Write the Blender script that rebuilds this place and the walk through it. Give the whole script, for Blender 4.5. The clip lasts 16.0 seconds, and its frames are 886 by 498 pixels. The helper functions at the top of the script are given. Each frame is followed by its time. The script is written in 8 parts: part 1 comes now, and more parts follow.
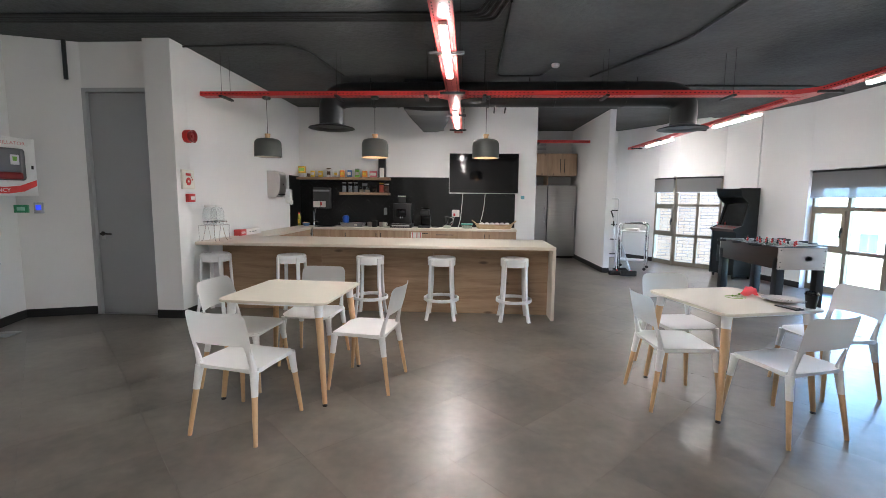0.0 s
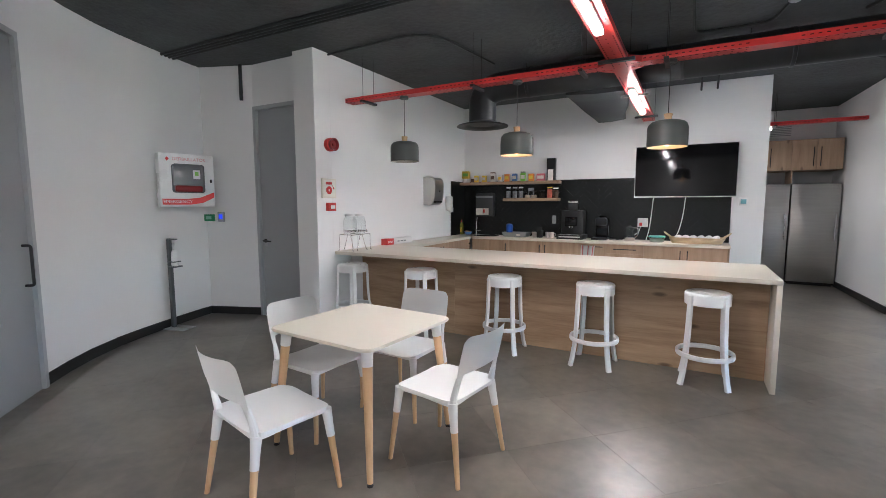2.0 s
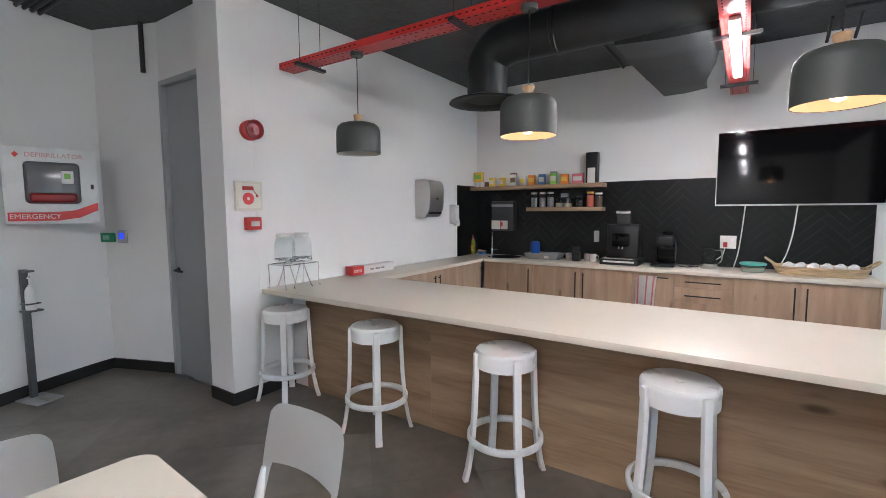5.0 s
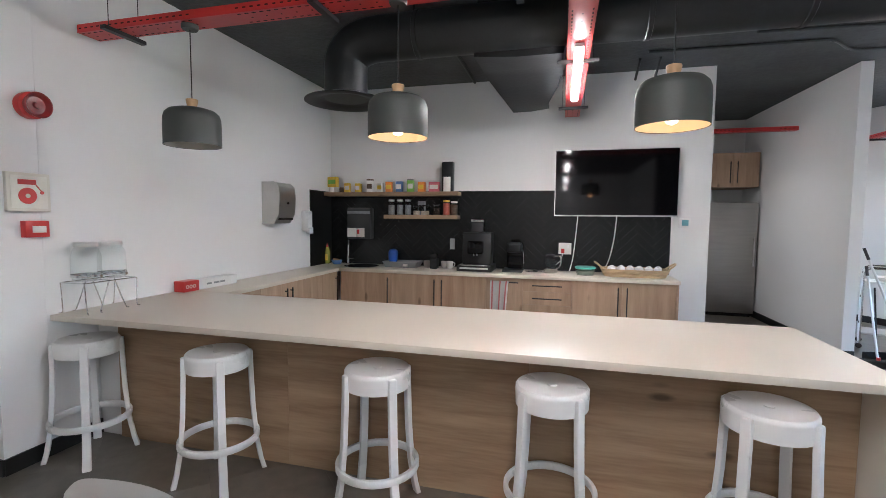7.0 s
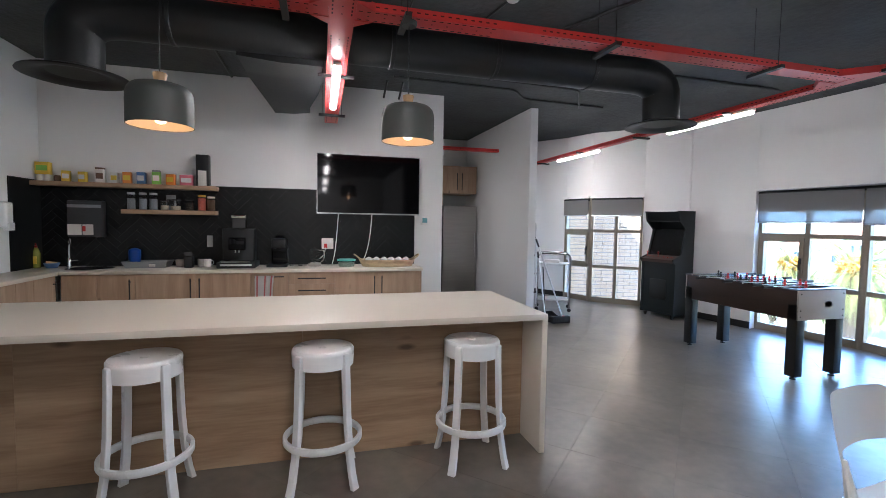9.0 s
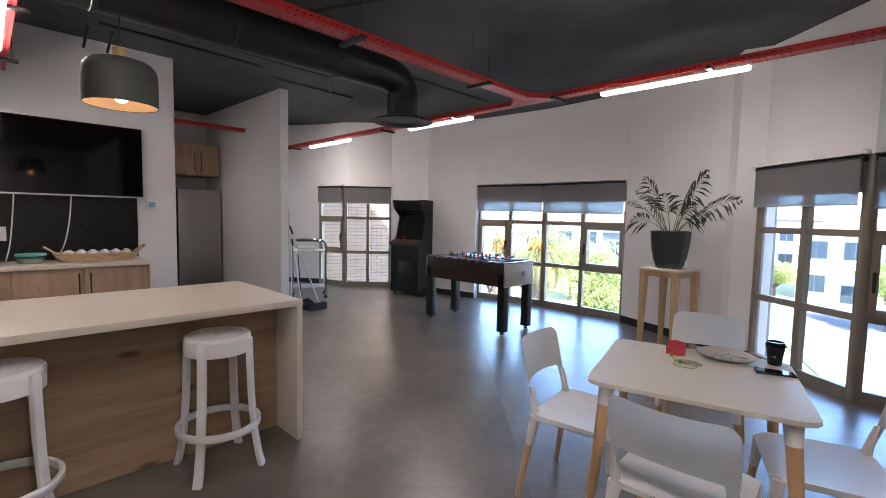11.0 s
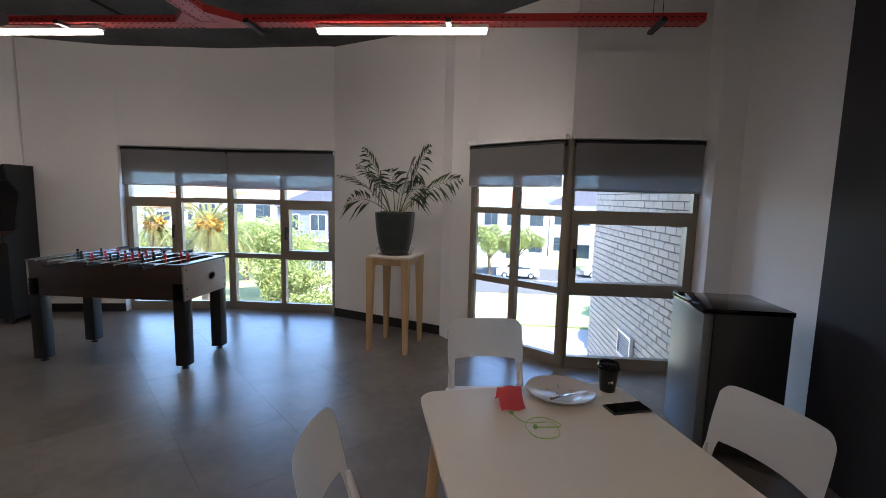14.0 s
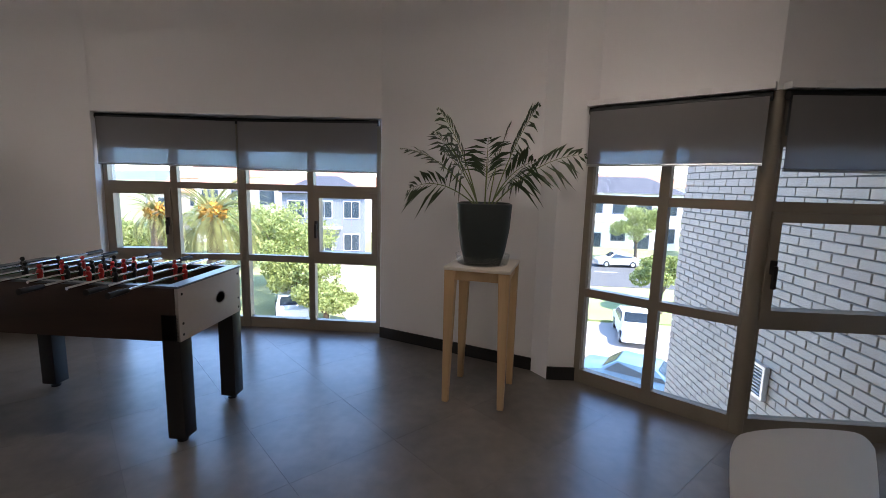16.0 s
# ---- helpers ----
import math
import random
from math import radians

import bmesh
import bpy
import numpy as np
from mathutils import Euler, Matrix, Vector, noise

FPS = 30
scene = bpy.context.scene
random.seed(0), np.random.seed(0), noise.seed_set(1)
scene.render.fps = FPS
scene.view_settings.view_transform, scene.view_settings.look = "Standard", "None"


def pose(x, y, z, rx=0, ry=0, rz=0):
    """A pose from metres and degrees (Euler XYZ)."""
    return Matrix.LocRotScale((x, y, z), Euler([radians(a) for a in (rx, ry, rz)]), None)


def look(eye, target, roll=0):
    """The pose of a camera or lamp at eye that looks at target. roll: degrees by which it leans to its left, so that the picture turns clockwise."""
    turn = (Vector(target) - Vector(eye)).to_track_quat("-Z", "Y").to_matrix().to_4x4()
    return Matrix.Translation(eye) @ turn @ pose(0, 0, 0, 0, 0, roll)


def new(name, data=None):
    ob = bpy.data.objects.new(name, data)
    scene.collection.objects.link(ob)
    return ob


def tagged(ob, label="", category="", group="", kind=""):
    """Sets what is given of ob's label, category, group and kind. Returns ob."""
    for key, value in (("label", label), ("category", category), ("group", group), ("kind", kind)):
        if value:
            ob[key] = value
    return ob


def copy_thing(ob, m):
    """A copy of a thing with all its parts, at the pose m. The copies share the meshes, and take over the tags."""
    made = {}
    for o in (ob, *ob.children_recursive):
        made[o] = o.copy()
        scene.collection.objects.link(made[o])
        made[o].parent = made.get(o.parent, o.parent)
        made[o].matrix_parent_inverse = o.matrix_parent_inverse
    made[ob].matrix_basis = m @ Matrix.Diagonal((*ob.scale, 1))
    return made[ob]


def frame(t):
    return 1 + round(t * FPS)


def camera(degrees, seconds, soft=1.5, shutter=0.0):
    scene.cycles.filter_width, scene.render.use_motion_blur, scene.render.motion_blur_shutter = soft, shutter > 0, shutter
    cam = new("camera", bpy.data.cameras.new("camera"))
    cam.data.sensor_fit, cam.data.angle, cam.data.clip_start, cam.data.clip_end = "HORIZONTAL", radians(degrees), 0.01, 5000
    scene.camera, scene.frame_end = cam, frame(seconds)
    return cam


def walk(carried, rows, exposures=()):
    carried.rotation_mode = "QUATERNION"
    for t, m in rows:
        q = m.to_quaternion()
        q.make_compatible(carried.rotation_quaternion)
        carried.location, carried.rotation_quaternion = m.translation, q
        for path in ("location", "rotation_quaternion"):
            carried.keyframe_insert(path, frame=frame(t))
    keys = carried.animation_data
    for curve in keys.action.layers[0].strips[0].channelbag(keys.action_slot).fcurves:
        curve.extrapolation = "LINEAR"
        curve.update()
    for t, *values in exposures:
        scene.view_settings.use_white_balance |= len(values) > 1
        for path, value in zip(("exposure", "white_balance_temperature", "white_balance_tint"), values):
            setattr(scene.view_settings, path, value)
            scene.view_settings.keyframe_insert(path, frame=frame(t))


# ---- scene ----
cam = camera(89.2, 16.0, soft=0.85)
PATH = [
    (0, (0.479, 0.646, 1.474), (0.372, 2.631, 1.249), 0.6),
    (0.5, (0.585, 0.984, 1.463), (0.265, 2.947, 1.25), 0.4),
    (1, (0.7, 1.3, 1.473), (0.135, 3.207, 1.263), 0.2),
    (1.5, (0.782, 1.606, 1.488), (-0.003, 3.433, 1.279), 0.1),
    (2, (0.909, 1.87, 1.49), (-0.052, 3.612, 1.286), -0.1),
    (2.5, (1.01, 2.135, 1.466), (-0.086, 3.797, 1.275), -0.2),
    (3, (0.97, 2.47, 1.478), (-0.228, 4.06, 1.286), -0.2),
    (5.5, (0.307, 3.996, 1.555), (-0.729, 5.699, 1.39), -0.4),
    (6, (0.286, 4.042, 1.558), (-0.621, 5.818, 1.4), -0.1),
    (6.5, (0.247, 4.047, 1.533), (-0.484, 5.903, 1.39), 0.2),
    (7, (0.194, 3.971, 1.532), (-0.314, 5.901, 1.395), 0.5),
    (7.5, (0.176, 3.868, 1.51), (-0.086, 5.847, 1.388), 0.7),
    (8, (0.21, 3.698, 1.501), (0.182, 5.694, 1.382), 0.8),
    (8.5, (0.182, 3.574, 1.5), (0.424, 5.555, 1.379), 0.9),
    (9, (0.158, 3.51, 1.46), (0.682, 5.437, 1.348), 0.9),
    (9.5, (0.145, 3.458, 1.455), (0.947, 5.287, 1.341), 0.8),
    (12, (0.248, 3.579, 1.426), (1.951, 4.612, 1.246), 1.2),
    (12.5, (0.398, 3.722, 1.456), (2.209, 4.547, 1.253), 1.0),
    (13, (0.612, 3.894, 1.476), (2.511, 4.484, 1.265), 1.2),
    (13.5, (0.857, 4.14, 1.498), (2.813, 4.494, 1.277), 1.3),
    (14, (1.112, 4.366, 1.491), (3.094, 4.507, 1.259), 1.4),
    (14.5, (1.438, 4.571, 1.475), (3.424, 4.569, 1.24), 1.4),
    (15, (1.741, 4.822, 1.51), (3.723, 4.757, 1.251), 1.5),
    (15.5, (2.057, 5.045, 1.493), (4.037, 5.023, 1.213), 1.4),
    (16, (2.396, 5.18, 1.456), (4.369, 5.33, 1.164), 1.5),
]
# exposure is eased down as the view turns to the bright windows
walk_exposures = [(0.0, 4.75, 5650, 9), (3.0, 4.9, 5350, 10), (7.0, 4.75, 5450, 10), (9.5, 4.25, 5450, 12), (12.0, 3.6, 6300, 20),
                  (13.0, 3.27, 6300, 19), (14.5, 3.1, 6250, 16), (16.0, 2.95, 6350, 17)]
walk(cam, [(t, look(eye, target, roll)) for t, eye, target, roll in PATH], walk_exposures)

# ---- light ----
SUN_ELEV, SUN_AZ = 52.0, 215.0      # degrees; azimuth clockwise from +y
world = bpy.data.worlds.new("world")
scene.world = world
world.use_nodes = True
wn, wl = world.node_tree.nodes, world.node_tree.links
sky = wn.new("ShaderNodeTexSky")
sky.sky_type = "NISHITA"
sky.sun_disc = False
sky.ozone_density, sky.dust_density, sky.air_density = 4.5, 0.2, 1.0
sky.sun_elevation, sky.sun_rotation = radians(SUN_ELEV), radians(SUN_AZ)
wn["Background"].inputs["Strength"].default_value = 0.15
wl.new(sky.outputs["Color"], wn["Background"].inputs["Color"])


def lamp(name, kind, m, energy, color=(1, 1, 1), **kw):
    data = bpy.data.lights.new(name, kind)
    data.energy, data.color = energy, color
    if kind == "AREA":
        data.shape, data.size, data.size_y = "RECTANGLE", kw["size"][0], kw["size"][1]
    if kind == "SUN":
        data.angle = kw["angle"]
    if kind == "POINT":
        data.shadow_soft_size = kw["radius"]
    ob = new(name, data)
    ob.matrix_world = m
    return ob


az, el = radians(SUN_AZ), radians(SUN_ELEV)
sun_dir = Vector((math.sin(az) * math.cos(el), math.cos(az) * math.cos(el), math.sin(el)))
lamp("sun", "SUN", look(sun_dir * 50, (0, 0, 0)), 2.6, (1.0, 0.95, 0.86), angle=radians(0.55))


# ---- materials ----
def mat(name, base, rough=0.5, metal=0.0, var=0.12, scale=3.0, fine=60.0, bump=0.15, stretch=(1, 1, 1), dist=0.002,
        coat=0.0, spec=0.5, tint=None, island=0.0, rand=0.0, transmission=0.0, placed=False, span=(0.3, 1.05)):
    """A principled surface whose colour and roughness vary at two scales, with fine relief."""
    m = bpy.data.materials.new(name)
    m.use_nodes = True
    n, l = m.node_tree.nodes, m.node_tree.links
    p = n["Principled BSDF"]
    co = n.new("ShaderNodeTexCoord")
    mp = n.new("ShaderNodeMapping")
    mp.inputs["Scale"].default_value = stretch
    l.new(n.new("ShaderNodeNewGeometry").outputs["Position"] if placed else co.outputs["Object"], mp.inputs["Vector"])
    big, small = n.new("ShaderNodeTexNoise"), n.new("ShaderNodeTexNoise")
    big.inputs["Scale"].default_value, big.inputs["Detail"].default_value = scale, 5
    small.inputs["Scale"].default_value, small.inputs["Detail"].default_value = fine, 4
    l.new(mp.outputs["Vector"], big.inputs["Vector"])
    l.new(mp.outputs["Vector"], small.inputs["Vector"])
    mix = n.new("ShaderNodeMath")
    mix.operation = "MULTIPLY_ADD"
    mix.inputs[1].default_value = 0.35
    l.new(small.outputs["Fac"], mix.inputs[0])
    l.new(big.outputs["Fac"], mix.inputs[2])
    fac = mix.outputs[0]
    if rand or island:
        src = n.new("ShaderNodeObjectInfo").outputs["Random"] if rand else n.new("ShaderNodeNewGeometry").outputs["Random Per Island"]
        add = n.new("ShaderNodeMath")
        add.operation = "MULTIPLY_ADD"
        add.inputs[1].default_value = rand or island
        l.new(src, add.inputs[0])
        l.new(fac, add.inputs[2])
        fac = add.outputs[0]
    ramp = n.new("ShaderNodeMapRange")
    ramp.inputs["From Min"].default_value, ramp.inputs["From Max"].default_value = span[0], span[1] + (rand or island)
    l.new(fac, ramp.inputs["Value"])
    cm = n.new("ShaderNodeMix")
    cm.data_type = "RGBA"
    dark = [c * (1 - var) for c in base]
    light = [min(1, c * (1 + var)) for c in (tint or base)]
    cm.inputs["A"].default_value, cm.inputs["B"].default_value = (*dark, 1), (*light, 1)
    l.new(ramp.outputs["Result"], cm.inputs["Factor"])
    l.new(cm.outputs["Result"], p.inputs["Base Color"])
    rr = n.new("ShaderNodeMapRange")
    rr.inputs["To Min"].default_value, rr.inputs["To Max"].default_value = max(0.02, rough * 0.85), min(1, rough * 1.15)
    l.new(big.outputs["Fac"], rr.inputs["Value"])
    l.new(rr.outputs["Result"], p.inputs["Roughness"])
    p.inputs["Metallic"].default_value = metal
    p.inputs["Specular IOR Level"].default_value = spec
    p.inputs["Coat Weight"].default_value, p.inputs["Coat Roughness"].default_value = coat, 0.22
    p.inputs["Transmission Weight"].default_value = transmission
    if bump:
        b = n.new("ShaderNodeBump")
        b.inputs["Strength"].default_value, b.inputs["Distance"].default_value = bump, dist
        l.new(small.outputs["Fac"], b.inputs["Height"])
        l.new(b.outputs["Normal"], p.inputs["Normal"])
    return m


def glow(name, color, strength):
    m = bpy.data.materials.new(name)
    m.use_nodes = True
    p = m.node_tree.nodes["Principled BSDF"]
    p.inputs["Base Color"].default_value = (*color, 1)
    p.inputs["Emission Color"].default_value = (*color, 1)
    p.inputs["Emission Strength"].default_value = strength
    return m


def pane_mat(name, tint, gloss=1.0, solid=0.0, solid_color=(0.5, 0.5, 0.5)):
    """Thin sheet: lets light straight through, mirrors by Fresnel; solid: the share that is woven cloth."""
    m = bpy.data.materials.new(name)
    m.use_nodes = True
    n, l = m.node_tree.nodes, m.node_tree.links
    n.remove(n["Principled BSDF"])
    tr, gl, mx, fr = n.new("ShaderNodeBsdfTransparent"), n.new("ShaderNodeBsdfGlossy"), n.new("ShaderNodeMixShader"), n.new("ShaderNodeLayerWeight")
    tr.inputs["Color"].default_value = (*tint, 1)
    gl.inputs["Roughness"].default_value = 0.02
    fr.inputs["Blend"].default_value = 0.5
    pw, sc = n.new("ShaderNodeMath"), n.new("ShaderNodeMath")
    pw.operation, pw.inputs[1].default_value = "POWER", 5.0
    sc.operation = "MULTIPLY_ADD"
    sc.inputs[1].default_value, sc.inputs[2].default_value = 0.9 * gloss, 0.035 * gloss
    l.new(fr.outputs["Facing"], pw.inputs[0])
    l.new(pw.outputs[0], sc.inputs[0])
    l.new(sc.outputs[0], mx.inputs["Fac"])
    l.new(tr.outputs[0], mx.inputs[1])
    l.new(gl.outputs[0], mx.inputs[2])
    out = mx.outputs[0]
    if solid:
        df, tl, m1, m2 = n.new("ShaderNodeBsdfDiffuse"), n.new("ShaderNodeBsdfTranslucent"), n.new("ShaderNodeMixShader"), n.new("ShaderNodeMixShader")
        df.inputs["Color"].default_value = (*solid_color, 1)
        tl.inputs["Color"].default_value = (*solid_color, 1)
        m1.inputs["Fac"].default_value = 0.4
        l.new(df.outputs[0], m1.inputs[1])
        l.new(tl.outputs[0], m1.inputs[2])
        m2.inputs["Fac"].default_value = solid
        l.new(tr.outputs[0], m2.inputs[1])
        l.new(m1.outputs[0], m2.inputs[2])
        out = m2.outputs[0]
    l.new(out, n["Material Output"].inputs["Surface"])
    return m


def leaf_mat(name, dark, light, shine=0.5):
    """Thin leaves: part of the light passes through, and the colour varies from leaf to leaf."""
    m = mat(name, dark, shine, var=0.25, scale=1.5, fine=8, island=0.6, tint=light)
    n, l = m.node_tree.nodes, m.node_tree.links
    tl, mx = n.new("ShaderNodeBsdfTranslucent"), n.new("ShaderNodeMixShader")
    mx.inputs["Fac"].default_value = 0.45
    p = n["Principled BSDF"]
    l.new(p.inputs["Base Color"].links[0].from_socket, tl.inputs["Color"])
    l.new(p.outputs[0], mx.inputs[1])
    l.new(tl.outputs[0], mx.inputs[2])
    l.new(mx.outputs[0], n["Material Output"].inputs["Surface"])
    return m


def wood_mat(name, dark, light, axis=0, rough=0.45, knots=0.0, scale=1.0, rand=0.0):
    """Straight-grained timber: long streaks along one axis, pores, and knots where asked."""
    m = bpy.data.materials.new(name)
    m.use_nodes = True
    n, l = m.node_tree.nodes, m.node_tree.links
    p = n["Principled BSDF"]
    co, mp = n.new("ShaderNodeTexCoord"), n.new("ShaderNodeMapping")
    s = [9.0 * scale] * 3
    s[axis] = 0.8 * scale
    mp.inputs["Scale"].default_value = s
    vec = co.outputs["Object"]
    if rand:
        oi, mul, addv = n.new("ShaderNodeObjectInfo"), n.new("ShaderNodeMath"), n.new("ShaderNodeVectorMath")
        mul.operation, mul.inputs[1].default_value = "MULTIPLY", 40.0
        addv.operation = "ADD"
        l.new(oi.outputs["Random"], mul.inputs[0])
        l.new(vec, addv.inputs[0])
        l.new(mul.outputs[0], addv.inputs[1])
        vec = addv.outputs[0]
    l.new(vec, mp.inputs["Vector"])
    g1, g2 = n.new("ShaderNodeTexNoise"), n.new("ShaderNodeTexNoise")
    g1.inputs["Scale"].default_value, g1.inputs["Detail"].default_value, g1.inputs["Distortion"].default_value = 1.2, 6, 0.6
    g2.inputs["Scale"].default_value, g2.inputs["Detail"].default_value = 9.0, 3
    l.new(mp.outputs["Vector"], g1.inputs["Vector"])
    l.new(mp.outputs["Vector"], g2.inputs["Vector"])
    add = n.new("ShaderNodeMath")
    add.operation, add.inputs[1].default_value = "MULTIPLY_ADD", 0.3
    l.new(g2.outputs["Fac"], add.inputs[0])
    l.new(g1.outputs["Fac"], add.inputs[2])
    rg = n.new("ShaderNodeMapRange")
    rg.inputs["From Min"].default_value, rg.inputs["From Max"].default_value = 0.38, 0.92
    l.new(add.outputs[0], rg.inputs["Value"])
    cm = n.new("ShaderNodeMix")
    cm.data_type = "RGBA"
    cm.inputs["A"].default_value, cm.inputs["B"].default_value = (*dark, 1), (*light, 1)
    l.new(rg.outputs["Result"], cm.inputs["Factor"])
    col = cm.outputs["Result"]
    if knots:
        mk = n.new("ShaderNodeMapping")
        ks = [5.5] * 3
        ks[axis] = 1.9
        mk.inputs["Scale"].default_value = ks
        l.new(vec, mk.inputs["Vector"])
        vo = n.new("ShaderNodeTexVoronoi")
        vo.inputs["Scale"].default_value = 1.0
        l.new(mk.outputs["Vector"], vo.inputs["Vector"])
        kr = n.new("ShaderNodeMapRange")
        kr.inputs["From Min"].default_value, kr.inputs["From Max"].default_value = 0.14, 0.06
        l.new(vo.outputs["Distance"], kr.inputs["Value"])
        km = n.new("ShaderNodeMath")
        km.operation, km.inputs[1].default_value = "MULTIPLY", knots
        l.new(kr.outputs["Result"], km.inputs[0])
        c2 = n.new("ShaderNodeMix")
        c2.data_type = "RGBA"
        c2.inputs["B"].default_value = (*[c * 0.35 for c in dark], 1)
        l.new(col, c2.inputs["A"])
        l.new(km.outputs[0], c2.inputs["Factor"])
        col = c2.outputs["Result"]
    l.new(col, p.inputs["Base Color"])
    p.inputs["Roughness"].default_value = rough
    b = n.new("ShaderNodeBump")
    b.inputs["Strength"].default_value, b.inputs["Distance"].default_value = 0.2, 0.001
    l.new(g2.outputs["Fac"], b.inputs["Height"])
    l.new(b.outputs["Normal"], p.inputs["Normal"])
    return m


M = {}
M["wall"] = mat("painted_plaster", (0.78, 0.775, 0.765), 0.75, var=0.03, scale=0.8, fine=90, bump=0.06)
M["black_paint"] = mat("black_wall_paint", (0.012, 0.011, 0.016), 0.7, var=0.2, scale=1.5, fine=80, bump=0.08)
M["ceiling"] = mat("charcoal_sprayed_soffit", (0.075, 0.080, 0.080), 0.85, var=0.5, scale=1.6, fine=18, bump=0.8, dist=0.015)
M["floor"] = mat("grey_vinyl_tile", (0.060, 0.053, 0.044), 0.34, var=0.30, scale=1.9, fine=13, bump=0.03, tint=(0.165, 0.146, 0.120), spec=0.8, coat=0.22, placed=True, span=(0.37, 0.93), rand=0.15)
M["floor_rest"] = mat("grey_vinyl_tile_rest", (0.060, 0.053, 0.044), 0.34, var=0.30, scale=1.9, fine=13, bump=0.03, tint=(0.165, 0.146, 0.120), spec=0.8, coat=0.22, placed=True, span=(0.37, 0.93), island=0.15)
M["joint"] = mat("dark_joint", (0.09, 0.083, 0.075), 0.5)
M["skirting"] = mat("black_skirting", (0.012, 0.012, 0.012), 0.5, var=0.3)
M["white_plastic"] = mat("white_polypropylene", (0.76, 0.755, 0.74), 0.42, var=0.03, scale=4, fine=160, bump=0.05, dist=0.0006)
M["white_gloss"] = mat("white_gloss_plastic", (0.78, 0.78, 0.77), 0.28, var=0.03, scale=5, fine=150, bump=0.03, dist=0.0006)
M["tabletop"] = mat("white_laminate", (0.64, 0.595, 0.505), 0.42, var=0.03, scale=2.5, fine=140, bump=0.03, dist=0.0005)
M["quartz"] = mat("white_quartz", (0.64, 0.58, 0.49), 0.36, var=0.03, scale=3, fine=220, bump=0.0)
M["beech"] = wood_mat("beech", (0.50, 0.30, 0.14), (0.66, 0.44, 0.24), 2, 0.42, rand=1.0)
M["pine"] = wood_mat("pale_pine", (0.44, 0.28, 0.13), (0.60, 0.42, 0.23), 2, 0.5, rand=1.0)
M["oak_h"] = wood_mat("oak_board", (0.225, 0.140, 0.076), (0.44, 0.31, 0.19), 0, 0.5, knots=0.8, rand=1.0)
M["oak_v"] = wood_mat("oak_front", (0.31, 0.20, 0.125), (0.48, 0.34, 0.225), 2, 0.5, knots=0.7, rand=1.0)
M["red"] = mat("red_powder_coat", (0.55, 0.035, 0.03), 0.35, var=0.12, scale=3, fine=60, bump=0.05)
M["red_hole"] = mat("tray_slot", (0.05, 0.006, 0.006), 0.8)
M["black_metal"] = mat("black_metal", (0.02, 0.02, 0.021), 0.45, metal=0.3, var=0.2)
M["duct"] = mat("black_painted_duct", (0.024, 0.026, 0.027), 0.42, metal=0.2, var=0.3, scale=4, fine=30, bump=0.25, dist=0.004)
M["pendant"] = mat("green_grey_enamel", (0.058, 0.064, 0.058), 0.55, var=0.08)
M["pendant_in"] = mat("white_enamel", (0.66, 0.60, 0.52), 0.6, var=0.02)
M["bronze"] = mat("bronze_aluminium", (0.27, 0.235, 0.18), 0.42, metal=0.25, var=0.12, scale=2)
M["spandrel"] = pane_mat("grey_spandrel_panel", (0.3, 0.3, 0.3), 0.0, solid=0.97, solid_color=(0.20, 0.19, 0.178))
M["lid"] = mat("bright_steel_lid", (0.75, 0.74, 0.72), 0.4, metal=0.4, var=0.04)
M["alu"] = mat("aluminium", (0.62, 0.62, 0.62), 0.35, metal=0.9, var=0.06)
M["steel"] = mat("brushed_steel", (0.42, 0.41, 0.39), 0.32, metal=0.95, var=0.10, stretch=(1, 1, 12), scale=2, fine=60, bump=0.05)
M["chrome"] = mat("chrome", (0.7, 0.7, 0.7), 0.12, metal=1.0, var=0.03)
M["door_grey"] = mat("grey_door_paint", (0.34, 0.35, 0.36), 0.5, var=0.05, scale=1.2, fine=70, bump=0.05)
M["frame_grey"] = mat("grey_steel_frame", (0.40, 0.41, 0.42), 0.45, metal=0.2, var=0.06)
M["black_gloss"] = mat("black_gloss", (0.003, 0.003, 0.0035), 0.06, spec=0.3, var=0.1, bump=0.0)
M["black_satin"] = mat("black_satin", (0.008, 0.0085, 0.009), 0.4, var=0.25, scale=4)
M["dark_wood"] = wood_mat("dark_stained_board", (0.018, 0.010, 0.007), (0.045, 0.024, 0.016), 1, 0.4)
M["tile_black"] = mat("black_matt_tile", (0.006, 0.007, 0.007), 0.36, var=0.3, scale=5, fine=50, bump=0.08, rand=0.5, spec=0.35)
M["grout"] = mat("dark_grey_grout", (0.022, 0.022, 0.022), 0.7)
M["glass"] = pane_mat("window_glass", (0.93, 0.95, 0.95))
M["jar_glass"] = pane_mat("jar_glass", (0.95, 0.965, 0.965), 1.3)
M["blind"] = pane_mat("sheer_roller_blind", (0.26, 0.32, 0.40), 0.0, solid=0.52, solid_color=(0.52, 0.50, 0.48))
M["led"] = glow("led_tube", (1.0, 0.87, 0.74), 6.2)
M["led_side"] = glow("led_tube_window_row", (1.0, 0.87, 0.74), 2.8)
M["bulb"] = glow("warm_filament_bulb", (1.0, 0.55, 0.22), 0.5)
M["pot"] = mat("dark_green_plastic_pot", (0.020, 0.028, 0.027), 0.5, var=0.2)
M["leaf"] = mat("palm_leaf", (0.030, 0.055, 0.018), 0.45, var=0.35, scale=9, island=0.5)
M["stem"] = mat("palm_stem", (0.13, 0.17, 0.05), 0.5, var=0.2)
M["red_plastic"] = mat("red_plastic", (0.50, 0.03, 0.025), 0.35, var=0.08)
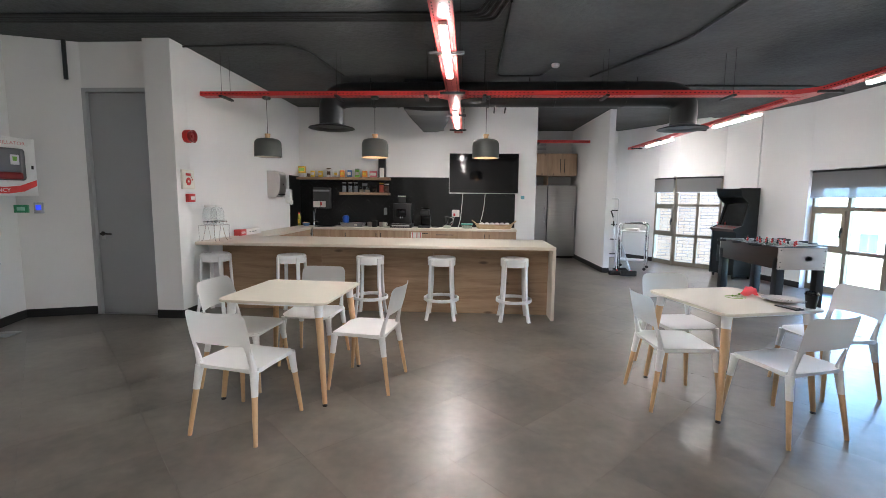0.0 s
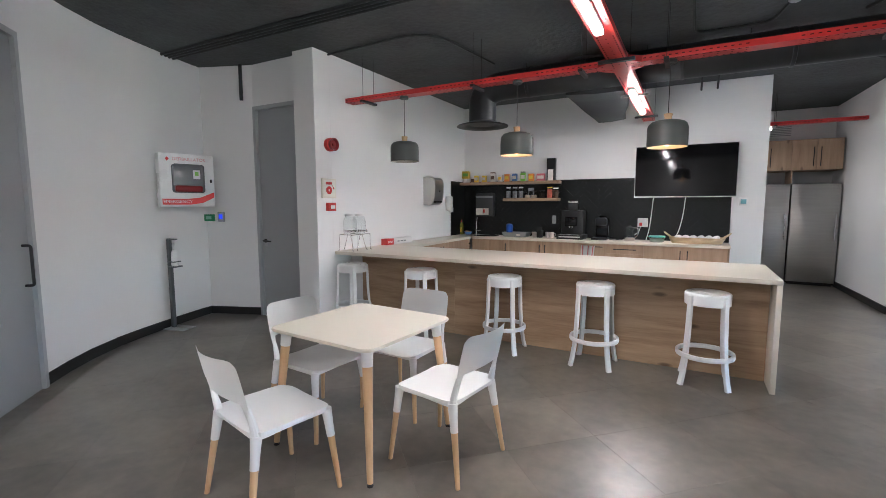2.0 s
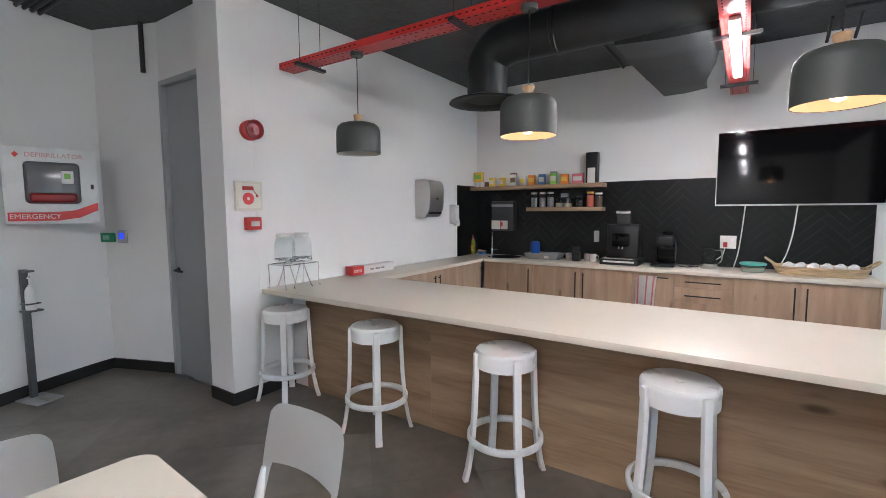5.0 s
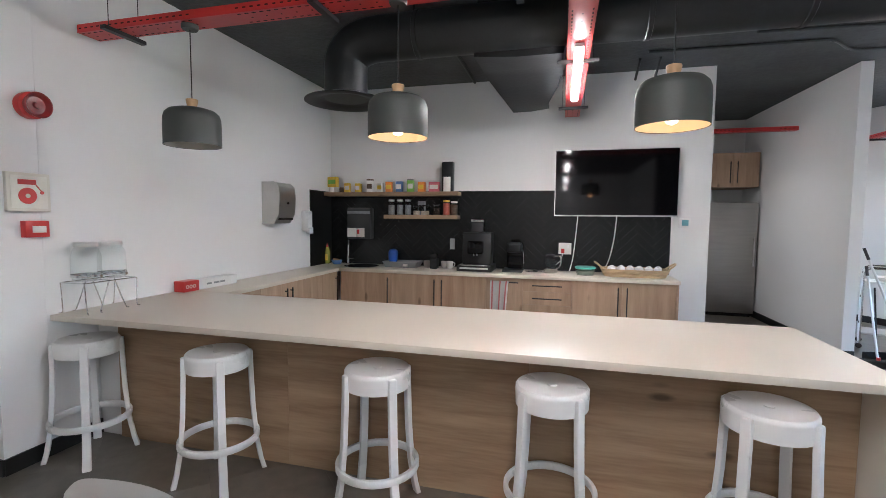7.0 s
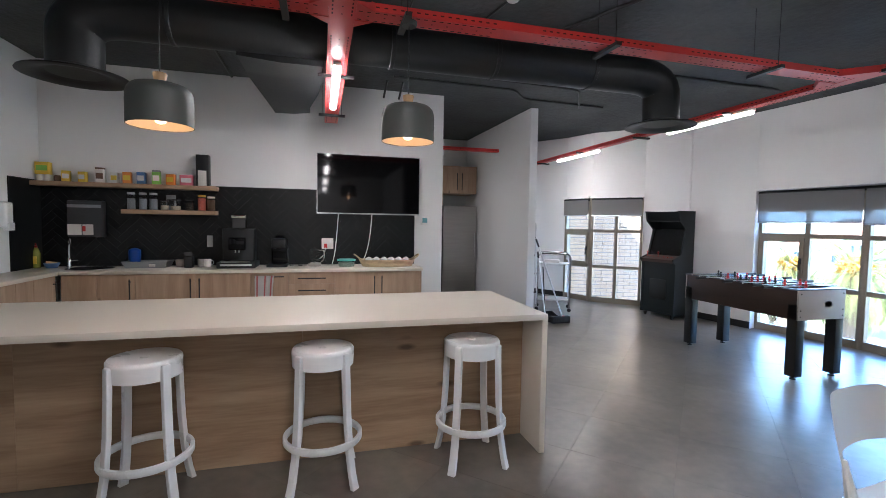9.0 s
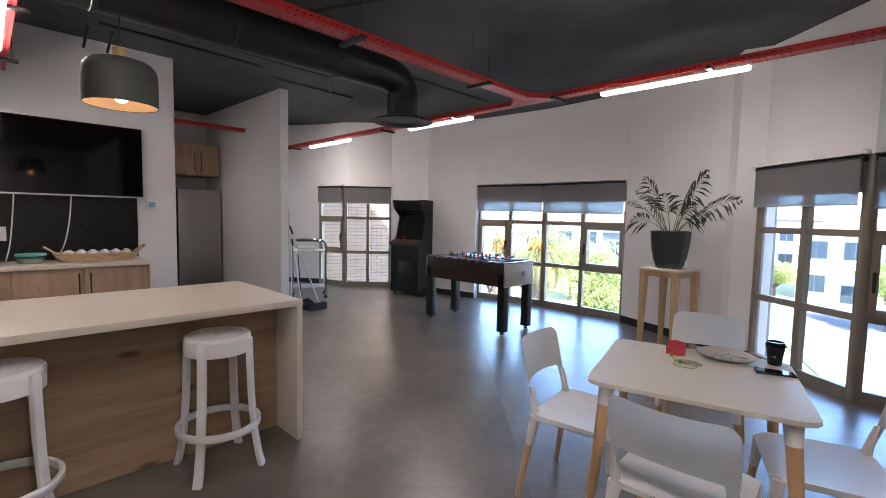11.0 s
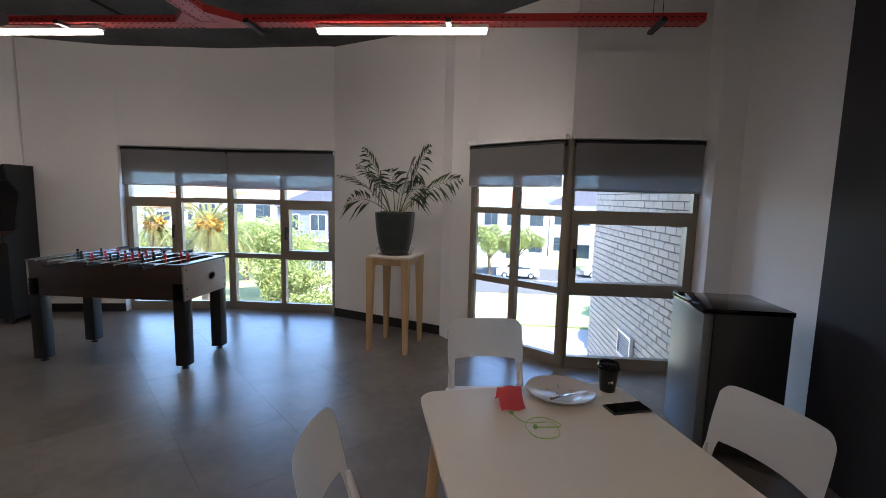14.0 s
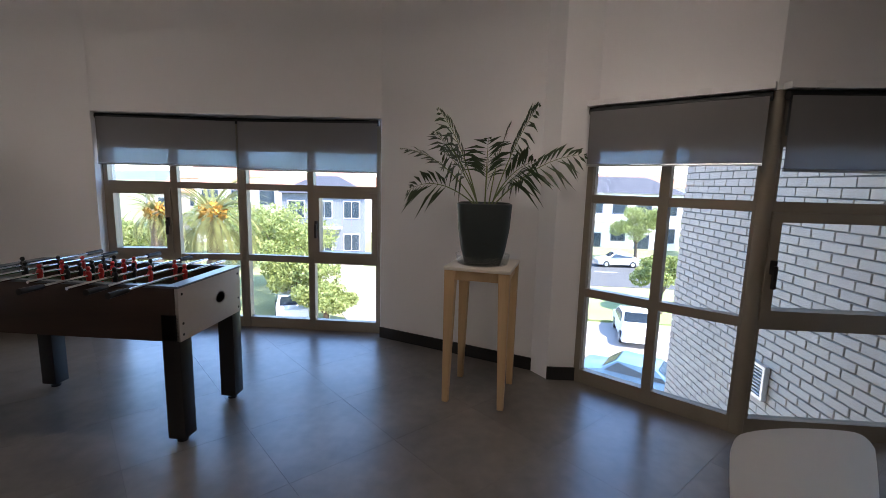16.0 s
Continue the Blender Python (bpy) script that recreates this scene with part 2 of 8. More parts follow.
M["cream"] = mat("cream_plastic", (0.70, 0.67, 0.58), 0.45, var=0.04)
M["brick"] = mat("white_washed_brick", (0.50, 0.415, 0.34), 0.85, var=0.16, scale=6, fine=45, bump=0.5, dist=0.004, rand=0.35)
M["brick_rest"] = mat("white_washed_brick_rest", (0.50, 0.415, 0.34), 0.85, var=0.16, scale=6, fine=45, bump=0.5, dist=0.004, island=0.35)
M["mortar"] = mat("grey_mortar", (0.17, 0.155, 0.14), 0.9, var=0.15)
M["brick_warm"] = mat("pale_tan_brick", (0.46, 0.315, 0.20), 0.85, var=0.16, scale=6, fine=45, bump=0.5, dist=0.004, island=0.35)


# ---- mesh helpers ----
def box(bm, x0, y0, z0, x1, y1, z1, m=None):
    vs = [bm.verts.new((x, y, z)) for z in (z0, z1) for x, y in ((x0, y0), (x1, y0), (x1, y1), (x0, y1))]
    for f in ((3, 2, 1, 0), (4, 5, 6, 7), (0, 1, 5, 4), (1, 2, 6, 5), (2, 3, 7, 6), (3, 0, 4, 7)):
        bm.faces.new([vs[i] for i in f])
    if m is not None:
        bmesh.ops.transform(bm, matrix=m, verts=vs)
    return vs


def rbox(x0, y0, z0, x1, y1, z1, r=0.004, seg=2):
    bm = bmesh.new()
    box(bm, x0, y0, z0, x1, y1, z1)
    bmesh.ops.bevel(bm, geom=bm.edges[:], offset=r, segments=seg, affect="EDGES", profile=0.5)
    return bm


def prism(bm, pts, z0, z1):
    lo, hi = [bm.verts.new((x, y, z0)) for x, y in pts], [bm.verts.new((x, y, z1)) for x, y in pts]
    n = len(pts)
    bm.faces.new(list(reversed(lo)))
    bm.faces.new(hi)
    for i in range(n):
        bm.faces.new((lo[i], lo[(i + 1) % n], hi[(i + 1) % n], hi[i]))
    return lo + hi


def cyl(bm, p, q, r0, r1=None, n=14, caps=True):
    p, q = Vector(p), Vector(q)
    r1 = r0 if r1 is None else r1
    turn = (q - p).to_track_quat("Z", "Y").to_matrix()
    rings = []
    for c, r in ((p, r0), (q, r1)):
        rings.append([bm.verts.new(c + turn @ Vector((r * math.cos(a), r * math.sin(a), 0))) for a in [2 * math.pi * i / n for i in range(n)]])
    for i in range(n):
        bm.faces.new((rings[0][i], rings[0][(i + 1) % n], rings[1][(i + 1) % n], rings[1][i]))
    if caps:
        bm.faces.new(list(reversed(rings[0])))
        bm.faces.new(rings[1])
    return rings[0] + rings[1]


def lathe(bm, prof, n=28, c=(0, 0, 0)):
    c = Vector(c)
    rings = []
    for r, z in prof:
        if r < 1e-6:
            rings.append([bm.verts.new(c + Vector((0, 0, z)))])
        else:
            rings.append([bm.verts.new(c + Vector((r * math.cos(a), r * math.sin(a), z))) for a in [2 * math.pi * i / n for i in range(n)]])
    for a, b in zip(rings, rings[1:]):
        for i in range(n):
            j = (i + 1) % n
            if len(a) == 1 and len(b) > 1:
                bm.faces.new((a[0], b[i], b[j]))
            elif len(b) == 1 and len(a) > 1:
                bm.faces.new((a[i], a[j], b[0]))
            elif len(a) > 1:
                bm.faces.new((a[i], a[j], b[j], b[i]))


def tube(bm, pts, r, n=8, closed=False):
    pts = [Vector(p) for p in pts]
    k = len(pts)
    rings = []
    for i, p in enumerate(pts):
        a = pts[(i - 1) % k] if closed or i else p
        b = pts[(i + 1) % k] if closed or i < k - 1 else p
        turn = (b - a).to_track_quat("Z", "Y").to_matrix()
        rr = r[i] if isinstance(r, (list, tuple)) else r
        rings.append([bm.verts.new(p + turn @ Vector((rr * math.cos(t), rr * math.sin(t), 0))) for t in [2 * math.pi * s / n for s in range(n)]])
    for i in range(k if closed else k - 1):
        a, b = rings[i], rings[(i + 1) % k]
        off = min(range(n), key=lambda s: (a[0].co - b[s].co).length)
        for s in range(n):
            bm.faces.new((a[s], a[(s + 1) % n], b[(s + 1 + off) % n], b[(s + off) % n]))
    if not closed:
        bm.faces.new(list(reversed(rings[0])))
        bm.faces.new(rings[-1])


def arc(pts, n=6, r=0.1):
    """A polyline with its inner corners rounded off."""
    pts = [Vector(p) for p in pts]
    out = [pts[0]]
    for a, b, c in zip(pts, pts[1:], pts[2:]):
        d0, d1 = (a - b), (c - b)
        k0, k1 = min(r, d0.length * 0.45), min(r, d1.length * 0.45)
        s, e = b + d0.normalized() * k0, b + d1.normalized() * k1
        for i in range(n + 1):
            t = i / n
            out.append((1 - t) ** 2 * s + 2 * t * (1 - t) * b + t * t * e)
    out.append(pts[-1])
    return out


def solid(name, bm, material, smooth=True, angle=35):
    bmesh.ops.recalc_face_normals(bm, faces=bm.faces[:])
    if smooth:
        lim = radians(angle)
        for f in bm.faces:
            f.smooth = True
        for e in bm.edges:
            if len(e.link_faces) == 2 and e.calc_face_angle(0) > lim:
                e.smooth = False
    me = bpy.data.meshes.new(name)
    bm.to_mesh(me)
    bm.free()
    for one in material if isinstance(material, (list, tuple)) else [material]:
        me.materials.append(one)
    return new(name, me)


def part(name, bm, material, parent, label=""):
    ob = solid(name, bm, material)
    ob.parent = parent
    return tagged(ob, label)


def thing(name, m, label, category, group=""):
    ob = new(name)
    ob.empty_display_size = 0.1
    ob.matrix_basis = m
    return tagged(ob, label, category, group)


def struct(name, bm, material, label=""):
    return tagged(solid(name, bm, material), label or name.replace("_", " "), "", "", "structure")


def put(name, bm, material, label, category, m=None, group=""):
    ob = solid(name, bm, material)
    if m is not None:
        ob.matrix_basis = m
    return tagged(ob, label, category, group)


def seg(p, q, thick, z0, z1):
    """A wall between two plan points; its body lies to the right of the way from p to q."""
    bm = bmesh.new()
    d = Vector((q[0] - p[0], q[1] - p[1])).normalized()
    n = Vector((d.y, -d.x)) * thick
    prism(bm, [p, q, (q[0] + n.x, q[1] + n.y), (p[0] + n.x, p[1] + n.y)], z0, z1)
    return bm


CEIL = 3.24
SIDE = -2.92      # face of the kitchen's side wall
DOOR0, DOOR1, DOORH = -4.09, -3.24, 2.72
# plan points of the window side, from the kitchen end round to the corner with the small fridge
W1 = [(5.00, 11.75), (5.20, 11.15), (5.85, 10.50)]
W2 = [(6.20, 8.60), (6.42, 6.06)]
W3 = [(5.72, 4.40), (5.09, 3.57), (5.09, 2.50)]
PIER = (5.82, 4.66)
G2 = [(6.34, 8.63), (6.56, 7.42), (6.55, 6.08)]     # line of the frames in the middle window
# the curved wall beside the entrance, from the inner corner to the door
CURVE = [(-4.77, 5.62), (-4.735, 5.47), (-4.685, 5.31), (-4.63, 5.13), (-4.565, 4.94), (-4.485, 4.72), (-4.39, 4.48), (-4.28, 4.24), (-4.08, 3.91), (-3.87, 3.64), (-3.65, 3.40)]
OUTLINE = [(-2.95, -3.0), (2.6, -3.0), (2.6, 2.3), (4.85, 2.3), (4.85, 2.5), W3[2], W3[1], W3[0], PIER, W2[1], G2[2], G2[1], G2[0], W2[0],
           W1[2], W1[1], W1[0], (4.6, 12.35), (3.33, 12.75), (1.7, 12.75), (1.7, 9.81), (1.7, 9.66), (SIDE, 9.66), (SIDE, 5.88), (DOOR0, 5.88)] + CURVE + [(-2.95, 2.70)]

# ---- structure ----
bm = bmesh.new()
prism(bm, OUTLINE, -0.30, -0.004)
floor = struct("floor", bm, M["joint"], "grey vinyl tile floor with a cloudy concrete look")
bm = bmesh.new()
prism(bm, [(-5.6, -3.4), (6.0, -3.4), (6.9, 5.5), (6.9, 9.2), (5.6, 12.9), (3.0, 13.2), (-5.6, 13.2)], CEIL, CEIL + 0.3)
struct("ceiling", bm, M["ceiling"], "charcoal sprayed concrete ceiling")

WALLS = [("wall_kitchen", (1.81, 9.66), (SIDE, 9.66)), ("wall_kitchen_side", (SIDE, 9.81), (SIDE, 6.031)),
         ("wall_south", (-3.1, -3.0), (2.75, -3.0)), ("wall_south_east", (2.6, -3.0), (2.6, 2.1)),
         ("wall_west", (-2.95, 2.70), (-2.95, -3.0)), ("wall_fridge", (3.72, 2.3), (5.1, 2.3)),
         ("wall_alcove_back", (5.0, 12.75), (1.55, 12.75)), ("wall_alcove_side", (1.7, 12.8), (1.7, 9.80)),
         ("wall_back", (5.02, 11.72), (4.55, 12.45)), ("wall_back_corner", (4.56, 12.43), (4.3, 12.80)),
         ("wall_between_windows_a", W2[0], W1[2]), ("wall_between_windows_b", PIER, W2[1])]
for name, p, q in WALLS:
    th = 0.3 if "window" in name or name == "wall_back_corner" else 0.06 if name == "wall_back" else 0.15
    struct(name, seg(p, q, th, -0.3, CEIL), M["wall"], "white painted plaster wall")
bm = bmesh.new()
prism(bm, CURVE + [(-3.77, 3.27), (-5.1, 3.6), (-5.5, 5.0), (-5.6, 5.62)], -0.3, CEIL)
struct("wall_curved", bm, M["wall"], "white painted curved plaster wall")
bm = bmesh.new()
prism(bm, [(-5.6, 5.621), (-4.77, 5.621), (DOOR0, 5.88), (DOOR0, 6.03), (-5.6, 6.03)], -0.3, CEIL)
struct("wall_door_left", bm, M["wall"], "white painted plaster wall")
# door wall: piers beside the tall door and the piece above it
for name, a, b, z0 in (("wall_door_right", DOOR1, SIDE, 0), ("wall_door_head", DOOR0, DOOR1, DOORH)):
    bm = bmesh.new()
    box(bm, a, 5.88 if "right" not in name else 5.77, z0, b, 6.03, CEIL)
    struct(name, bm, M["wall"], "white painted plaster wall")
# partition beside the fridge alcove
bm = bmesh.new()
prism(bm, [(3.17, 12.75), (3.24, 9.86), (3.36, 9.86), (3.32, 12.75)], 0, CEIL)
struct("wall_partition", bm, M["wall"], "white painted partition wall")
# walls above the windows
HEAD = 2.0
for name, p, q in (("wall_head_a", W1[1], W1[0]), ("wall_head_b", W1[2], W1[1]), ("wall_head_c", W2[1], W2[0]),
                   ("wall_head_d", W3[1], W3[0]), ("wall_head_e", W3[2], W3[1])):
    struct(name, seg(p, q, 0.32, HEAD, CEIL), M["wall"], "white painted wall above the window")
bm = bmesh.new()
prism(bm, [(5.70, 4.34), (5.69, 4.62), (5.83, 4.72), (6.2, 4.72), (6.2, 4.34)], -0.3, CEIL)
struct("pier_window", bm, M["wall"], "white plastered pier beside the window")
bm = bmesh.new()
prism(bm, [(4.85, 2.2), (4.85, 2.5), (5.13, 2.5), (5.13, 2.2)], -0.3, CEIL)
struct("pier_corner", bm, M["wall"], "white plastered pier in the corner")
bm = bmesh.new()
box(bm, 2.55, 2.12, 0, 3.72, 2.44, CEIL)
struct("wall_black", bm, M["black_paint"], "black painted wall end")

# the soffit bends down a little to meet the curved window wall
bm = bmesh.new()
prev = None
for x, y, z in ((5.75, 10.75, 3.20), (5.99, 9.73, 3.15), (6.20, 8.60, 3.11), (6.31, 7.30, 3.11), (6.41, 6.10, 3.17), (5.97, 5.01, 3.175), (5.62, 4.28, 3.19), (5.10, 3.59, 3.22)):
    n = Vector((x - 1.5, (y - 7.0) * 0.55)).normalized()
    ring = [bm.verts.new((x + n.x * o, y + n.y * o, zz)) for o, zz in ((-0.75, CEIL + 0.01), (-0.30, (z + CEIL) / 2 + 0.02), (0.06, z), (0.06, CEIL + 0.01))]
    if prev:
        for a in range(4):
            bm.faces.new((prev[a], prev[(a + 1) % 4], ring[(a + 1) % 4], ring[a]))
    else:
        bm.faces.new(ring)
    prev = ring
bm.faces.new(prev)
struct("ceiling_edge", bm, M["ceiling"], "dark soffit edge curving down to the window wall")


def skirting(name, p, q, h=0.1):
    struct(name, seg(p, q, -0.012, 0, h), M["skirting"], "black skirting board")


for i, (p, q) in enumerate([((SIDE, 6.4), (SIDE, 5.77)), ((SIDE, 5.77), (DOOR1, 5.77)), ((DOOR0, 5.88), (-4.77, 5.62)), (PIER, W2[1]), ((5.70, 4.34), (5.69, 4.62)),
                            (W2[0], W1[2]), ((3.24, 9.86), (3.36, 9.86)), ((3.17, 12.7), (3.24, 9.86)), (W1[0], (4.57, 12.4)), ((4.85, 2.3), (3.72, 2.3))]):
    # laid proud of the wall on the room side
    if i in (6, 7, 9):
        p, q = q, p
    skirting("baseboard_%d" % (i + 1), p, q)

bm = bmesh.new()
inner = [(x + 0.012 * 0.92, y + 0.012 * 0.35) for x, y in CURVE]
prism(bm, CURVE + inner[::-1], 0, 0.1)
struct("baseboard_curved", bm, M["skirting"], "black skirting board along the curved wall")


# ---- windows ----
def window(name, pts, cols, rows, casements, label):
    """A metal window along plan points; cols: panes in each stretch; rows: heights of the rails; casements: (stretch, col, row)."""
    top = thing(name, Matrix(), label, "window")
    tagged(top, kind="structure")
    r = 0.035
    for k, (p, q) in enumerate(zip(pts, pts[1:])):
        p, q = Vector((*p, 0)), Vector((*q, 0))
        d = (q - p)
        ln = d.length
        ang = math.atan2(d.y, d.x)
        m = Matrix.Translation(p) @ Matrix.Rotation(ang, 4, "Z")
        bm = bmesh.new()
        w = [ln * i / cols[k] for i in range(cols[k] + 1)]
        for i, x in enumerate(w):
            hw = 0.045 if i in (0, cols[k]) else 0.03
            box(bm, max(0.002, x - hw), -r, 0.0, min(ln - 0.002, x + hw), r, HEAD - 0.001, m)
        for i, z in enumerate(rows):
            hz = 0.05 if i == 0 else 0.03
            for a, b in zip(w, w[1:]):
                box(bm, a + 0.02, -r + 0.004, z - hz, b - 0.02, r - 0.004, z + hz, m)
        if k:
            cyl(bm, (p.x, p.y, 0.0), (p.x, p.y, HEAD - 0.001), 0.046, n=16)
        part("window_frame", bm, M["bronze"], top)
        for a, b in zip(w, w[1:]):
            bm = bmesh.new()
            box(bm, a + 0.031, -0.02, rows[-1] + 0.031, b - 0.031, 0.02, HEAD - 0.002, m)
            part("top_panel", bm, M["spandrel"], top, "solid grey panel above the panes")
        for i, (a, b) in enumerate(zip(w, w[1:])):
            for j, (z0, z1) in enumerate(zip(rows, rows[1:])):
                bm = bmesh.new()
                box(bm, a + 0.02, -0.004, z0 + 0.02, b - 0.02, 0.004, z1 - 0.02, m)
                pane = part("pane", bm, M["glass"], top)
                pane.visible_shadow = False
                if (k, i, j) in casements:
                    bm = bmesh.new()
                    a1, b1, c1, d1 = a + 0.03, b - 0.03, z0 + 0.03, z1 - 0.03
                    for x0, x1, y0, y1 in ((a1, a1 + 0.055, c1, d1), (b1 - 0.055, b1, c1, d1), (a1 + 0.055, b1 - 0.055, c1, c1 + 0.055), (a1 + 0.055, b1 - 0.055, d1 - 0.055, d1)):
                        box(bm, x0, -0.05, y0, x1, 0.05, y1, m)
                    sash = part("sash", bm, M["bronze"], top)
                    hx = b1 - 0.03 if casements[(k, i, j)] else a1 + 0.03
                    bm = bmesh.new()
                    s = INSIDE[name]
                    zc = (z0 + z1) / 2
                    box(bm, hx - 0.012, min(s * 0.05, s * 0.075), zc - 0.04, hx + 0.012, max(s * 0.05, s * 0.075), zc + 0.04, m)
                    box(bm, hx - 0.01, min(s * 0.072, s * 0.09), zc - 0.12, hx + 0.01, max(s * 0.072, s * 0.09), zc + 0.01, m)
                    part("handle", bm, M["black_metal"], sash, "black window handle")
    return top


INSIDE = {"window_1": -1, "window_2": -1, "window_3": -1}
ROWS_Z = [0.05, 0.69, 1.37, 1.73]
window("window_1", [W1[0], W1[1], W1[2]], [1, 2], ROWS_Z, {(0, 0, 1): True}, "bronze aluminium window facing a brick wall")
window("window_2", G2, [2, 2], ROWS_Z, {(0, 0, 1): True, (1, 1, 1): False}, "bronze aluminium window of twelve panes with roller blinds")
window("window_3", W3, [2, 1], ROWS_Z, {(1, 0, 1): False}, "bronze aluminium corner window with roller blinds")


def blind(p, q, z0, off, group, label="grey sheer roller blind, mostly rolled up"):
    p, q = Vector((*p, 0)), Vector((*q, 0))
    d = q - p
    ln, ang = d.length, math.atan2(d.y, d.x)
    top = thing("roller_blind", Matrix.Translation(p) @ Matrix.Rotation(ang, 4, "Z") @ Matrix.Translation((0, off, 0)), label, "blind", group)
    bm = bmesh.new()
    cyl(bm, (0.01, 0, HEAD - 0.035), (ln - 0.01, 0, HEAD - 0.035), 0.026, n=16)
    part("roller_tube", bm, M["black_metal"], top)
    # head rail kept white and tall: paints the sunlit line of the reveal
    bm = bmesh.new()
    box(bm, 0.0, -0.045, HEAD - 0.004, ln, 0.03, HEAD + 0.032)
    part("head_rail", bm, M["white_gloss"], top, "head rail, white to stand in for the sunlit reveal")
    bm = bmesh.new()
    box(bm, 0.02, -0.0275, z0, ln - 0.02, -0.0265, HEAD - 0.04)
    part("cloth", bm, M["blind"], top)
    bm = bmesh.new()
    cyl(bm, (0.02, -0.027, z0), (ln - 0.02, -0.027, z0), 0.008, n=8)
    part("bottom_bar", bm, M["alu"], top)


for k, (a, b, z0, off) in enumerate([(W1[0], W1[1], 1.66, -0.07), (W1[1], W1[2], 1.66, -0.07), (G2[0], G2[1], 1.55, -0.08), (G2[1], G2[2], 1.53, -0.08),
                                     (W3[0], W3[1], 1.60, -0.07), (W3[1], W3[2], 1.57, -0.07)]):
    blind(a, b, z0, off, "roller blinds over the windows")


# ---- doors ----
def tall_door():
    d = thing("door_1", pose((DOOR0 + DOOR1) / 2, 5.93, 0), "tall closed grey door with a black lever handle", "door")
    tagged(d, kind="structure")
    w = (DOOR1 - DOOR0) / 2
    bm = bmesh.new()
    for x0, x1, z0, z1 in ((-w, -w + 0.045, 0, DOORH), (w - 0.045, w, 0, DOORH), (-w + 0.045, w - 0.045, DOORH - 0.045, DOORH)):
        box(bm, x0, -0.062, z0, x1, 0.06, z1)
    part("door_frame", bm, M["frame_grey"], d)
    bm = bmesh.new()
    box(bm, -w - 0.1, 0.105, -0.3, w + 0.1, 0.16, DOORH + 0.1)
    part("lobby_wall", bm, M["wall"], d)
    leaf = part("door_leaf", rbox(-w + 0.049, -0.02, -0.003, w - 0.049, 0.022, DOORH - 0.05, 0.003), M["door_grey"], d)
    bm = bmesh.new()
    hx = -w + 0.11
    cyl(bm, (hx, -0.02, 1.0), (hx, -0.03, 1.0), 0.026, n=18)
    cyl(bm, (hx, -0.03, 1.0), (hx, -0.065, 1.0), 0.010)
    tube(bm, arc([(hx - 0.005, -0.062, 1.0), (hx + 0.06, -0.066, 1.0), (hx + 0.13, -0.058, 0.997)], r=0.03), 0.010)
    part("door_handle", bm, M["black_metal"], leaf, "black lever handle")
    bm = bmesh.new()
    box(bm, hx - 0.02, -0.026, 0.93, hx + 0.02, -0.02, 0.97)
    part("lock_plate", bm, M["frame_grey"], leaf)


tall_door()


def left_door():
    a, b = Vector((-3.65, 3.40, 0)), Vector((-2.95, 2.70, 0))
    d = b - a
    m = Matrix.Translation(a) @ Matrix.Rotation(math.atan2(d.y, d.x), 4, "Z")
    door = thing("door_2", m, "tall closed grey door with a black pull bar", "door")
    tagged(door, kind="structure")
    bm = bmesh.new()
    for x0, x1, z0, z1 in ((0, 0.045, 0, 2.78), (d.length - 0.045, d.length, 0, 2.78), (0.045, d.length - 0.045, 2.735, 2.78)):
        box(bm, x0, -0.12, z0, x1, 0.03, z1)
    part("door_frame", bm, M["frame_grey"], door)
    bm = bmesh.new()
    box(bm, -0.1, -0.2, -0.3, d.length + 0.1, -0.155, CEIL)
    part("lobby_wall", bm, M["wall"], door)
    leaf = part("door_leaf", rbox(0.049, -0.04, -0.003, d.length - 0.049, 0.0, 2.73, 0.003), M["door_grey"], door)
    bm = bmesh.new()
    tube(bm, arc([(0.13, 0.0, 0.86), (0.13, 0.055, 0.86), (0.13, 0.055, 1.17), (0.13, 0.0, 1.17)], r=0.02), 0.011)
    part("door_handle", bm, M["black_metal"], leaf, "black pull bar")
    bm = bmesh.new()
    box(bm, 0, -0.15, 2.78, d.length, 0.0, CEIL)
    part("panel_above", bm, M["wall"], door)


left_door()


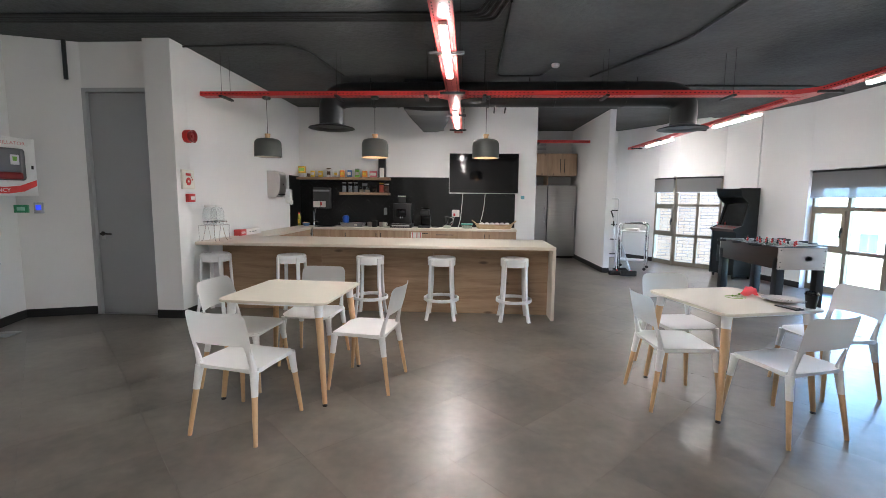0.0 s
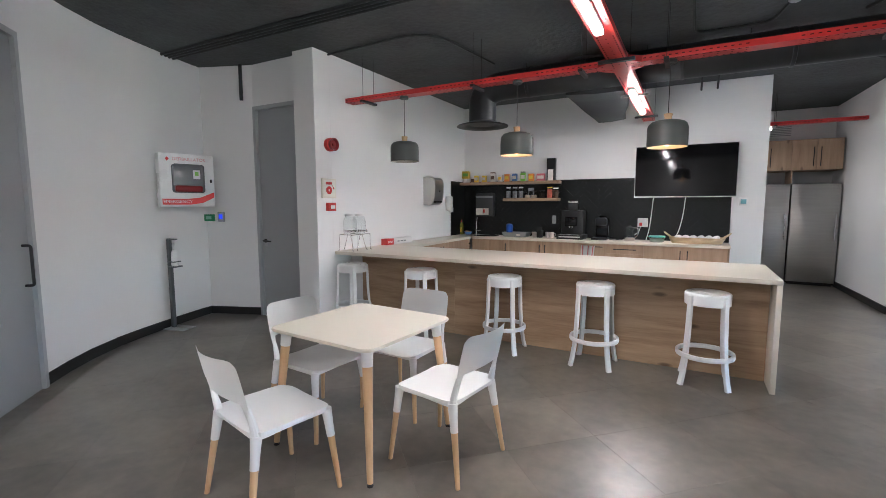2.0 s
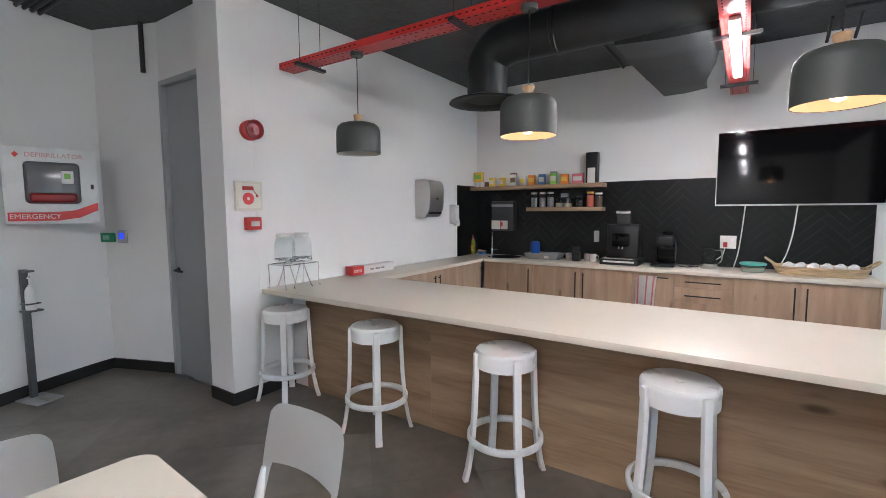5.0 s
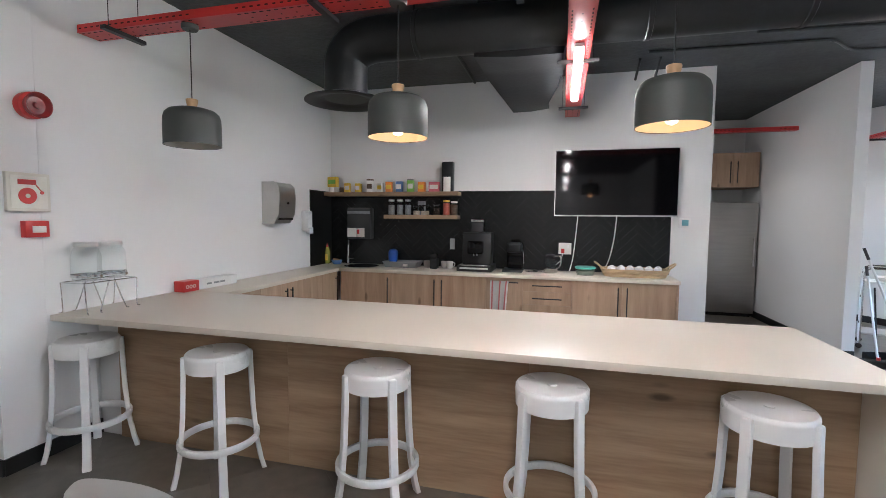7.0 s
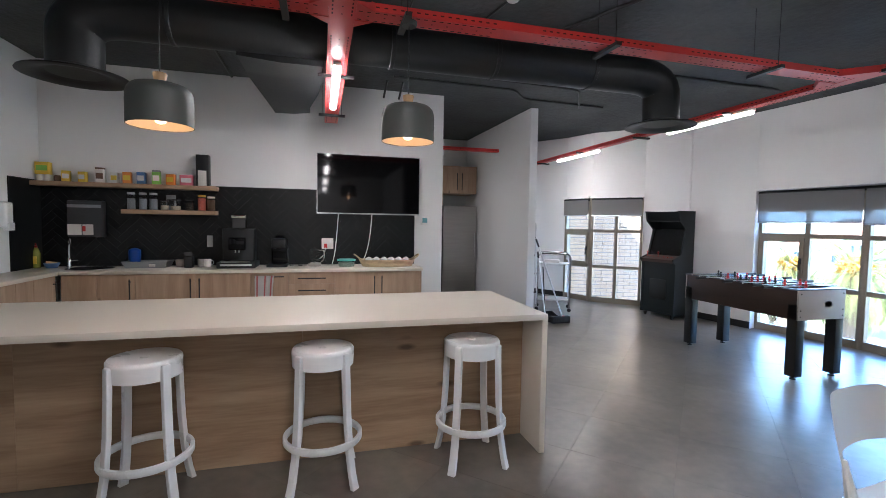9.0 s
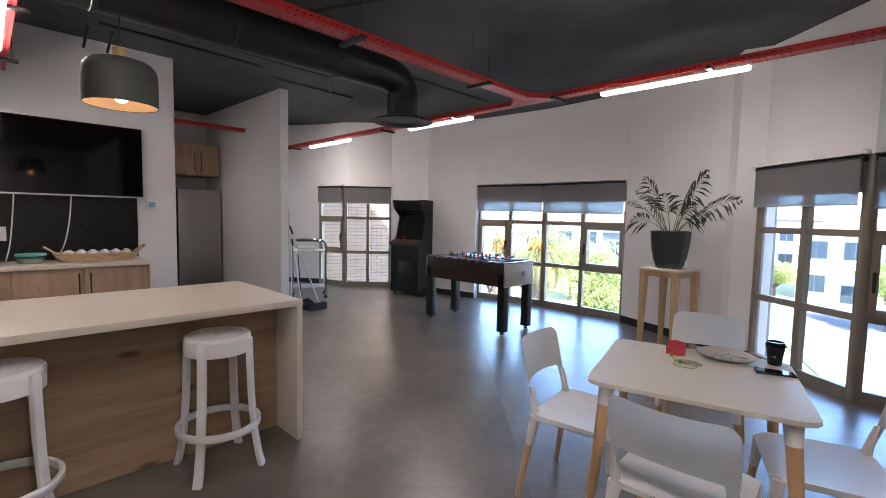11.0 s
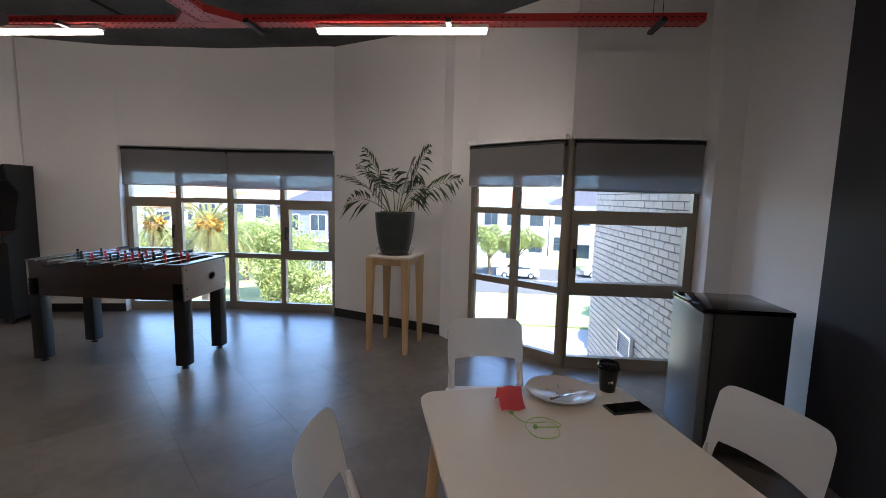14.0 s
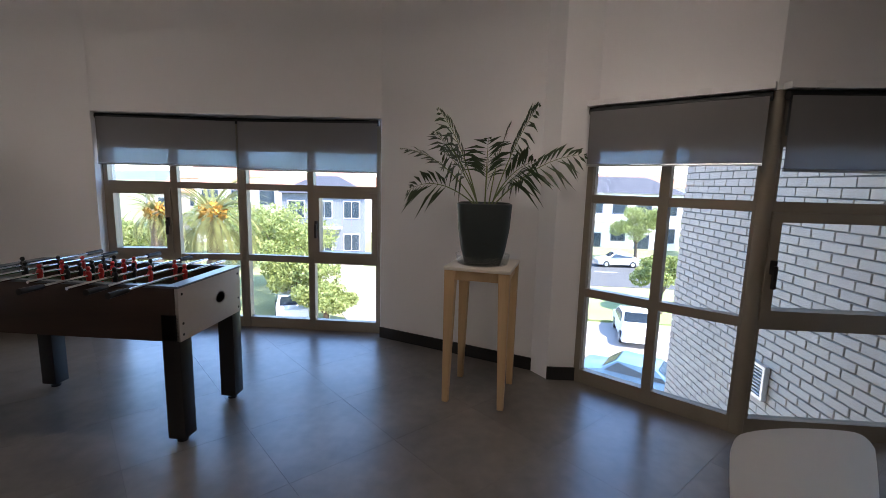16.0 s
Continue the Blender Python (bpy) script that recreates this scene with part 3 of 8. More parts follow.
# ---- cable trays and tubes ----
def tray(name, p, q, w, z, label, rods=True):
    """A perforated red channel: floor with rolled sides, slots as dark insets."""
    p, q = Vector((*p, 0)), Vector((*q, 0))
    d = q - p
    ln = d.length
    t = thing(name, Matrix.Translation((p.x, p.y, z)) @ Matrix.Rotation(math.atan2(d.y, d.x), 4, "Z"), label, "cable tray", "red cable trays")
    bm = bmesh.new()
    box(bm, 0, -w / 2, 0, ln, w / 2, 0.004)
    part("channel", bm, M["red"], t)
    for s in (-1, 1):
        bm = bmesh.new()
        box(bm, 0, min(s * w / 2, s * (w / 2 - 0.004)), 0.004, ln, max(s * w / 2, s * (w / 2 - 0.004)), 0.052)
        box(bm, 0, min(s * (w / 2 - 0.004), s * (w / 2 - 0.016)), 0.048, ln, max(s * (w / 2 - 0.004), s * (w / 2 - 0.016)), 0.052)
        part("side_flange", bm, M["red"], t)
    bm = bmesh.new()
    n = int(ln / 0.05)
    for i in range(n):
        x = 0.025 + i * 0.05
        if i % 24 > 17:
            continue
        for y in (-w * 0.36, w * 0.36):
            box(bm, x - 0.012, y - 0.0045, -0.0012, x + 0.012, y + 0.0045, 0.0)
        if i % 2:
            box(bm, x - 0.005, -0.005, -0.0012, x + 0.005, 0.005, 0.0)
        for s in (-1, 1):
            y = s * w / 2
            box(bm, x - 0.011, min(y, y + s * 0.0012), 0.022, x + 0.011, max(y, y + s * 0.0012), 0.030)
    tagged(part("perforation", bm, M["red_hole"], t, "dark punched slots"), kind="stuff")
    k = int(ln / 1.45) + 1
    for i in range(k):
        x = min(ln - 0.25, 0.3 + i * 1.45)
        bm = bmesh.new()
        for s in (-1, 1) if rods or i == 0 else ():
            cyl(bm, (x, s * (w / 2 + 0.03), -0.015), (x, s * (w / 2 + 0.03), CEIL - z), 0.0025, n=6)
        box(bm, x - 0.02, -w / 2 - 0.07, -0.028, x + 0.02, w / 2 + 0.07, -0.0035)
        part("hanger", bm, M["black_metal"], t, "black hanger bar on threaded rods")
    return t


TZ = 2.72
BAR_Y = 6.36
tray("cable_tray", (0.28, -2.9), (0.28, 9.50), 0.16, TZ, "red perforated cable tray along the room")
tray("cable_tray", (-2.9, BAR_Y), (0.199, BAR_Y), 0.15, TZ, "red perforated cable tray above the bar counter")
tray("cable_tray", (0.361, BAR_Y), (4.43, BAR_Y), 0.15, TZ, "red perforated cable tray above the bar counter")
tray("cable_tray", (4.5, 2.85), (4.5, 12.3), 0.12, TZ, "red perforated cable tray along the window side", rods=False)
tray("cable_tray", (1.72, 10.95), (3.15, 10.95), 0.10, TZ, "red perforated cable tray in the fridge alcove")
# gusset plates where the trays cross
crossing = thing("tray_crossing", Matrix(), "red gusset plates where the trays cross", "cable tray")
for s in (-1, 1):
    for u in (-1, 1):
        bm = bmesh.new()
        prism(bm, [(0.28 + s * 0.078, BAR_Y + u * 0.073), (0.28 + s * 0.19, BAR_Y + u * 0.073), (0.28 + s * 0.078, BAR_Y + u * 0.17)][::s * u], TZ - 0.004, TZ + 0.05)
        part("gusset", bm, M["red"], crossing)
    bm = bmesh.new()
    prism(bm, [(4.438, BAR_Y + s * 0.073), (4.24, BAR_Y + s * 0.073), (4.438, BAR_Y + s * 0.26)][::-s], TZ - 0.004, TZ + 0.05)
    part("gusset", bm, M["red"], crossing)


def led_tube(x, y0, y1, watts, z=TZ - 0.005):
    t = thing("led_light", pose(x, (y0 + y1) / 2, z), "lit white LED batten under the red cable tray", "ceiling light", "LED battens")
    h = (y1 - y0) / 2
    part("housing", rbox(-0.032, -h, -0.028, 0.032, h, 0, 0.004), M["white_gloss"], t)
    bm = rbox(-0.029, -h + 0.012, -0.056, 0.029, h - 0.012, -0.0285, 0.008)
    part("diffuser", bm, M["led"] if x == 0.28 else M["led_side"], t, "glowing diffuser")
    a = lamp("led_light_lamp", "AREA", look((x, (y0 + y1) / 2, z - 0.0575), (x, (y0 + y1) / 2, 0)), watts, (1.0, 0.88, 0.76), size=(0.044, 2 * h - 0.03))
    a.data.spread = radians(150)


MAIN, SIDE_ROW = 0.3, 0.5      # watts of the battens along the middle and along the windows
for x, y0, y1, watts in ((0.28, -2.6, -1.25, MAIN), (0.28, 0.70, 2.05, MAIN), (0.28, 3.97, 5.30, MAIN), (0.28, 7.20, 8.54, MAIN),
                         (4.5, 4.32, 5.58, SIDE_ROW), (4.5, 7.25, 8.45, SIDE_ROW), (4.5, 9.95, 11.25, 0.3), (1.95, 10.9, 11.0, 0.3)):
    led_tube(x, y0, y1, watts)


# ---- duct and ceiling services ----
def air_duct():
    t = thing("air_duct", pose(0, 7.52, 0), "black painted round ventilation duct with two round outlets", "duct")
    bm = bmesh.new()
    z = 3.0
    tube(bm, arc([(-1.60, 0, 2.53), (-1.60, 0, z), (3.58, 0, z), (3.58, 0, 2.53)], n=8, r=0.34), 0.18, n=24)
    part("pipe", bm, M["duct"], t)
    for x in (-1.60, 3.58):
        bm = bmesh.new()
        lathe(bm, [(0.0, 2.60), (0.17, 2.60), (0.20, 2.585), (0.34, 2.545), (0.345, 2.535), (0.32, 2.53), (0.22, 2.55), (0.20, 2.56), (0, 2.565)], 36, (x, 0, -0.03))
        part("outlet", bm, M["duct"], t, "wide flared outlet")
    for x in (-0.95, 0.75, 1.7, 2.7):
        bm = bmesh.new()
        lathe(bm, [(0.181, -0.02), (0.188, -0.015), (0.188, 0.015), (0.181, 0.02)], 24)
        bmesh.ops.transform(bm, matrix=pose(x, 0, z, 0, 90, 0), verts=bm.verts[:])
        part("joint_band", bm, M["duct"], t)
    bm = bmesh.new()
    sections = [(0.0, 3.0, 0.34, 0.22), (0.30, 3.0, 0.34, 0.22), (0.42, 2.98, 0.33, 0.21), (0.70, 2.90, 0.27, 0.19), (1.0, 2.82, 0.20, 0.165), (1.22, 2.79, 0.18, 0.15)]
    rings = []
    for i, (y, zc, w, hh) in enumerate(sections):
        jig = 0.012 * (-1) ** i
        rings.append([bm.verts.new((-0.15 + sx * w + jig * sz, y, zc + sz * hh - jig * sx)) for sx, sz in ((-1, -1), (0, -1.06), (1, -1), (1.03, 0), (1, 1), (0, 1), (-1, 1), (-1.03, 0))])
    for a, b in zip(rings, rings[1:]):
        for i in range(8):
            bm.faces.new((a[i], a[(i + 1) % 8], b[(i + 1) % 8], b[i]))
    bm.faces.new(rings[0]), bm.faces.new(rings[-1])
    part("branch", bm, M["duct"], t, "crumpled insulated branch duct")
    for x in (-1.0, 0.1, 1.35, 2.9):
        bm = bmesh.new()
        cyl(bm, (x, 0.0, 3.17), (x, 0.0, CEIL), 0.006, n=6)
        part("hanger", bm, M["black_metal"], t)


air_duct()


def conduit(pts, r=0.014, label="black painted conduit fixed to the ceiling", rr=0.12, material="duct"):
    bm = bmesh.new()
    tube(bm, arc(pts, r=rr), r, n=8)
    put("conduit", bm, M[material], label, "conduit", group="ceiling conduits")


CZ = CEIL - 0.016
for k in range(4):
    o = k * 0.055
    conduit([(-4.9, 5.05 + o, CZ), (0.55 + o, 5.15 + o, CZ), (0.68 + o, 4.7, CZ), (0.72 + o, -2.9, CZ)], 0.016)
conduit([(-2.98, 6.02, CZ), (-1.5, 5.95, CZ), (-1.35, 7.3, CZ)], 0.012, rr=0.4)
conduit([(0.84, 4.9, CZ), (0.86, 7.35, CZ), (1.5, 7.36, CZ), (1.6, 6.8, CZ)], 0.012)
conduit([(3.0, 2.6, CZ), (2.85, 5.9, CZ), (2.2, 7.4, CZ)], 0.016, rr=0.2)
conduit([(2.2, 7.95, CZ), (5.9, 8.0, CZ)], 0.016)
conduit([(1.85, 8.7, CZ), (3.4, 8.8, CZ), (3.9, 9.6, CZ)], 0.014)
conduit([(1.0, 9.0, CZ), (2.6, 9.05, CZ), (2.9, 9.4, CZ), (4.2, 9.45, CZ)], 0.014)
conduit([(-0.9, 9.62, CZ), (-0.9, 8.2, CZ)], 0.016)
conduit([(-4.2, 5.80, CEIL), (-4.2, 5.80, 2.80)], 0.022, "black pipe dropping from the ceiling beside the door")
for x in (0.95, 1.15):
    bm = bmesh.new()
    tube(bm, [(x, 9.2, CZ), (x, 9.5, CEIL - 0.14)], 0.014)
    put("pipe_bracket", bm, M["duct"], "black pipe bracket under the dark ceiling", "bracket", group="pipe brackets")
conduit([(5.95, 9.55, 0.1), (5.95, 9.55, CEIL)], 0.018, "white painted pipe on the wall", material="wall")
conduit([(5.99, 5.02, 0.1), (5.99, 5.02, CEIL)], 0.016, "white painted pipe on the wall beside the plant", material="wall")

bm = bmesh.new()
lathe(bm, [(0, 0), (0.035, 0), (0.05, 0.012), (0.055, 0.03), (0.055, 0.045), (0, 0.045)], 20)
put("smoke_detector", bm, M["white_gloss"], "white smoke detector on the dark ceiling", "smoke detector", pose(1.6, 6.85, CEIL - 0.045))


# ---- pendants ----
def pendant(x, lit):
    t = thing("pendant_lamp", pose(x, BAR_Y, 0), "green grey pendant lamp with a wooden neck, " + ("lit" if lit else "switched off"), "pendant lamp", "pendant lamps over the bar")
    bm = bmesh.new()
    prof = [(0.03, 2.205), (0.10, 2.203), (0.135, 2.192), (0.155, 2.172), (0.164, 2.145), (0.166, 2.10), (0.166, 1.975)]
    lathe(bm, prof + [(0.163, 1.975)], 40)
    part("shade", bm, M["pendant"], t)
    bm = bmesh.new()
    lathe(bm, [(max(0.001, r - 0.004), z - 0.004) for r, z in prof[:-1]] + [(0.162, 1.977)], 40)
    part("lining", bm, M["pendant_in"], t, "white inner face")
    bm = bmesh.new()
    lathe(bm, [(0, 2.205), (0.028, 2.205), (0.030, 2.23), (0.036, 2.258), (0.034, 2.264), (0, 2.264)], 20)
    part("neck", bm, M["beech"], t, "turned wooden neck")
    bm = bmesh.new()
    cyl(bm, (0, 0, 2.264), (0, 0, TZ - 0.03), 0.0035, n=8)
    part("cable", bm, M["black_metal"], t)
    bm = bmesh.new()
    lathe(bm, [(0, 2.19), (0.02, 2.19), (0.02, 2.10), (0, 2.10)], 12)
    part("socket", bm, M["black_metal"], t)
    bm = bmesh.new()
    lathe(bm, [(0.0, 2.10), (0.014, 2.10), (0.018, 2.085), (0.032, 2.045), (0.034, 2.02), (0.024, 1.995), (0, 1.986)], 16)
    part("bulb", bm, M["bulb"] if lit else M["jar_glass"], t, "glowing warm bulb" if lit else "clear unlit bulb")
    bm = bmesh.new()
    lathe(bm, [(0, TZ - 0.03), (0.045, TZ - 0.03), (0.05, TZ - 0.02), (0.05, TZ - 0.002), (0, TZ - 0.002)], 20)
    part("ceiling_rose", bm, M["pendant"], t)
    if lit:
        lamp("pendant_bulb_lamp", "POINT", pose(x, BAR_Y, 1.972), 0.022, (1.0, 0.50, 0.20), radius=0.02)


pendant(-2.08, False)
pendant(-0.70, True)
pendant(0.69, True)


# ---- furniture ----
def chair():
    """Origin on the floor; the sitter looks along +y."""
    t = thing("dining_chair", Matrix(), "white plastic dining chair with pale wooden legs", "chair", "white dining chairs")
    bm = bmesh.new()
    n = 14
    W, D = 0.225, 0.215
    top = []
    for j in range(n + 1):
        v = -1 + 2 * j / n
        row = []
        for i in range(n + 1):
            u = -1 + 2 * i / n
            k = 1 - 0.055 * (abs(u) ** 8) * (abs(v) ** 8) * 4 / 2
            x, y = u * W * k * (1 - 0.03 * v), v * D * k
            z = 0.455 - 0.012 * (1 - u * u) * (1 - 0.4 * v * v) - 0.015 * max(0, v - 0.6) ** 2 * 4
            row.append(bm.verts.new((x, y, z)))
        top.append(row)
    for j in range(n):
        for i in range(n):
            bm.faces.new((top[j][i], top[j][i + 1], top[j + 1][i + 1], top[j + 1][i]))
    edge = [e for e in bm.edges if e.is_boundary]
    ret = bmesh.ops.extrude_edge_only(bm, edges=edge)
    lowv = [g for g in ret["geom"] if isinstance(g, bmesh.types.BMVert)]
    for v in lowv:
        mid = (1 - (v.co.x / W) ** 2) if abs(abs(v.co.y) - D) < 0.03 else (1 - (v.co.y / D) ** 2)
        v.co.z = 0.418 + 0.012 * max(0, mid)
        v.co.x *= 0.985
        v.co.y *= 0.985
    edge = [e for e in bm.edges if e.is_boundary]
    bmesh.ops.holes_fill(bm, edges=edge, sides=0)
    part("seat", bm, M["white_plastic"], t)
    bm = bmesh.new()
    us = [-1, -0.985, -0.955, -0.92, -0.885, -0.855, -0.83, -0.80, -0.75, -0.66, -0.55, -0.42, -0.28, -0.14]
    us = us + [0.0] + [-u for u in reversed(us)]
    nu, nv = len(us) - 1, 12
    grid = []
    for j in range(nv + 1):
        v = j / nv
        row = []
        for u in us:
            # a broad panel over two narrow uprights, its upper corners round
            k = min(1.0, max(0.0, (abs(u) - 0.80) / 0.11))
            k = k * k * (3 - 2 * k)
            z0 = 0.592 + 0.010 * (1 - u * u) - 0.155 * k
            z1 = 0.808 + 0.006 * u * u - 0.040 * abs(u) ** 14
            z = z0 + (z1 - z0) * v
            h = (z - 0.46) / 0.36
            x = 0.208 * u * (0.945 + 0.075 * math.sin(math.pi * min(1.0, max(0.0, h)) * 0.85))
            y = -0.200 - 0.080 * h - 0.045 * (1 - u * u) * min(1.0, 0.4 + h)
            row.append(bm.verts.new((x, y, z)))
        grid.append(row)
    for j in range(nv):
        for i in range(nu):
            bm.faces.new((grid[j][i], grid[j][i + 1], grid[j + 1][i + 1], grid[j + 1][i]))
    bmesh.ops.solidify(bm, geom=bm.faces[:], thickness=0.013)
    for s in (-1, 1):
        pts = [(s * 0.192, -0.188, 0.42), (s * 0.192, -0.197, 0.47), (s * 0.193, -0.208, 0.52), (s * 0.194, -0.222, 0.58)]
        tube(bm, pts, [0.023, 0.019, 0.015, 0.009], n=10)
    part("backrest", bm, M["white_plastic"], t)
    for sx in (-1, 1):
        for sy in (-1, 1):
            a = Vector((sx * 0.196, sy * (0.185 if sy > 0 else 0.190), 0.435))
            b = Vector((sx * 0.238, sy * (0.228 if sy > 0 else 0.255), 0.0))
            c = a.lerp(b, 0.34)
            bm = bmesh.new()
            cyl(bm, c + (a - c) * 0.08, b, 0.0185, 0.0125, n=14)
            part("leg", bm, M["beech"], t, "tapered pale wooden leg")
            bm = bmesh.new()
            tube(bm, [a, a.lerp(c, 0.5), c], [0.027, 0.0225, 0.0205], n=14)
            part("leg_socket", bm, M["white_plastic"], t)
    return t


first = chair()
CHAIRS = [(-0.93, 3.39, -12), (-0.31, 4.11, 82), (-1.27, 4.07, -95), (-0.90, 4.57, 178),
          (2.03, 3.97, -88), (2.31, 4.52, 186), (3.31, 4.25, 99), (2.56, 3.60, 18)]
for k, (x, y, a) in enumerate(CHAIRS):
    m = pose(x, y, 0, 0, 0, a)
    if k == 0:
        first.matrix_basis = m
    else:
        copy_thing(first, m)


def dining_table():
    t = thing("dining_table", Matrix(), "square white dining table on splayed wooden legs", "table", "square dining tables")
    bm = bmesh.new()
    R, H = 0.06, 0.405
    pts = []
    for cx, cy, a0 in ((1, 1, 0), (-1, 1, 90), (-1, -1, 180), (1, -1, 270)):
        for i in range(7):
            a = radians(a0 + 15 * i)
            pts.append((cx * (H - R) + R * math.cos(a), cy * (H - R) + R * math.sin(a)))
    prism(bm, pts, 0.727, 0.745)
    bmesh.ops.bevel(bm, geom=[e for e in bm.edges if abs(e.verts[0].co.z - e.verts[1].co.z) < 1e-5], offset=0.004, segments=2, affect="EDGES")
    part("tabletop", bm, M["tabletop"], t)
    bm = bmesh.new()
    for s in (-1, 1):
        box(bm, -0.30, s * 0.29 - 0.012, 0.69, 0.30, s * 0.29 + 0.012, 0.7268)
        box(bm, s * 0.29 - 0.012, -0.278, 0.69, s * 0.29 + 0.012, 0.278, 0.7268)
    part("underframe", bm, M["white_plastic"], t)
    for sx in (-1, 1):
        for sy in (-1, 1):
            a, b = Vector((sx * 0.325, sy * 0.325, 0.727)), Vector((sx * 0.385, sy * 0.385, 0.018))
            c = a.lerp(b, 0.13)
            bm = bmesh.new()
            cyl(bm, c, b, 0.0275, 0.0165, n=18)
            leg = part("leg", bm, M["beech"], t, "tapered wooden leg")
            bm = bmesh.new()
            tube(bm, [a, a.lerp(c, 0.4), c + (b - c) * 0.01], [0.040, 0.032, 0.0295], n=18)
            part("collar", bm, M["white_plastic"], leg, "white collar")
            bm = bmesh.new()
            lathe(bm, [(0, 0), (0.017, 0), (0.018, 0.006), (0.010, 0.010), (0.009, 0.019), (0, 0.019)], 14, (b.x, b.y, 0))
            part("foot", bm, M["black_metal"], leg, "black levelling foot")
    return t


tb = dining_table()
tb.matrix_basis = pose(-0.866, 4.05, 0, 0, 0, -4)
copy_thing(tb, pose(2.455, 4.07, 0, 0, 0, 14))


def bar_stool():
    t = thing("bar_stool", Matrix(), "white plastic bar stool with a round seat and foot ring", "stool", "bar stools at the counter")
    bm = bmesh.new()
    lathe(bm, [(0.0, 0.757), (0.02, 0.757), (0.022, 0.752), (0.10, 0.754), (0.15, 0.760), (0.162, 0.758), (0.170, 0.748), (0.171, 0.735), (0.168, 0.66), (0.160, 0.66), (0.158, 0.735), (0, 0.738)], 44)
    part("seat", bm, M["white_gloss"], t)
    for k in range(4):
        a = radians(45 + 90 * k)
        bm = bmesh.new()
        rings = []
        for z, r, w, th in ((0.742, 0.170, 0.018, 0.012), (0.735, 0.174, 0.021, 0.013), (0.62, 0.176, 0.021, 0.013), (0.40, 0.184, 0.021, 0.013), (0.20, 0.200, 0.021, 0.013), (0.07, 0.222, 0.022, 0.013), (0.0, 0.240, 0.023, 0.014)):
            c, s = math.cos(a), math.sin(a)
            rings.append([bm.verts.new((c * (r + i * th) - s * j * w, s * (r + i * th) + c * j * w, z)) for i, j in ((-1, -1), (1, -1), (1, 1), (-1, 1))])
        for p, q in zip(rings, rings[1:]):
            for i in range(4):
                bm.faces.new((p[i], p[(i + 1) % 4], q[(i + 1) % 4], q[i]))
        bm.faces.new(rings[0]), bm.faces.new(rings[-1])
        bmesh.ops.bevel(bm, geom=bm.edges[:], offset=0.003, segments=1, affect="EDGES")
        part("leg", bm, M["white_gloss"], t)
    bm = bmesh.new()
    lathe(bm, [(0.200, 0.225), (0.216, 0.225), (0.219, 0.23), (0.219, 0.258), (0.216, 0.263), (0.200, 0.263), (0.197, 0.258), (0.197, 0.23), (0.200, 0.225)], 44)
    part("foot_ring", bm, M["white_gloss"], t)
    return t


st = bar_stool()
for k, (x, a) in enumerate(((-2.69, 1), (-1.71, 0), (-0.715, 2), (0.17, -1), (1.06, 0))):
    m = pose(x, 6.105, 0, 0, 0, a)
    if k == 0:
        st.matrix_basis = m
    else:
        copy_thing(st, m)


# ---- kitchen ----
worktop = thing("worktop", Matrix(), "white quartz worktop running round the kitchen and bar", "worktop")
part("bar_slab", rbox(SIDE + 0.002, 6.05, 0.862, 1.545, 7.0595, 0.90, 0.002), M["quartz"], worktop)
part("return_slab", rbox(SIDE + 0.002, 7.0605, 0.862, -2.48, 9.0395, 0.90, 0.002), M["quartz"], worktop)
part("wall_slab", rbox(SIDE + 0.002, 9.0405, 0.862, 1.40, 9.64, 0.90, 0.002), M["quartz"], worktop)
bm = rbox(1.507, 6.051, 0.0, 1.5445, 7.059, 0.8615, 0.002)
part("waterfall_end", bm, M["quartz"], worktop, "white quartz end panel of the bar counter")
bar = thing("bar_counter", pose(0, 0, 0), "oak clad bar counter under a white quartz top", "counter")
X = [-2.72, -1.40, 0.05, 1.506]
for a, b in zip(X, X[1:]):
    part("panel", rbox(a + 0.0006, 6.33, 0.002, b - 0.0006, 6.352, 0.861, 0.001, 1), M["oak_h"], bar)
part("carcass", rbox(-2.715, 6.353, 0.0, 1.50, 6.99, 0.861, 0.002), M["white_gloss"], bar)
part("side_panel", rbox(SIDE + 0.003, 6.35, 0.0, -2.721, 6.37, 0.861, 0.001), M["wall"], bar)


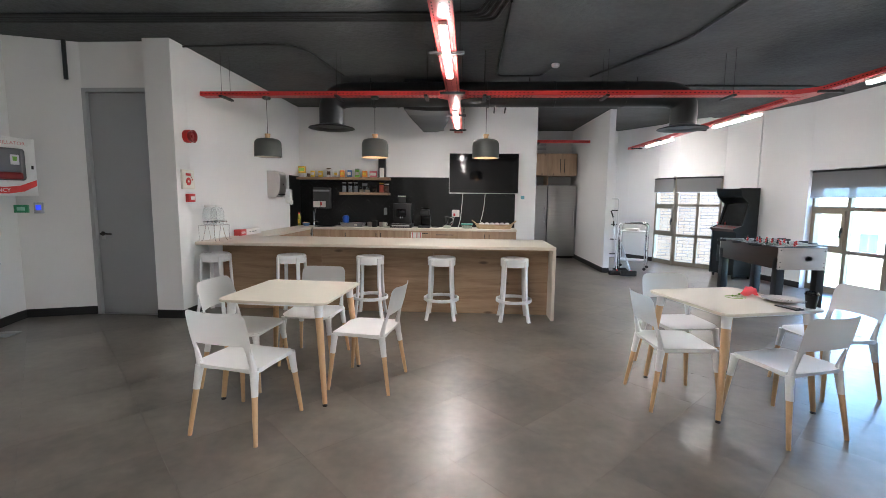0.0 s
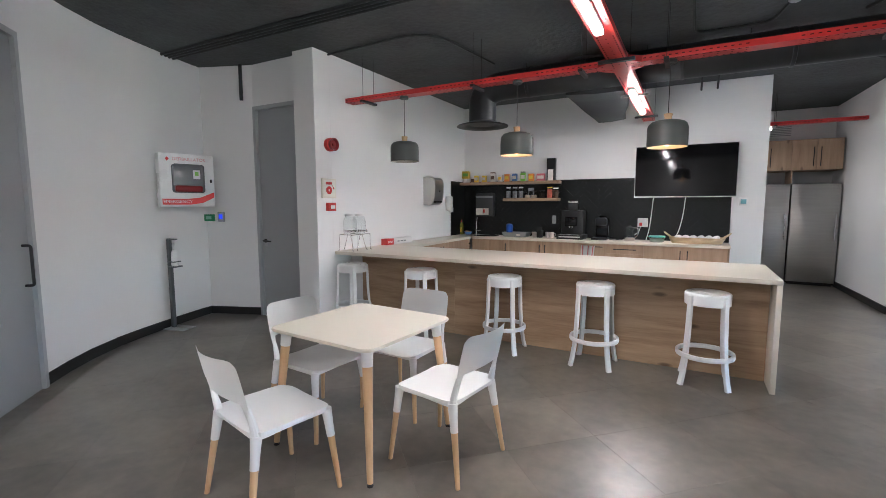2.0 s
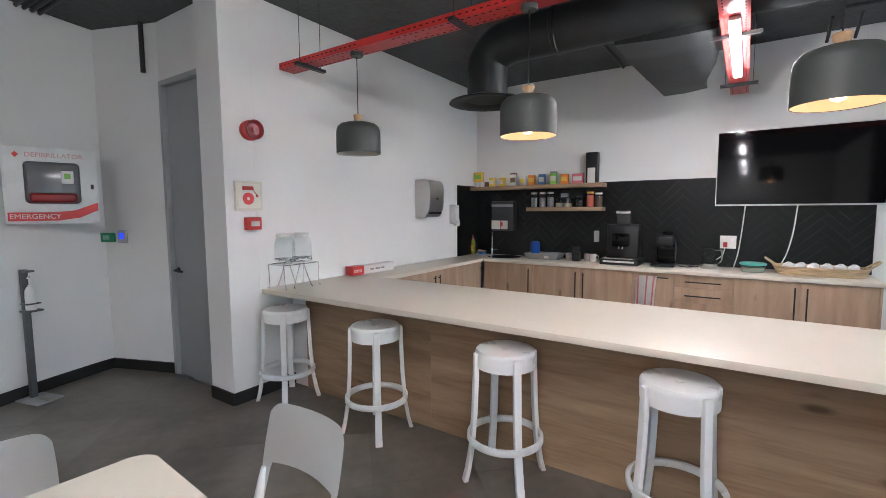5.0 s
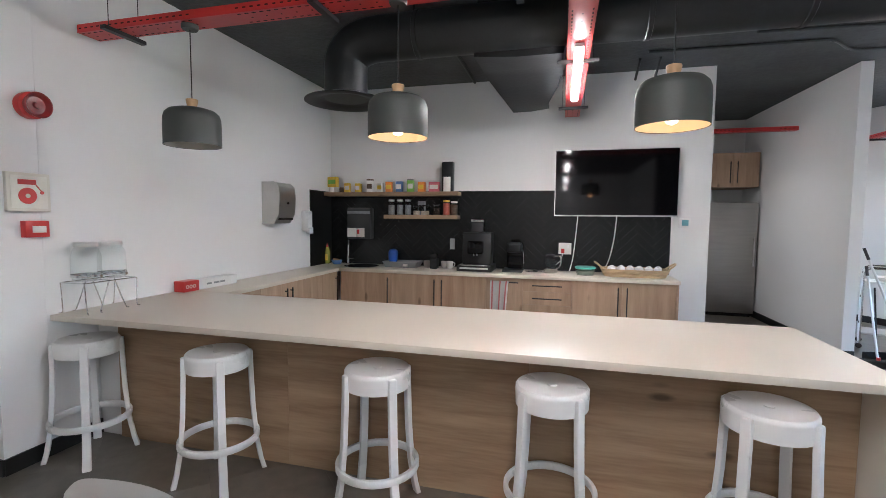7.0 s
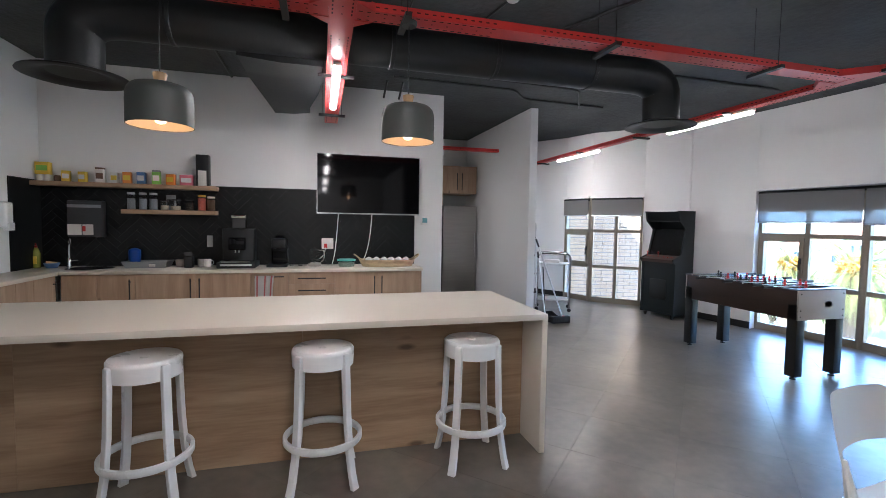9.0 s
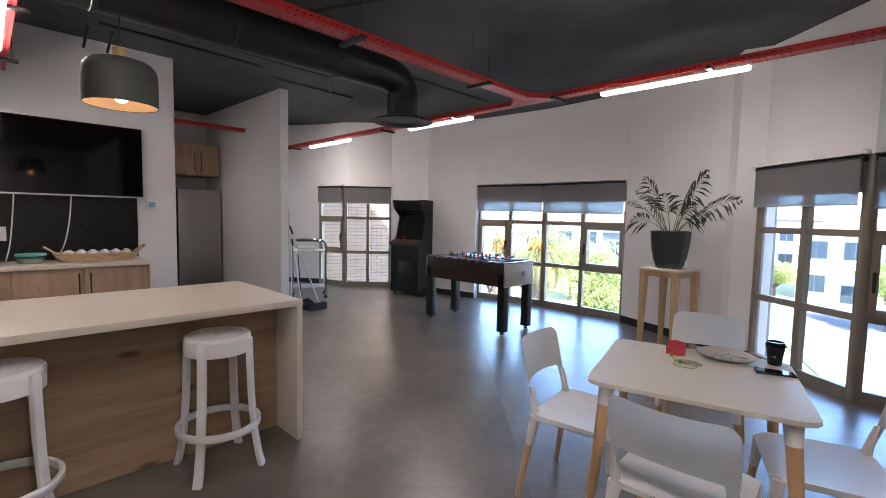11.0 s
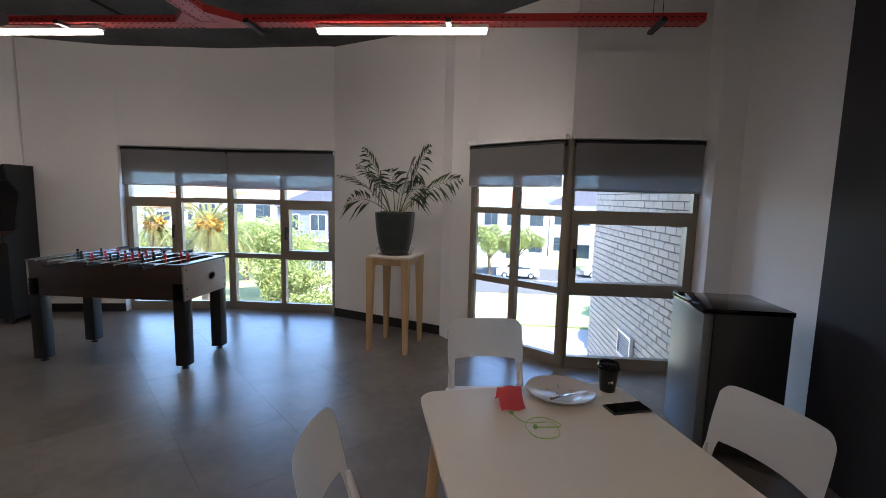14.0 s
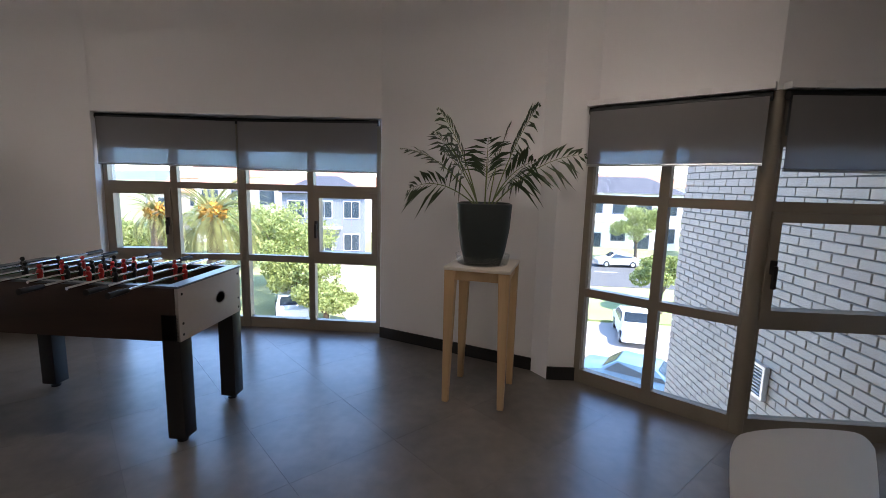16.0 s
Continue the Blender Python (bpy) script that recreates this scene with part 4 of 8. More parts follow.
def cabinet(x0, x1, fronts, m, label, depth=0.57):
    """A base unit, fronts towards -y. fronts: (x0, x1, z0, z1, handle) with handle 'l', 'r', 'h' or ''."""
    c = thing("cabinet", m, label, "cabinet", "oak kitchen base units")
    part("body", rbox(x0 + 0.001, 0.022, 0.10, x1 - 0.001, depth, 0.8615, 0.001, 1), M["oak_v"], c)
    part("plinth", rbox(x0 + 0.001, 0.07, 0.0, x1 - 0.001, depth - 0.02, 0.099, 0.001, 1), M["skirting"], c)
    for a, b, z0, z1, h in fronts:
        drawer = (z1 - z0) < 0.4
        d = part("drawer" if drawer else "door", rbox(a + 0.0018, 0, z0 + 0.0018, b - 0.0018, 0.02, z1 - 0.0018, 0.0012, 1), M["oak_v"], c)
        if h:
            bm = bmesh.new()
            if h == "h":
                xm, zz = (a + b) / 2, z1 - 0.045 if not drawer else (z0 + z1) / 2
                box(bm, xm - 0.16, -0.032, zz - 0.006, xm + 0.16, -0.022, zz + 0.006)
                for s in (-0.13, 0.13):
                    box(bm, xm + s - 0.005, -0.022, zz - 0.005, xm + s + 0.005, 0, zz + 0.005)
            else:
                xx = a + 0.045 if h == "l" else b - 0.045
                box(bm, xx - 0.006, -0.032, z1 - 0.40, xx + 0.006, -0.022, z1 - 0.05)
                for s in (0.08, 0.37):
                    box(bm, xx - 0.005, -0.022, z1 - s - 0.005, xx + 0.005, 0, z1 - s + 0.005)
            part("handle", bm, M["black_metal"], d, "slim black bar handle")


T, Z0 = 0.858, 0.10
m = pose(0, 9.06, 0)
oak = "oak fronted kitchen base unit with slim black handles"
cabinet(-2.47, -2.15, [(-2.47, -2.15, Z0, T, "")], m, "oak fronted corner unit beside the sink")
cabinet(-2.15, -1.79, [(-2.15, -1.79, Z0, T, "r")], m, oak)
cabinet(-1.79, -0.63, [(-1.79, -1.20, Z0, T, "r"), (-1.20, -0.63, Z0, T, "l")], m, "oak fronted double door kitchen unit")
cabinet(-0.63, -0.21, [(-0.63, -0.21, Z0, T, "h")], m, "oak fronted unit with a tea towel on its handle")
cabinet(-0.21, 0.32, [(-0.21, 0.32, 0.72, T, "h"), (-0.21, 0.32, 0.57, 0.72, "h"), (-0.21, 0.32, 0.34, 0.57, "h"), (-0.21, 0.32, Z0, 0.34, "h")], m, "oak fronted drawer unit with black handles")
cabinet(0.32, 1.37, [(0.32, 0.84, Z0, T, "r"), (0.84, 1.37, Z0, T, "l")], m, "oak fronted double door unit at the end of the run")
part_end = put("end_panel", rbox(1.3705, 9.05, 0, 1.388, 9.635, 0.8615, 0.001), M["oak_v"], "oak end panel of the base units", "panel")
# units under the return of the worktop, fronts towards the bar's inner side
m = Matrix.Translation((-2.50, 0, 0)) @ Matrix.Rotation(radians(90), 4, "Z")
cabinet(7.07, 7.98, [(7.07, 7.55, Z0, T, ""), (7.55, 7.98, Z0, T, "r")], m, "pale oak fronted unit along the side wall", 0.41)
cabinet(7.98, 8.66, [(7.98, 8.40, Z0, T, "l"), (8.40, 8.66, Z0, T, "")], m, "pale oak fronted unit along the side wall", 0.41)
cabinet(8.66, 9.03, [(8.66, 9.03, Z0, T, "r")], m, "pale oak fronted corner unit", 0.41)

# wall-hung things of the kitchen
tv = thing("television", pose(0.783, 9.58, 1.96), "large flat black television on the kitchen wall, switched off", "television")
bm = bmesh.new()
box(bm, -0.679, 0.0, -0.39, 0.679, 0.035, 0.39)
part("case", bm, M["black_satin"], tv)
bm = bmesh.new()
for x0, x1, z0, z1 in ((-0.68, 0.68, -0.392, -0.376), (-0.68, 0.68, 0.384, 0.392), (-0.68, -0.672, -0.376, 0.384), (0.672, 0.68, -0.376, 0.384)):
    box(bm, x0, -0.006, z0, x1, 0.02, z1)
part("bezel", bm, M["alu"], tv, "thin silver bezel")
bm = bmesh.new()
box(bm, -0.671, -0.003, -0.375, 0.671, 0.0, 0.383)
part("screen", bm, M["black_gloss"], tv, "glossy dark screen")
bm = bmesh.new()
box(bm, -0.25, 0.035, -0.2, 0.25, 0.078, 0.2)
part("bracket", bm, M["black_metal"], tv)
for x, y1, dx in ((0.36, 9.6, -0.06), (0.80, 9.6, -0.12)):
    bm = bmesh.new()
    tube(bm, arc([(x + 0.02, 9.62, 1.58), (x, 9.628, 1.30), (x + dx * 0.4, 9.628, 1.05), (x + dx, 9.60, 0.905)], r=0.15), 0.006, n=8)
    put("cable", bm, M["white_gloss"], "white television cable hanging to the worktop", "cable")

bm = bmesh.new()
box(bm, SIDE + 0.0015, 9.645, 0.9, 1.41, 9.6585, 1.88)
splash = struct("backsplash", bm, M["grout"], "black herringbone tile splashback")
bm = bmesh.new()
box(bm, SIDE + 0.0015, 9.10, 0.9, SIDE + 0.012, 9.6445, 1.88)
splash2 = struct("backsplash_return", bm, M["tile_black"], "black tile splashback return on the side wall")

for nm, x0, x1, zt, d in (("upper", SIDE + 0.013, -1.06, 1.865, 0.2), ("lower", -2.06, -1.07, 1.57, 0.17)):
    put("wall_shelf", rbox(x0, 9.636 - d, zt - 0.05, x1, 9.636, zt, 0.002), M["oak_h"], "floating oak shelf holding packets and jars" if nm == "upper" else "short floating oak shelf holding jars", "shelf", group="floating shelves")


# ---- window side furniture ----
def foosball():
    t = thing("football_table", pose(4.86, 7.41, 0), "dark wooden table football game with chrome rods and grey ends", "table football")
    X, Y, Z1, Z0 = 0.305, 0.69, 0.875, 0.585
    for s in (-1, 1):
        part("side_panel", rbox(min(s * X, s * (X - 0.022)), -Y + 0.02, Z0, max(s * X, s * (X - 0.022)), Y - 0.02, Z1, 0.003), M["dark_wood"], t)
        e = part("end_panel", rbox(-X, min(s * Y, s * (Y - 0.02)), Z0, X, max(s * Y, s * (Y - 0.02)), Z1, 0.003), M["fb_end"], t, "pale grey end panel")
        bm = bmesh.new()
        lathe(bm, [(0.0, 0), (0.05, 0), (0.05, 0.006), (0.036, 0.008), (0.034, 0.002), (0.0, 0.002)], 24)
        bmesh.ops.transform(bm, matrix=pose(0.08, s * Y, 0.735, 90 * s, 0, 0) @ Matrix.Diagonal((1.0, 0.7, 1, 1)), verts=bm.verts[:])
        part("goal_opening", bm, M["black_satin"], e, "black oval ball return")
        bm = bmesh.new()
        for bx in (-X + 0.03, X - 0.03):
            for bz in (0.62, 0.68, 0.84):
                lathe(bm, [(0, 0.004), (0.006, 0.003), (0.008, 0)], 10, (0, 0, 0))
                bmesh.ops.transform(bm, matrix=pose(bx, s * (Y + 0.0005), bz, 90 if s < 0 else -90, 0, 0), verts=bm.verts[-21:])
        part("bolts", bm, M["black_metal"], e)
    part("field", rbox(-X + 0.022, -Y + 0.02, 0.735, X - 0.022, Y - 0.02, 0.75, 0.001), M["felt"], t, "green playing field")
    bm = bmesh.new()
    for s in (-1, 1):
        box(bm, min(s * (X + 0.006), s * (X - 0.035)), -Y - 0.004, Z1 + 0.0005, max(s * (X + 0.006), s * (X - 0.035)), Y + 0.004, Z1 + 0.012)
        box(bm, -X + 0.035, min(s * (Y + 0.004), s * (Y - 0.07)), Z1 + 0.0005, X - 0.035, max(s * (Y + 0.004), s * (Y - 0.07)), Z1 + 0.012)
    part("rim", bm, M["fb_rim"], t, "grey moulded rim")
    for sx in (-1, 1):
        for sy in (-1, 1):
            x, y = sx * (X - 0.05), sy * (Y - 0.055)
            leg = part("leg", rbox(x - 0.05, y - 0.05, 0.03, x + 0.05, y + 0.05, Z0 + 0.15, 0.004), M["black_satin"], t, "square black leg")
            bm = bmesh.new()
            lathe(bm, [(0, 0), (0.028, 0), (0.03, 0.008), (0.012, 0.014), (0.012, 0.032), (0, 0.032)], 14, (x, y, 0))
            part("foot", bm, M["black_metal"], leg)
    men = [1, 2, 3, 5, 5, 3, 2, 1]
    for k in range(8):
        y = -0.525 + 0.15 * k
        side = -1 if k in (0, 1, 3, 5) else 1
        z = 0.872 + 0.02
        bm = bmesh.new()
        sh = 0.05 * math.sin(k * 2.1)
        cyl(bm, (-side * (X + 0.11) + sh, y, z), (side * (X + 0.17) + sh, y, z), 0.008, n=10)
        rod = part("rod", bm, M["chrome"], t, "chrome rod")
        bm = bmesh.new()
        bmesh.ops.transform(bm, matrix=Matrix(), verts=[])
        cyl(bm, (side * (X + 0.13) + sh, y, z), (side * (X + 0.25) + sh, y, z), 0.014, 0.016, n=12)
        part("grip", bm, M["black_satin"], rod, "black grip")
        for j in range(men[k]):
            x = (j - (men[k] - 1) / 2) * 0.42 / max(1, men[k]) + sh * 0.5
            bm = bmesh.new()
            lathe(bm, [(0, -0.075), (0.009, -0.075), (0.010, -0.05), (0.013, -0.02), (0.016, 0.005), (0.012, 0.022), (0.006, 0.026), (0.011, 0.034), (0.012, 0.044), (0.006, 0.052), (0, 0.053)], 10, (x, y, z))
            part("player", bm, M["red_plastic"] if side < 0 else M["black_satin"], rod, "red player figure" if side < 0 else "black player figure")


M["felt"] = mat("green_field", (0.02, 0.07, 0.025), 0.6, var=0.2)
M["fb_end"] = mat("pale_grey_board", (0.42, 0.39, 0.36), 0.5, var=0.08)
M["fb_rim"] = mat("grey_blue_moulding", (0.09, 0.11, 0.13), 0.3, var=0.1)
foosball()


def arcade():
    a = Vector((5.33, 9.88, 0))
    b = Vector((5.455, 9.29, 0))
    d = (b - a).normalized()
    m = Matrix.Translation((a + b) / 2) @ Matrix.Rotation(math.atan2(d.y, d.x), 4, "Z")
    t = thing("arcade_machine", m, "black upright arcade game cabinet, switched off", "arcade machine")
    w = 0.305
    prof = [(0.03, 0.06), (0.03, 0.88), (-0.02, 0.92), (-0.02, 0.955), (0.16, 1.02), (0.26, 1.42), (0.10, 1.56), (0.06, 1.72), (0.47, 1.72), (0.47, 0.06)]
    for s in (-1, 1):
        bm = bmesh.new()
        x0, x1 = sorted((s * w, s * (w - 0.022)))
        lo, hi = [bm.verts.new((x0, y, z)) for y, z in prof], [bm.verts.new((x1, y, z)) for y, z in prof]
        bm.faces.new(lo), bm.faces.new(hi)
        for i in range(len(prof)):
            j = (i + 1) % len(prof)
            bm.faces.new((lo[i], lo[j], hi[j], hi[i]))
        part("side_panel", bm, M["arcade"], t)
    wi = w - 0.023
    bm = bmesh.new()
    box(bm, -wi, 0.045, 0.07, wi, 0.07, 0.90)
    box(bm, -wi, 0.45, 0.07, wi, 0.465, 1.69)
    box(bm, -wi, 0.09, 1.695, wi, 0.465, 1.71)
    part("body", bm, M["arcade"], t)
    door = part("coin_door", rbox(-0.15, 0.036, 0.30, 0.15, 0.0445, 0.62, 0.003), M["black_satin"], t)
    panel = bmesh.new()
    lo = [(-wi, -0.005, 0.945), (wi, -0.005, 0.945), (wi, 0.17, 1.008), (-wi, 0.17, 1.008)]
    vs = [panel.verts.new(p) for p in lo] + [panel.verts.new((p[0], p[1], p[2] - 0.05)) for p in lo]
    for f in ((0, 1, 2, 3), (7, 6, 5, 4), (0, 4, 5, 1), (1, 5, 6, 2), (2, 6, 7, 3), (3, 7, 4, 0)):
        panel.faces.new([vs[i] for i in f])
    ctl = part("control_panel", panel, M["arc_panel"], t, "control panel with a wooden red strip")
    for x in (-0.2, -0.13, 0.06, 0.13, 0.2):
        bm = bmesh.new()
        lathe(bm, [(0, 0.012), (0.012, 0.011), (0.014, 0.0)], 12, (x, 0.08, 0.978))
        part("button", bm, M["red_plastic"], ctl, "red button")
    for x in (-0.05, -0.25):
        bm = bmesh.new()
        cyl(bm, (x, 0.09, 0.975), (x, 0.09, 1.04), 0.005, n=8)
        bmesh.ops.create_icosphere(bm, subdivisions=2, radius=0.016, matrix=Matrix.Translation((x, 0.09, 1.05)))
        part("joystick", bm, M["red_plastic"], ctl)
    bm = bmesh.new()
    vs = [bm.verts.new(p) for p in ((-wi, 0.175, 1.01), (wi, 0.175, 1.01), (wi, 0.30, 1.44), (-wi, 0.30, 1.44))]
    bm.faces.new(vs)
    bmesh.ops.solidify(bm, geom=bm.faces[:], thickness=0.01)
    part("screen", bm, M["black_gloss"], t, "dark glass screen")
    bm = bmesh.new()
    vs = [bm.verts.new(p) for p in ((-wi, 0.105, 1.57), (wi, 0.105, 1.57), (wi, 0.075, 1.70), (-wi, 0.075, 1.70))]
    bm.faces.new(vs)
    bmesh.ops.solidify(bm, geom=bm.faces[:], thickness=0.01)
    part("marquee", bm, M["arcade"], t)
    bm = bmesh.new()
    box(bm, -wi, 0.11, 1.55, wi, 0.30, 1.562)
    part("speaker_board", bm, M["black_satin"], t)
    for x in (-w + 0.06, w - 0.06):
        for y in (0.08, 0.42):
            bm = bmesh.new()
            cyl(bm, (x, y, 0), (x, y, 0.06), 0.02, 0.028, n=10)
            part("foot", bm, M["black_metal"], t)


M["arcade"] = mat("black_arcade_laminate", (0.008, 0.011, 0.012), 0.4, var=0.3, scale=3, spec=0.3)
M["arc_panel"] = wood_mat("reddish_panel", (0.030, 0.014, 0.010), (0.06, 0.028, 0.02), 0, 0.4)
arcade()


def plant_stand():
    m = pose(5.41, 5.13, 0, 0, 0, -12)
    t = thing("plant_stand", m, "tall pale wooden plant stand with four legs", "plant stand")
    H = 0.925
    part("top", rbox(-0.235, -0.215, H - 0.022, 0.235, 0.215, H, 0.003), M["tabletop"], t, "white board top")
    for s in (-1, 1):
        part("apron", rbox(-0.19, min(s * 0.195, s * 0.172), H - 0.085, 0.19, max(s * 0.195, s * 0.172), H - 0.0225, 0.002), M["pine"], t)
        part("apron", rbox(min(s * 0.215, s * 0.192), -0.17, H - 0.085, max(s * 0.215, s * 0.192), 0.17, H - 0.0225, 0.002), M["pine"], t)
        for u in (-1, 1):
            bm = bmesh.new()
            x, y = s * 0.195, u * 0.175
            lo = [bm.verts.new((x + i * 0.02 + s * 0.012, y + j * 0.02 + u * 0.012, 0)) for i, j in ((-1, -1), (1, -1), (1, 1), (-1, 1))]
            hi = [bm.verts.new((x + i * 0.036, y + j * 0.036, H - 0.0225)) for i, j in ((-1, -1), (1, -1), (1, 1), (-1, 1))]
            bm.faces.new(lo), bm.faces.new(hi)
            for i in range(4):
                bm.faces.new((lo[i], lo[(i + 1) % 4], hi[(i + 1) % 4], hi[i]))
            bmesh.ops.bevel(bm, geom=bm.edges[:], offset=0.003, segments=1, affect="EDGES")
            part("leg", bm, M["pine"], t, "tapered pine leg")
    bm = bmesh.new()
    lathe(bm, [(0, 0), (0.17, 0), (0.185, 0.06), (0.181, 0.062), (0.165, 0.005), (0, 0.005)], 32)
    put("saucer", bm, M["jar_glass"], "clear plastic saucer under the plant pot", "saucer", pose(5.41, 5.14, H + 0.0005))
    p = thing("potted_palm", pose(5.41, 5.14, H + 0.006), "potted palm with long arching fronds in a dark pot", "plant")
    bm = bmesh.new()
    prof = [(0.10, 0.0), (0.125, 0.01), (0.150, 0.10), (0.172, 0.24), (0.182, 0.395), (0.172, 0.40), (0.160, 0.36)]
    rings = []
    n = 40
    for r, z in prof:
        ring = []
        for i in range(n):
            a = 2 * math.pi * i / n
            k = (abs(math.cos(a)) ** 5 + abs(math.sin(a)) ** 5) ** (-1 / 5)
            ring.append(bm.verts.new((r * math.cos(a) * k * 0.98, r * math.sin(a) * k * 0.98, z)))
        rings.append(ring)
    for q, s in zip(rings, rings[1:]):
        for i in range(n):
            bm.faces.new((q[i], q[(i + 1) % n], s[(i + 1) % n], s[i]))
    bm.faces.new(rings[0])
    part("pot", bm, M["pot"], p, "dark green plastic pot with soft square sides")
    bm = bmesh.new()
    lathe(bm, [(0, 0.372), (0.08, 0.368), (0.166, 0.36)], 24)
    part("soil", bm, M["soil"], p)
    rng = random.Random(7)
    # fronds: bearing, length, rise at the start, droop
    fr = [(-85, 0.82, 74, 0.28), (-92, 0.80, 52, 0.85), (96, 0.80, 76, 0.42), (86, 0.74, 58, 0.90), (78, 0.66, 42, 1.35), (170, 0.56, 76, 0.6),
          (10, 0.55, 68, 0.8), (-60, 0.46, 58, 1.05), (58, 0.56, 68, 0.7), (-122, 0.52, 64, 0.9), (120, 0.66, 72, 0.7), (-40, 0.68, 80, 0.4)]
    for az0, ln, rise, droop in fr:
        ln, droop, az0 = ln * 0.90, droop * 0.75, radians(az0 + rng.uniform(-14, 14))
        pos = Vector((0.04 * math.cos(az0), 0.04 * math.sin(az0), 0.36))
        el = radians(rise)
        spine = [pos.copy()]
        N = 16
        for i in range(N):
            el -= droop * (0.4 + 1.2 * (i / N) ** 1.5) / N * 1.6
            pos = pos + Vector((math.cos(az0) * math.cos(el), math.sin(az0) * math.cos(el), math.sin(el))) * (ln / N)
            spine.append(pos.copy())
        bm = bmesh.new()
        tube(bm, spine, [0.0055 - 0.0045 * i / N for i in range(N + 1)], n=5)
        fnd = part("frond", bm, M["stem"], p)
        bm = bmesh.new()
        rl = radians(rng.uniform(-75, 75))
        side0 = Vector((-math.sin(az0), math.cos(az0), 0)) * math.cos(rl) + Vector((math.cos(az0), math.sin(az0), 0)).cross(Vector((-math.sin(az0), math.cos(az0), 0))) * math.sin(rl)
        for i in range(11):
            f = 0.47 + 0.52 * i / 10
            k = min(N - 1, int(f * N))
            base = spine[k].lerp(spine[k + 1], f * N - k)
            tang = (spine[k + 1] - spine[k]).normalized()
            for s in (-1, 1):
                L0 = 0.235 * math.sin(math.pi * min(1, 0.22 + 0.75 * (f - 0.42) / 0.58)) * rng.uniform(0.8, 1.1)
                dr = (tang * rng.uniform(0.35, 0.75) + side0 * s * rng.uniform(0.6, 0.95) + Vector((0, 0, rng.uniform(-0.05, 0.25)))).normalized()
                wv = dr.cross(dr.cross(tang) + Vector((0.05, 0.02, 0.1))).normalized() * 0.0105
                pts = [base, base + dr * L0 * 0.5 + Vector((0, 0, -0.010)), base + dr * L0 + Vector((0, 0, -0.055 * L0 / 0.19))]
                v0, v1, v2, v3 = bm.verts.new(pts[0]), bm.verts.new(pts[1] + wv), bm.verts.new(pts[1] - wv), bm.verts.new(pts[2])
                bm.faces.new((v0, v1, v2)), bm.faces.new((v1, v3, v2))
        ob = tagged(part("foliage", bm, M["leaf"], fnd, "narrow green leaflets"), kind="stuff")


M["soil"] = mat("soil", (0.03, 0.022, 0.016), 0.95, bump=0.8, dist=0.01)
plant_stand()

# small black fridge beside the corner window
fr = thing("mini_fridge", pose(3.965, 2.78, 0, 0, 0, -3), "small black fridge with a dark metallic door", "fridge")
part("body", rbox(-0.235, -0.235, 0.02, 0.235, 0.185, 0.86, 0.006), mat("black_fridge_enamel", (0.03, 0.033, 0.035), 0.35, var=0.2, scale=5, fine=120, bump=0.15), fr)
part("top", rbox(-0.24, -0.24, 0.8605, 0.24, 0.25, 0.89, 0.004), M["black_gloss"], fr)
dr = part("door", rbox(-0.235, 0.19, 0.025, 0.235, 0.245, 0.855, 0.006), mat("dark_brushed_metal", (0.20, 0.21, 0.22), 0.42, metal=0.7, var=0.12, stretch=(1, 1, 10)), fr, "dark brushed metal door")
bm = bmesh.new()
box(bm, 0.17, 0.2, 0.8905, 0.23, 0.24, 0.902)
part("hinge", bm, M["black_metal"], fr)
for sx, sy in ((-0.2, -0.2), (0.2, -0.2), (-0.2, 0.15), (0.2, 0.15)):
    bm = bmesh.new()
    cyl(bm, (sx, sy, 0), (sx, sy, 0.02), 0.015, n=8)
    part("foot", bm, M["black_metal"], fr)

# tall fridges and the cupboard over them
for x in (1.75, 2.465):
    f = thing("fridge", pose(x, 12.02, 0), "tall stainless steel fridge in the alcove", "fridge", "pair of steel fridges")
    part("body", rbox(0.005, 0.05, 0.03, 0.695, 0.66, 1.82, 0.004), M["black_satin"], f)
    d = part("door", rbox(0.004, 0.0, 0.06, 0.696, 0.048, 1.815, 0.008), M["steel"], f, "brushed steel door")
    bm = bmesh.new()
    hx = 0.64
    tube(bm, [(hx, -0.045, 0.82), (hx, -0.045, 1.28)], 0.012, n=10)
    for z in (0.86, 1.24):
        cyl(bm, (hx, -0.045, z), (hx, 0.0, z), 0.008, n=8)
    part("handle", bm, M["chrome"], d, "long metal bar handle")
    bm = bmesh.new()
    box(bm, 0.03, 0.06, 0, 0.67, 0.64, 0.03)
    part("plinth", bm, M["black_satin"], f)
oc = thing("overhead_cabinet", pose(1.71, 12.05, 0), "oak cupboard above the tall fridges", "cabinet")
part("body", rbox(0, 0.022, 2.06, 1.45, 0.66, 2.60, 0.002), M["oak_v"], oc)
part("side_panel", rbox(0.742, 0.03, 1.83, 0.758, 0.66, 2.0595, 0.001), M["oak_v"], oc)
for k in range(4):
    a = 0.005 + k * 0.36
    d = part("door", rbox(a + 0.002, 0, 2.065, a + 0.358, 0.02, 2.595, 0.001), M["oak_v"], oc)
    bm = bmesh.new()
    hx = a + (0.31 if k % 2 == 0 else 0.05)
    box(bm, hx - 0.006, -0.03, 2.12, hx + 0.006, -0.02, 2.46)
    for z in (2.15, 2.43):
        box(bm, hx - 0.005, -0.02, z - 0.005, hx + 0.005, 0, z + 0.005)
    part("handle", bm, M["black_metal"], d, "slim black bar handle")


# ---- kitchen details ----
def colour(name, rgb, rough=0.45, **kw):
    if name not in M:
        M[name] = mat(name, rgb, rough, **kw)
    return M[name]


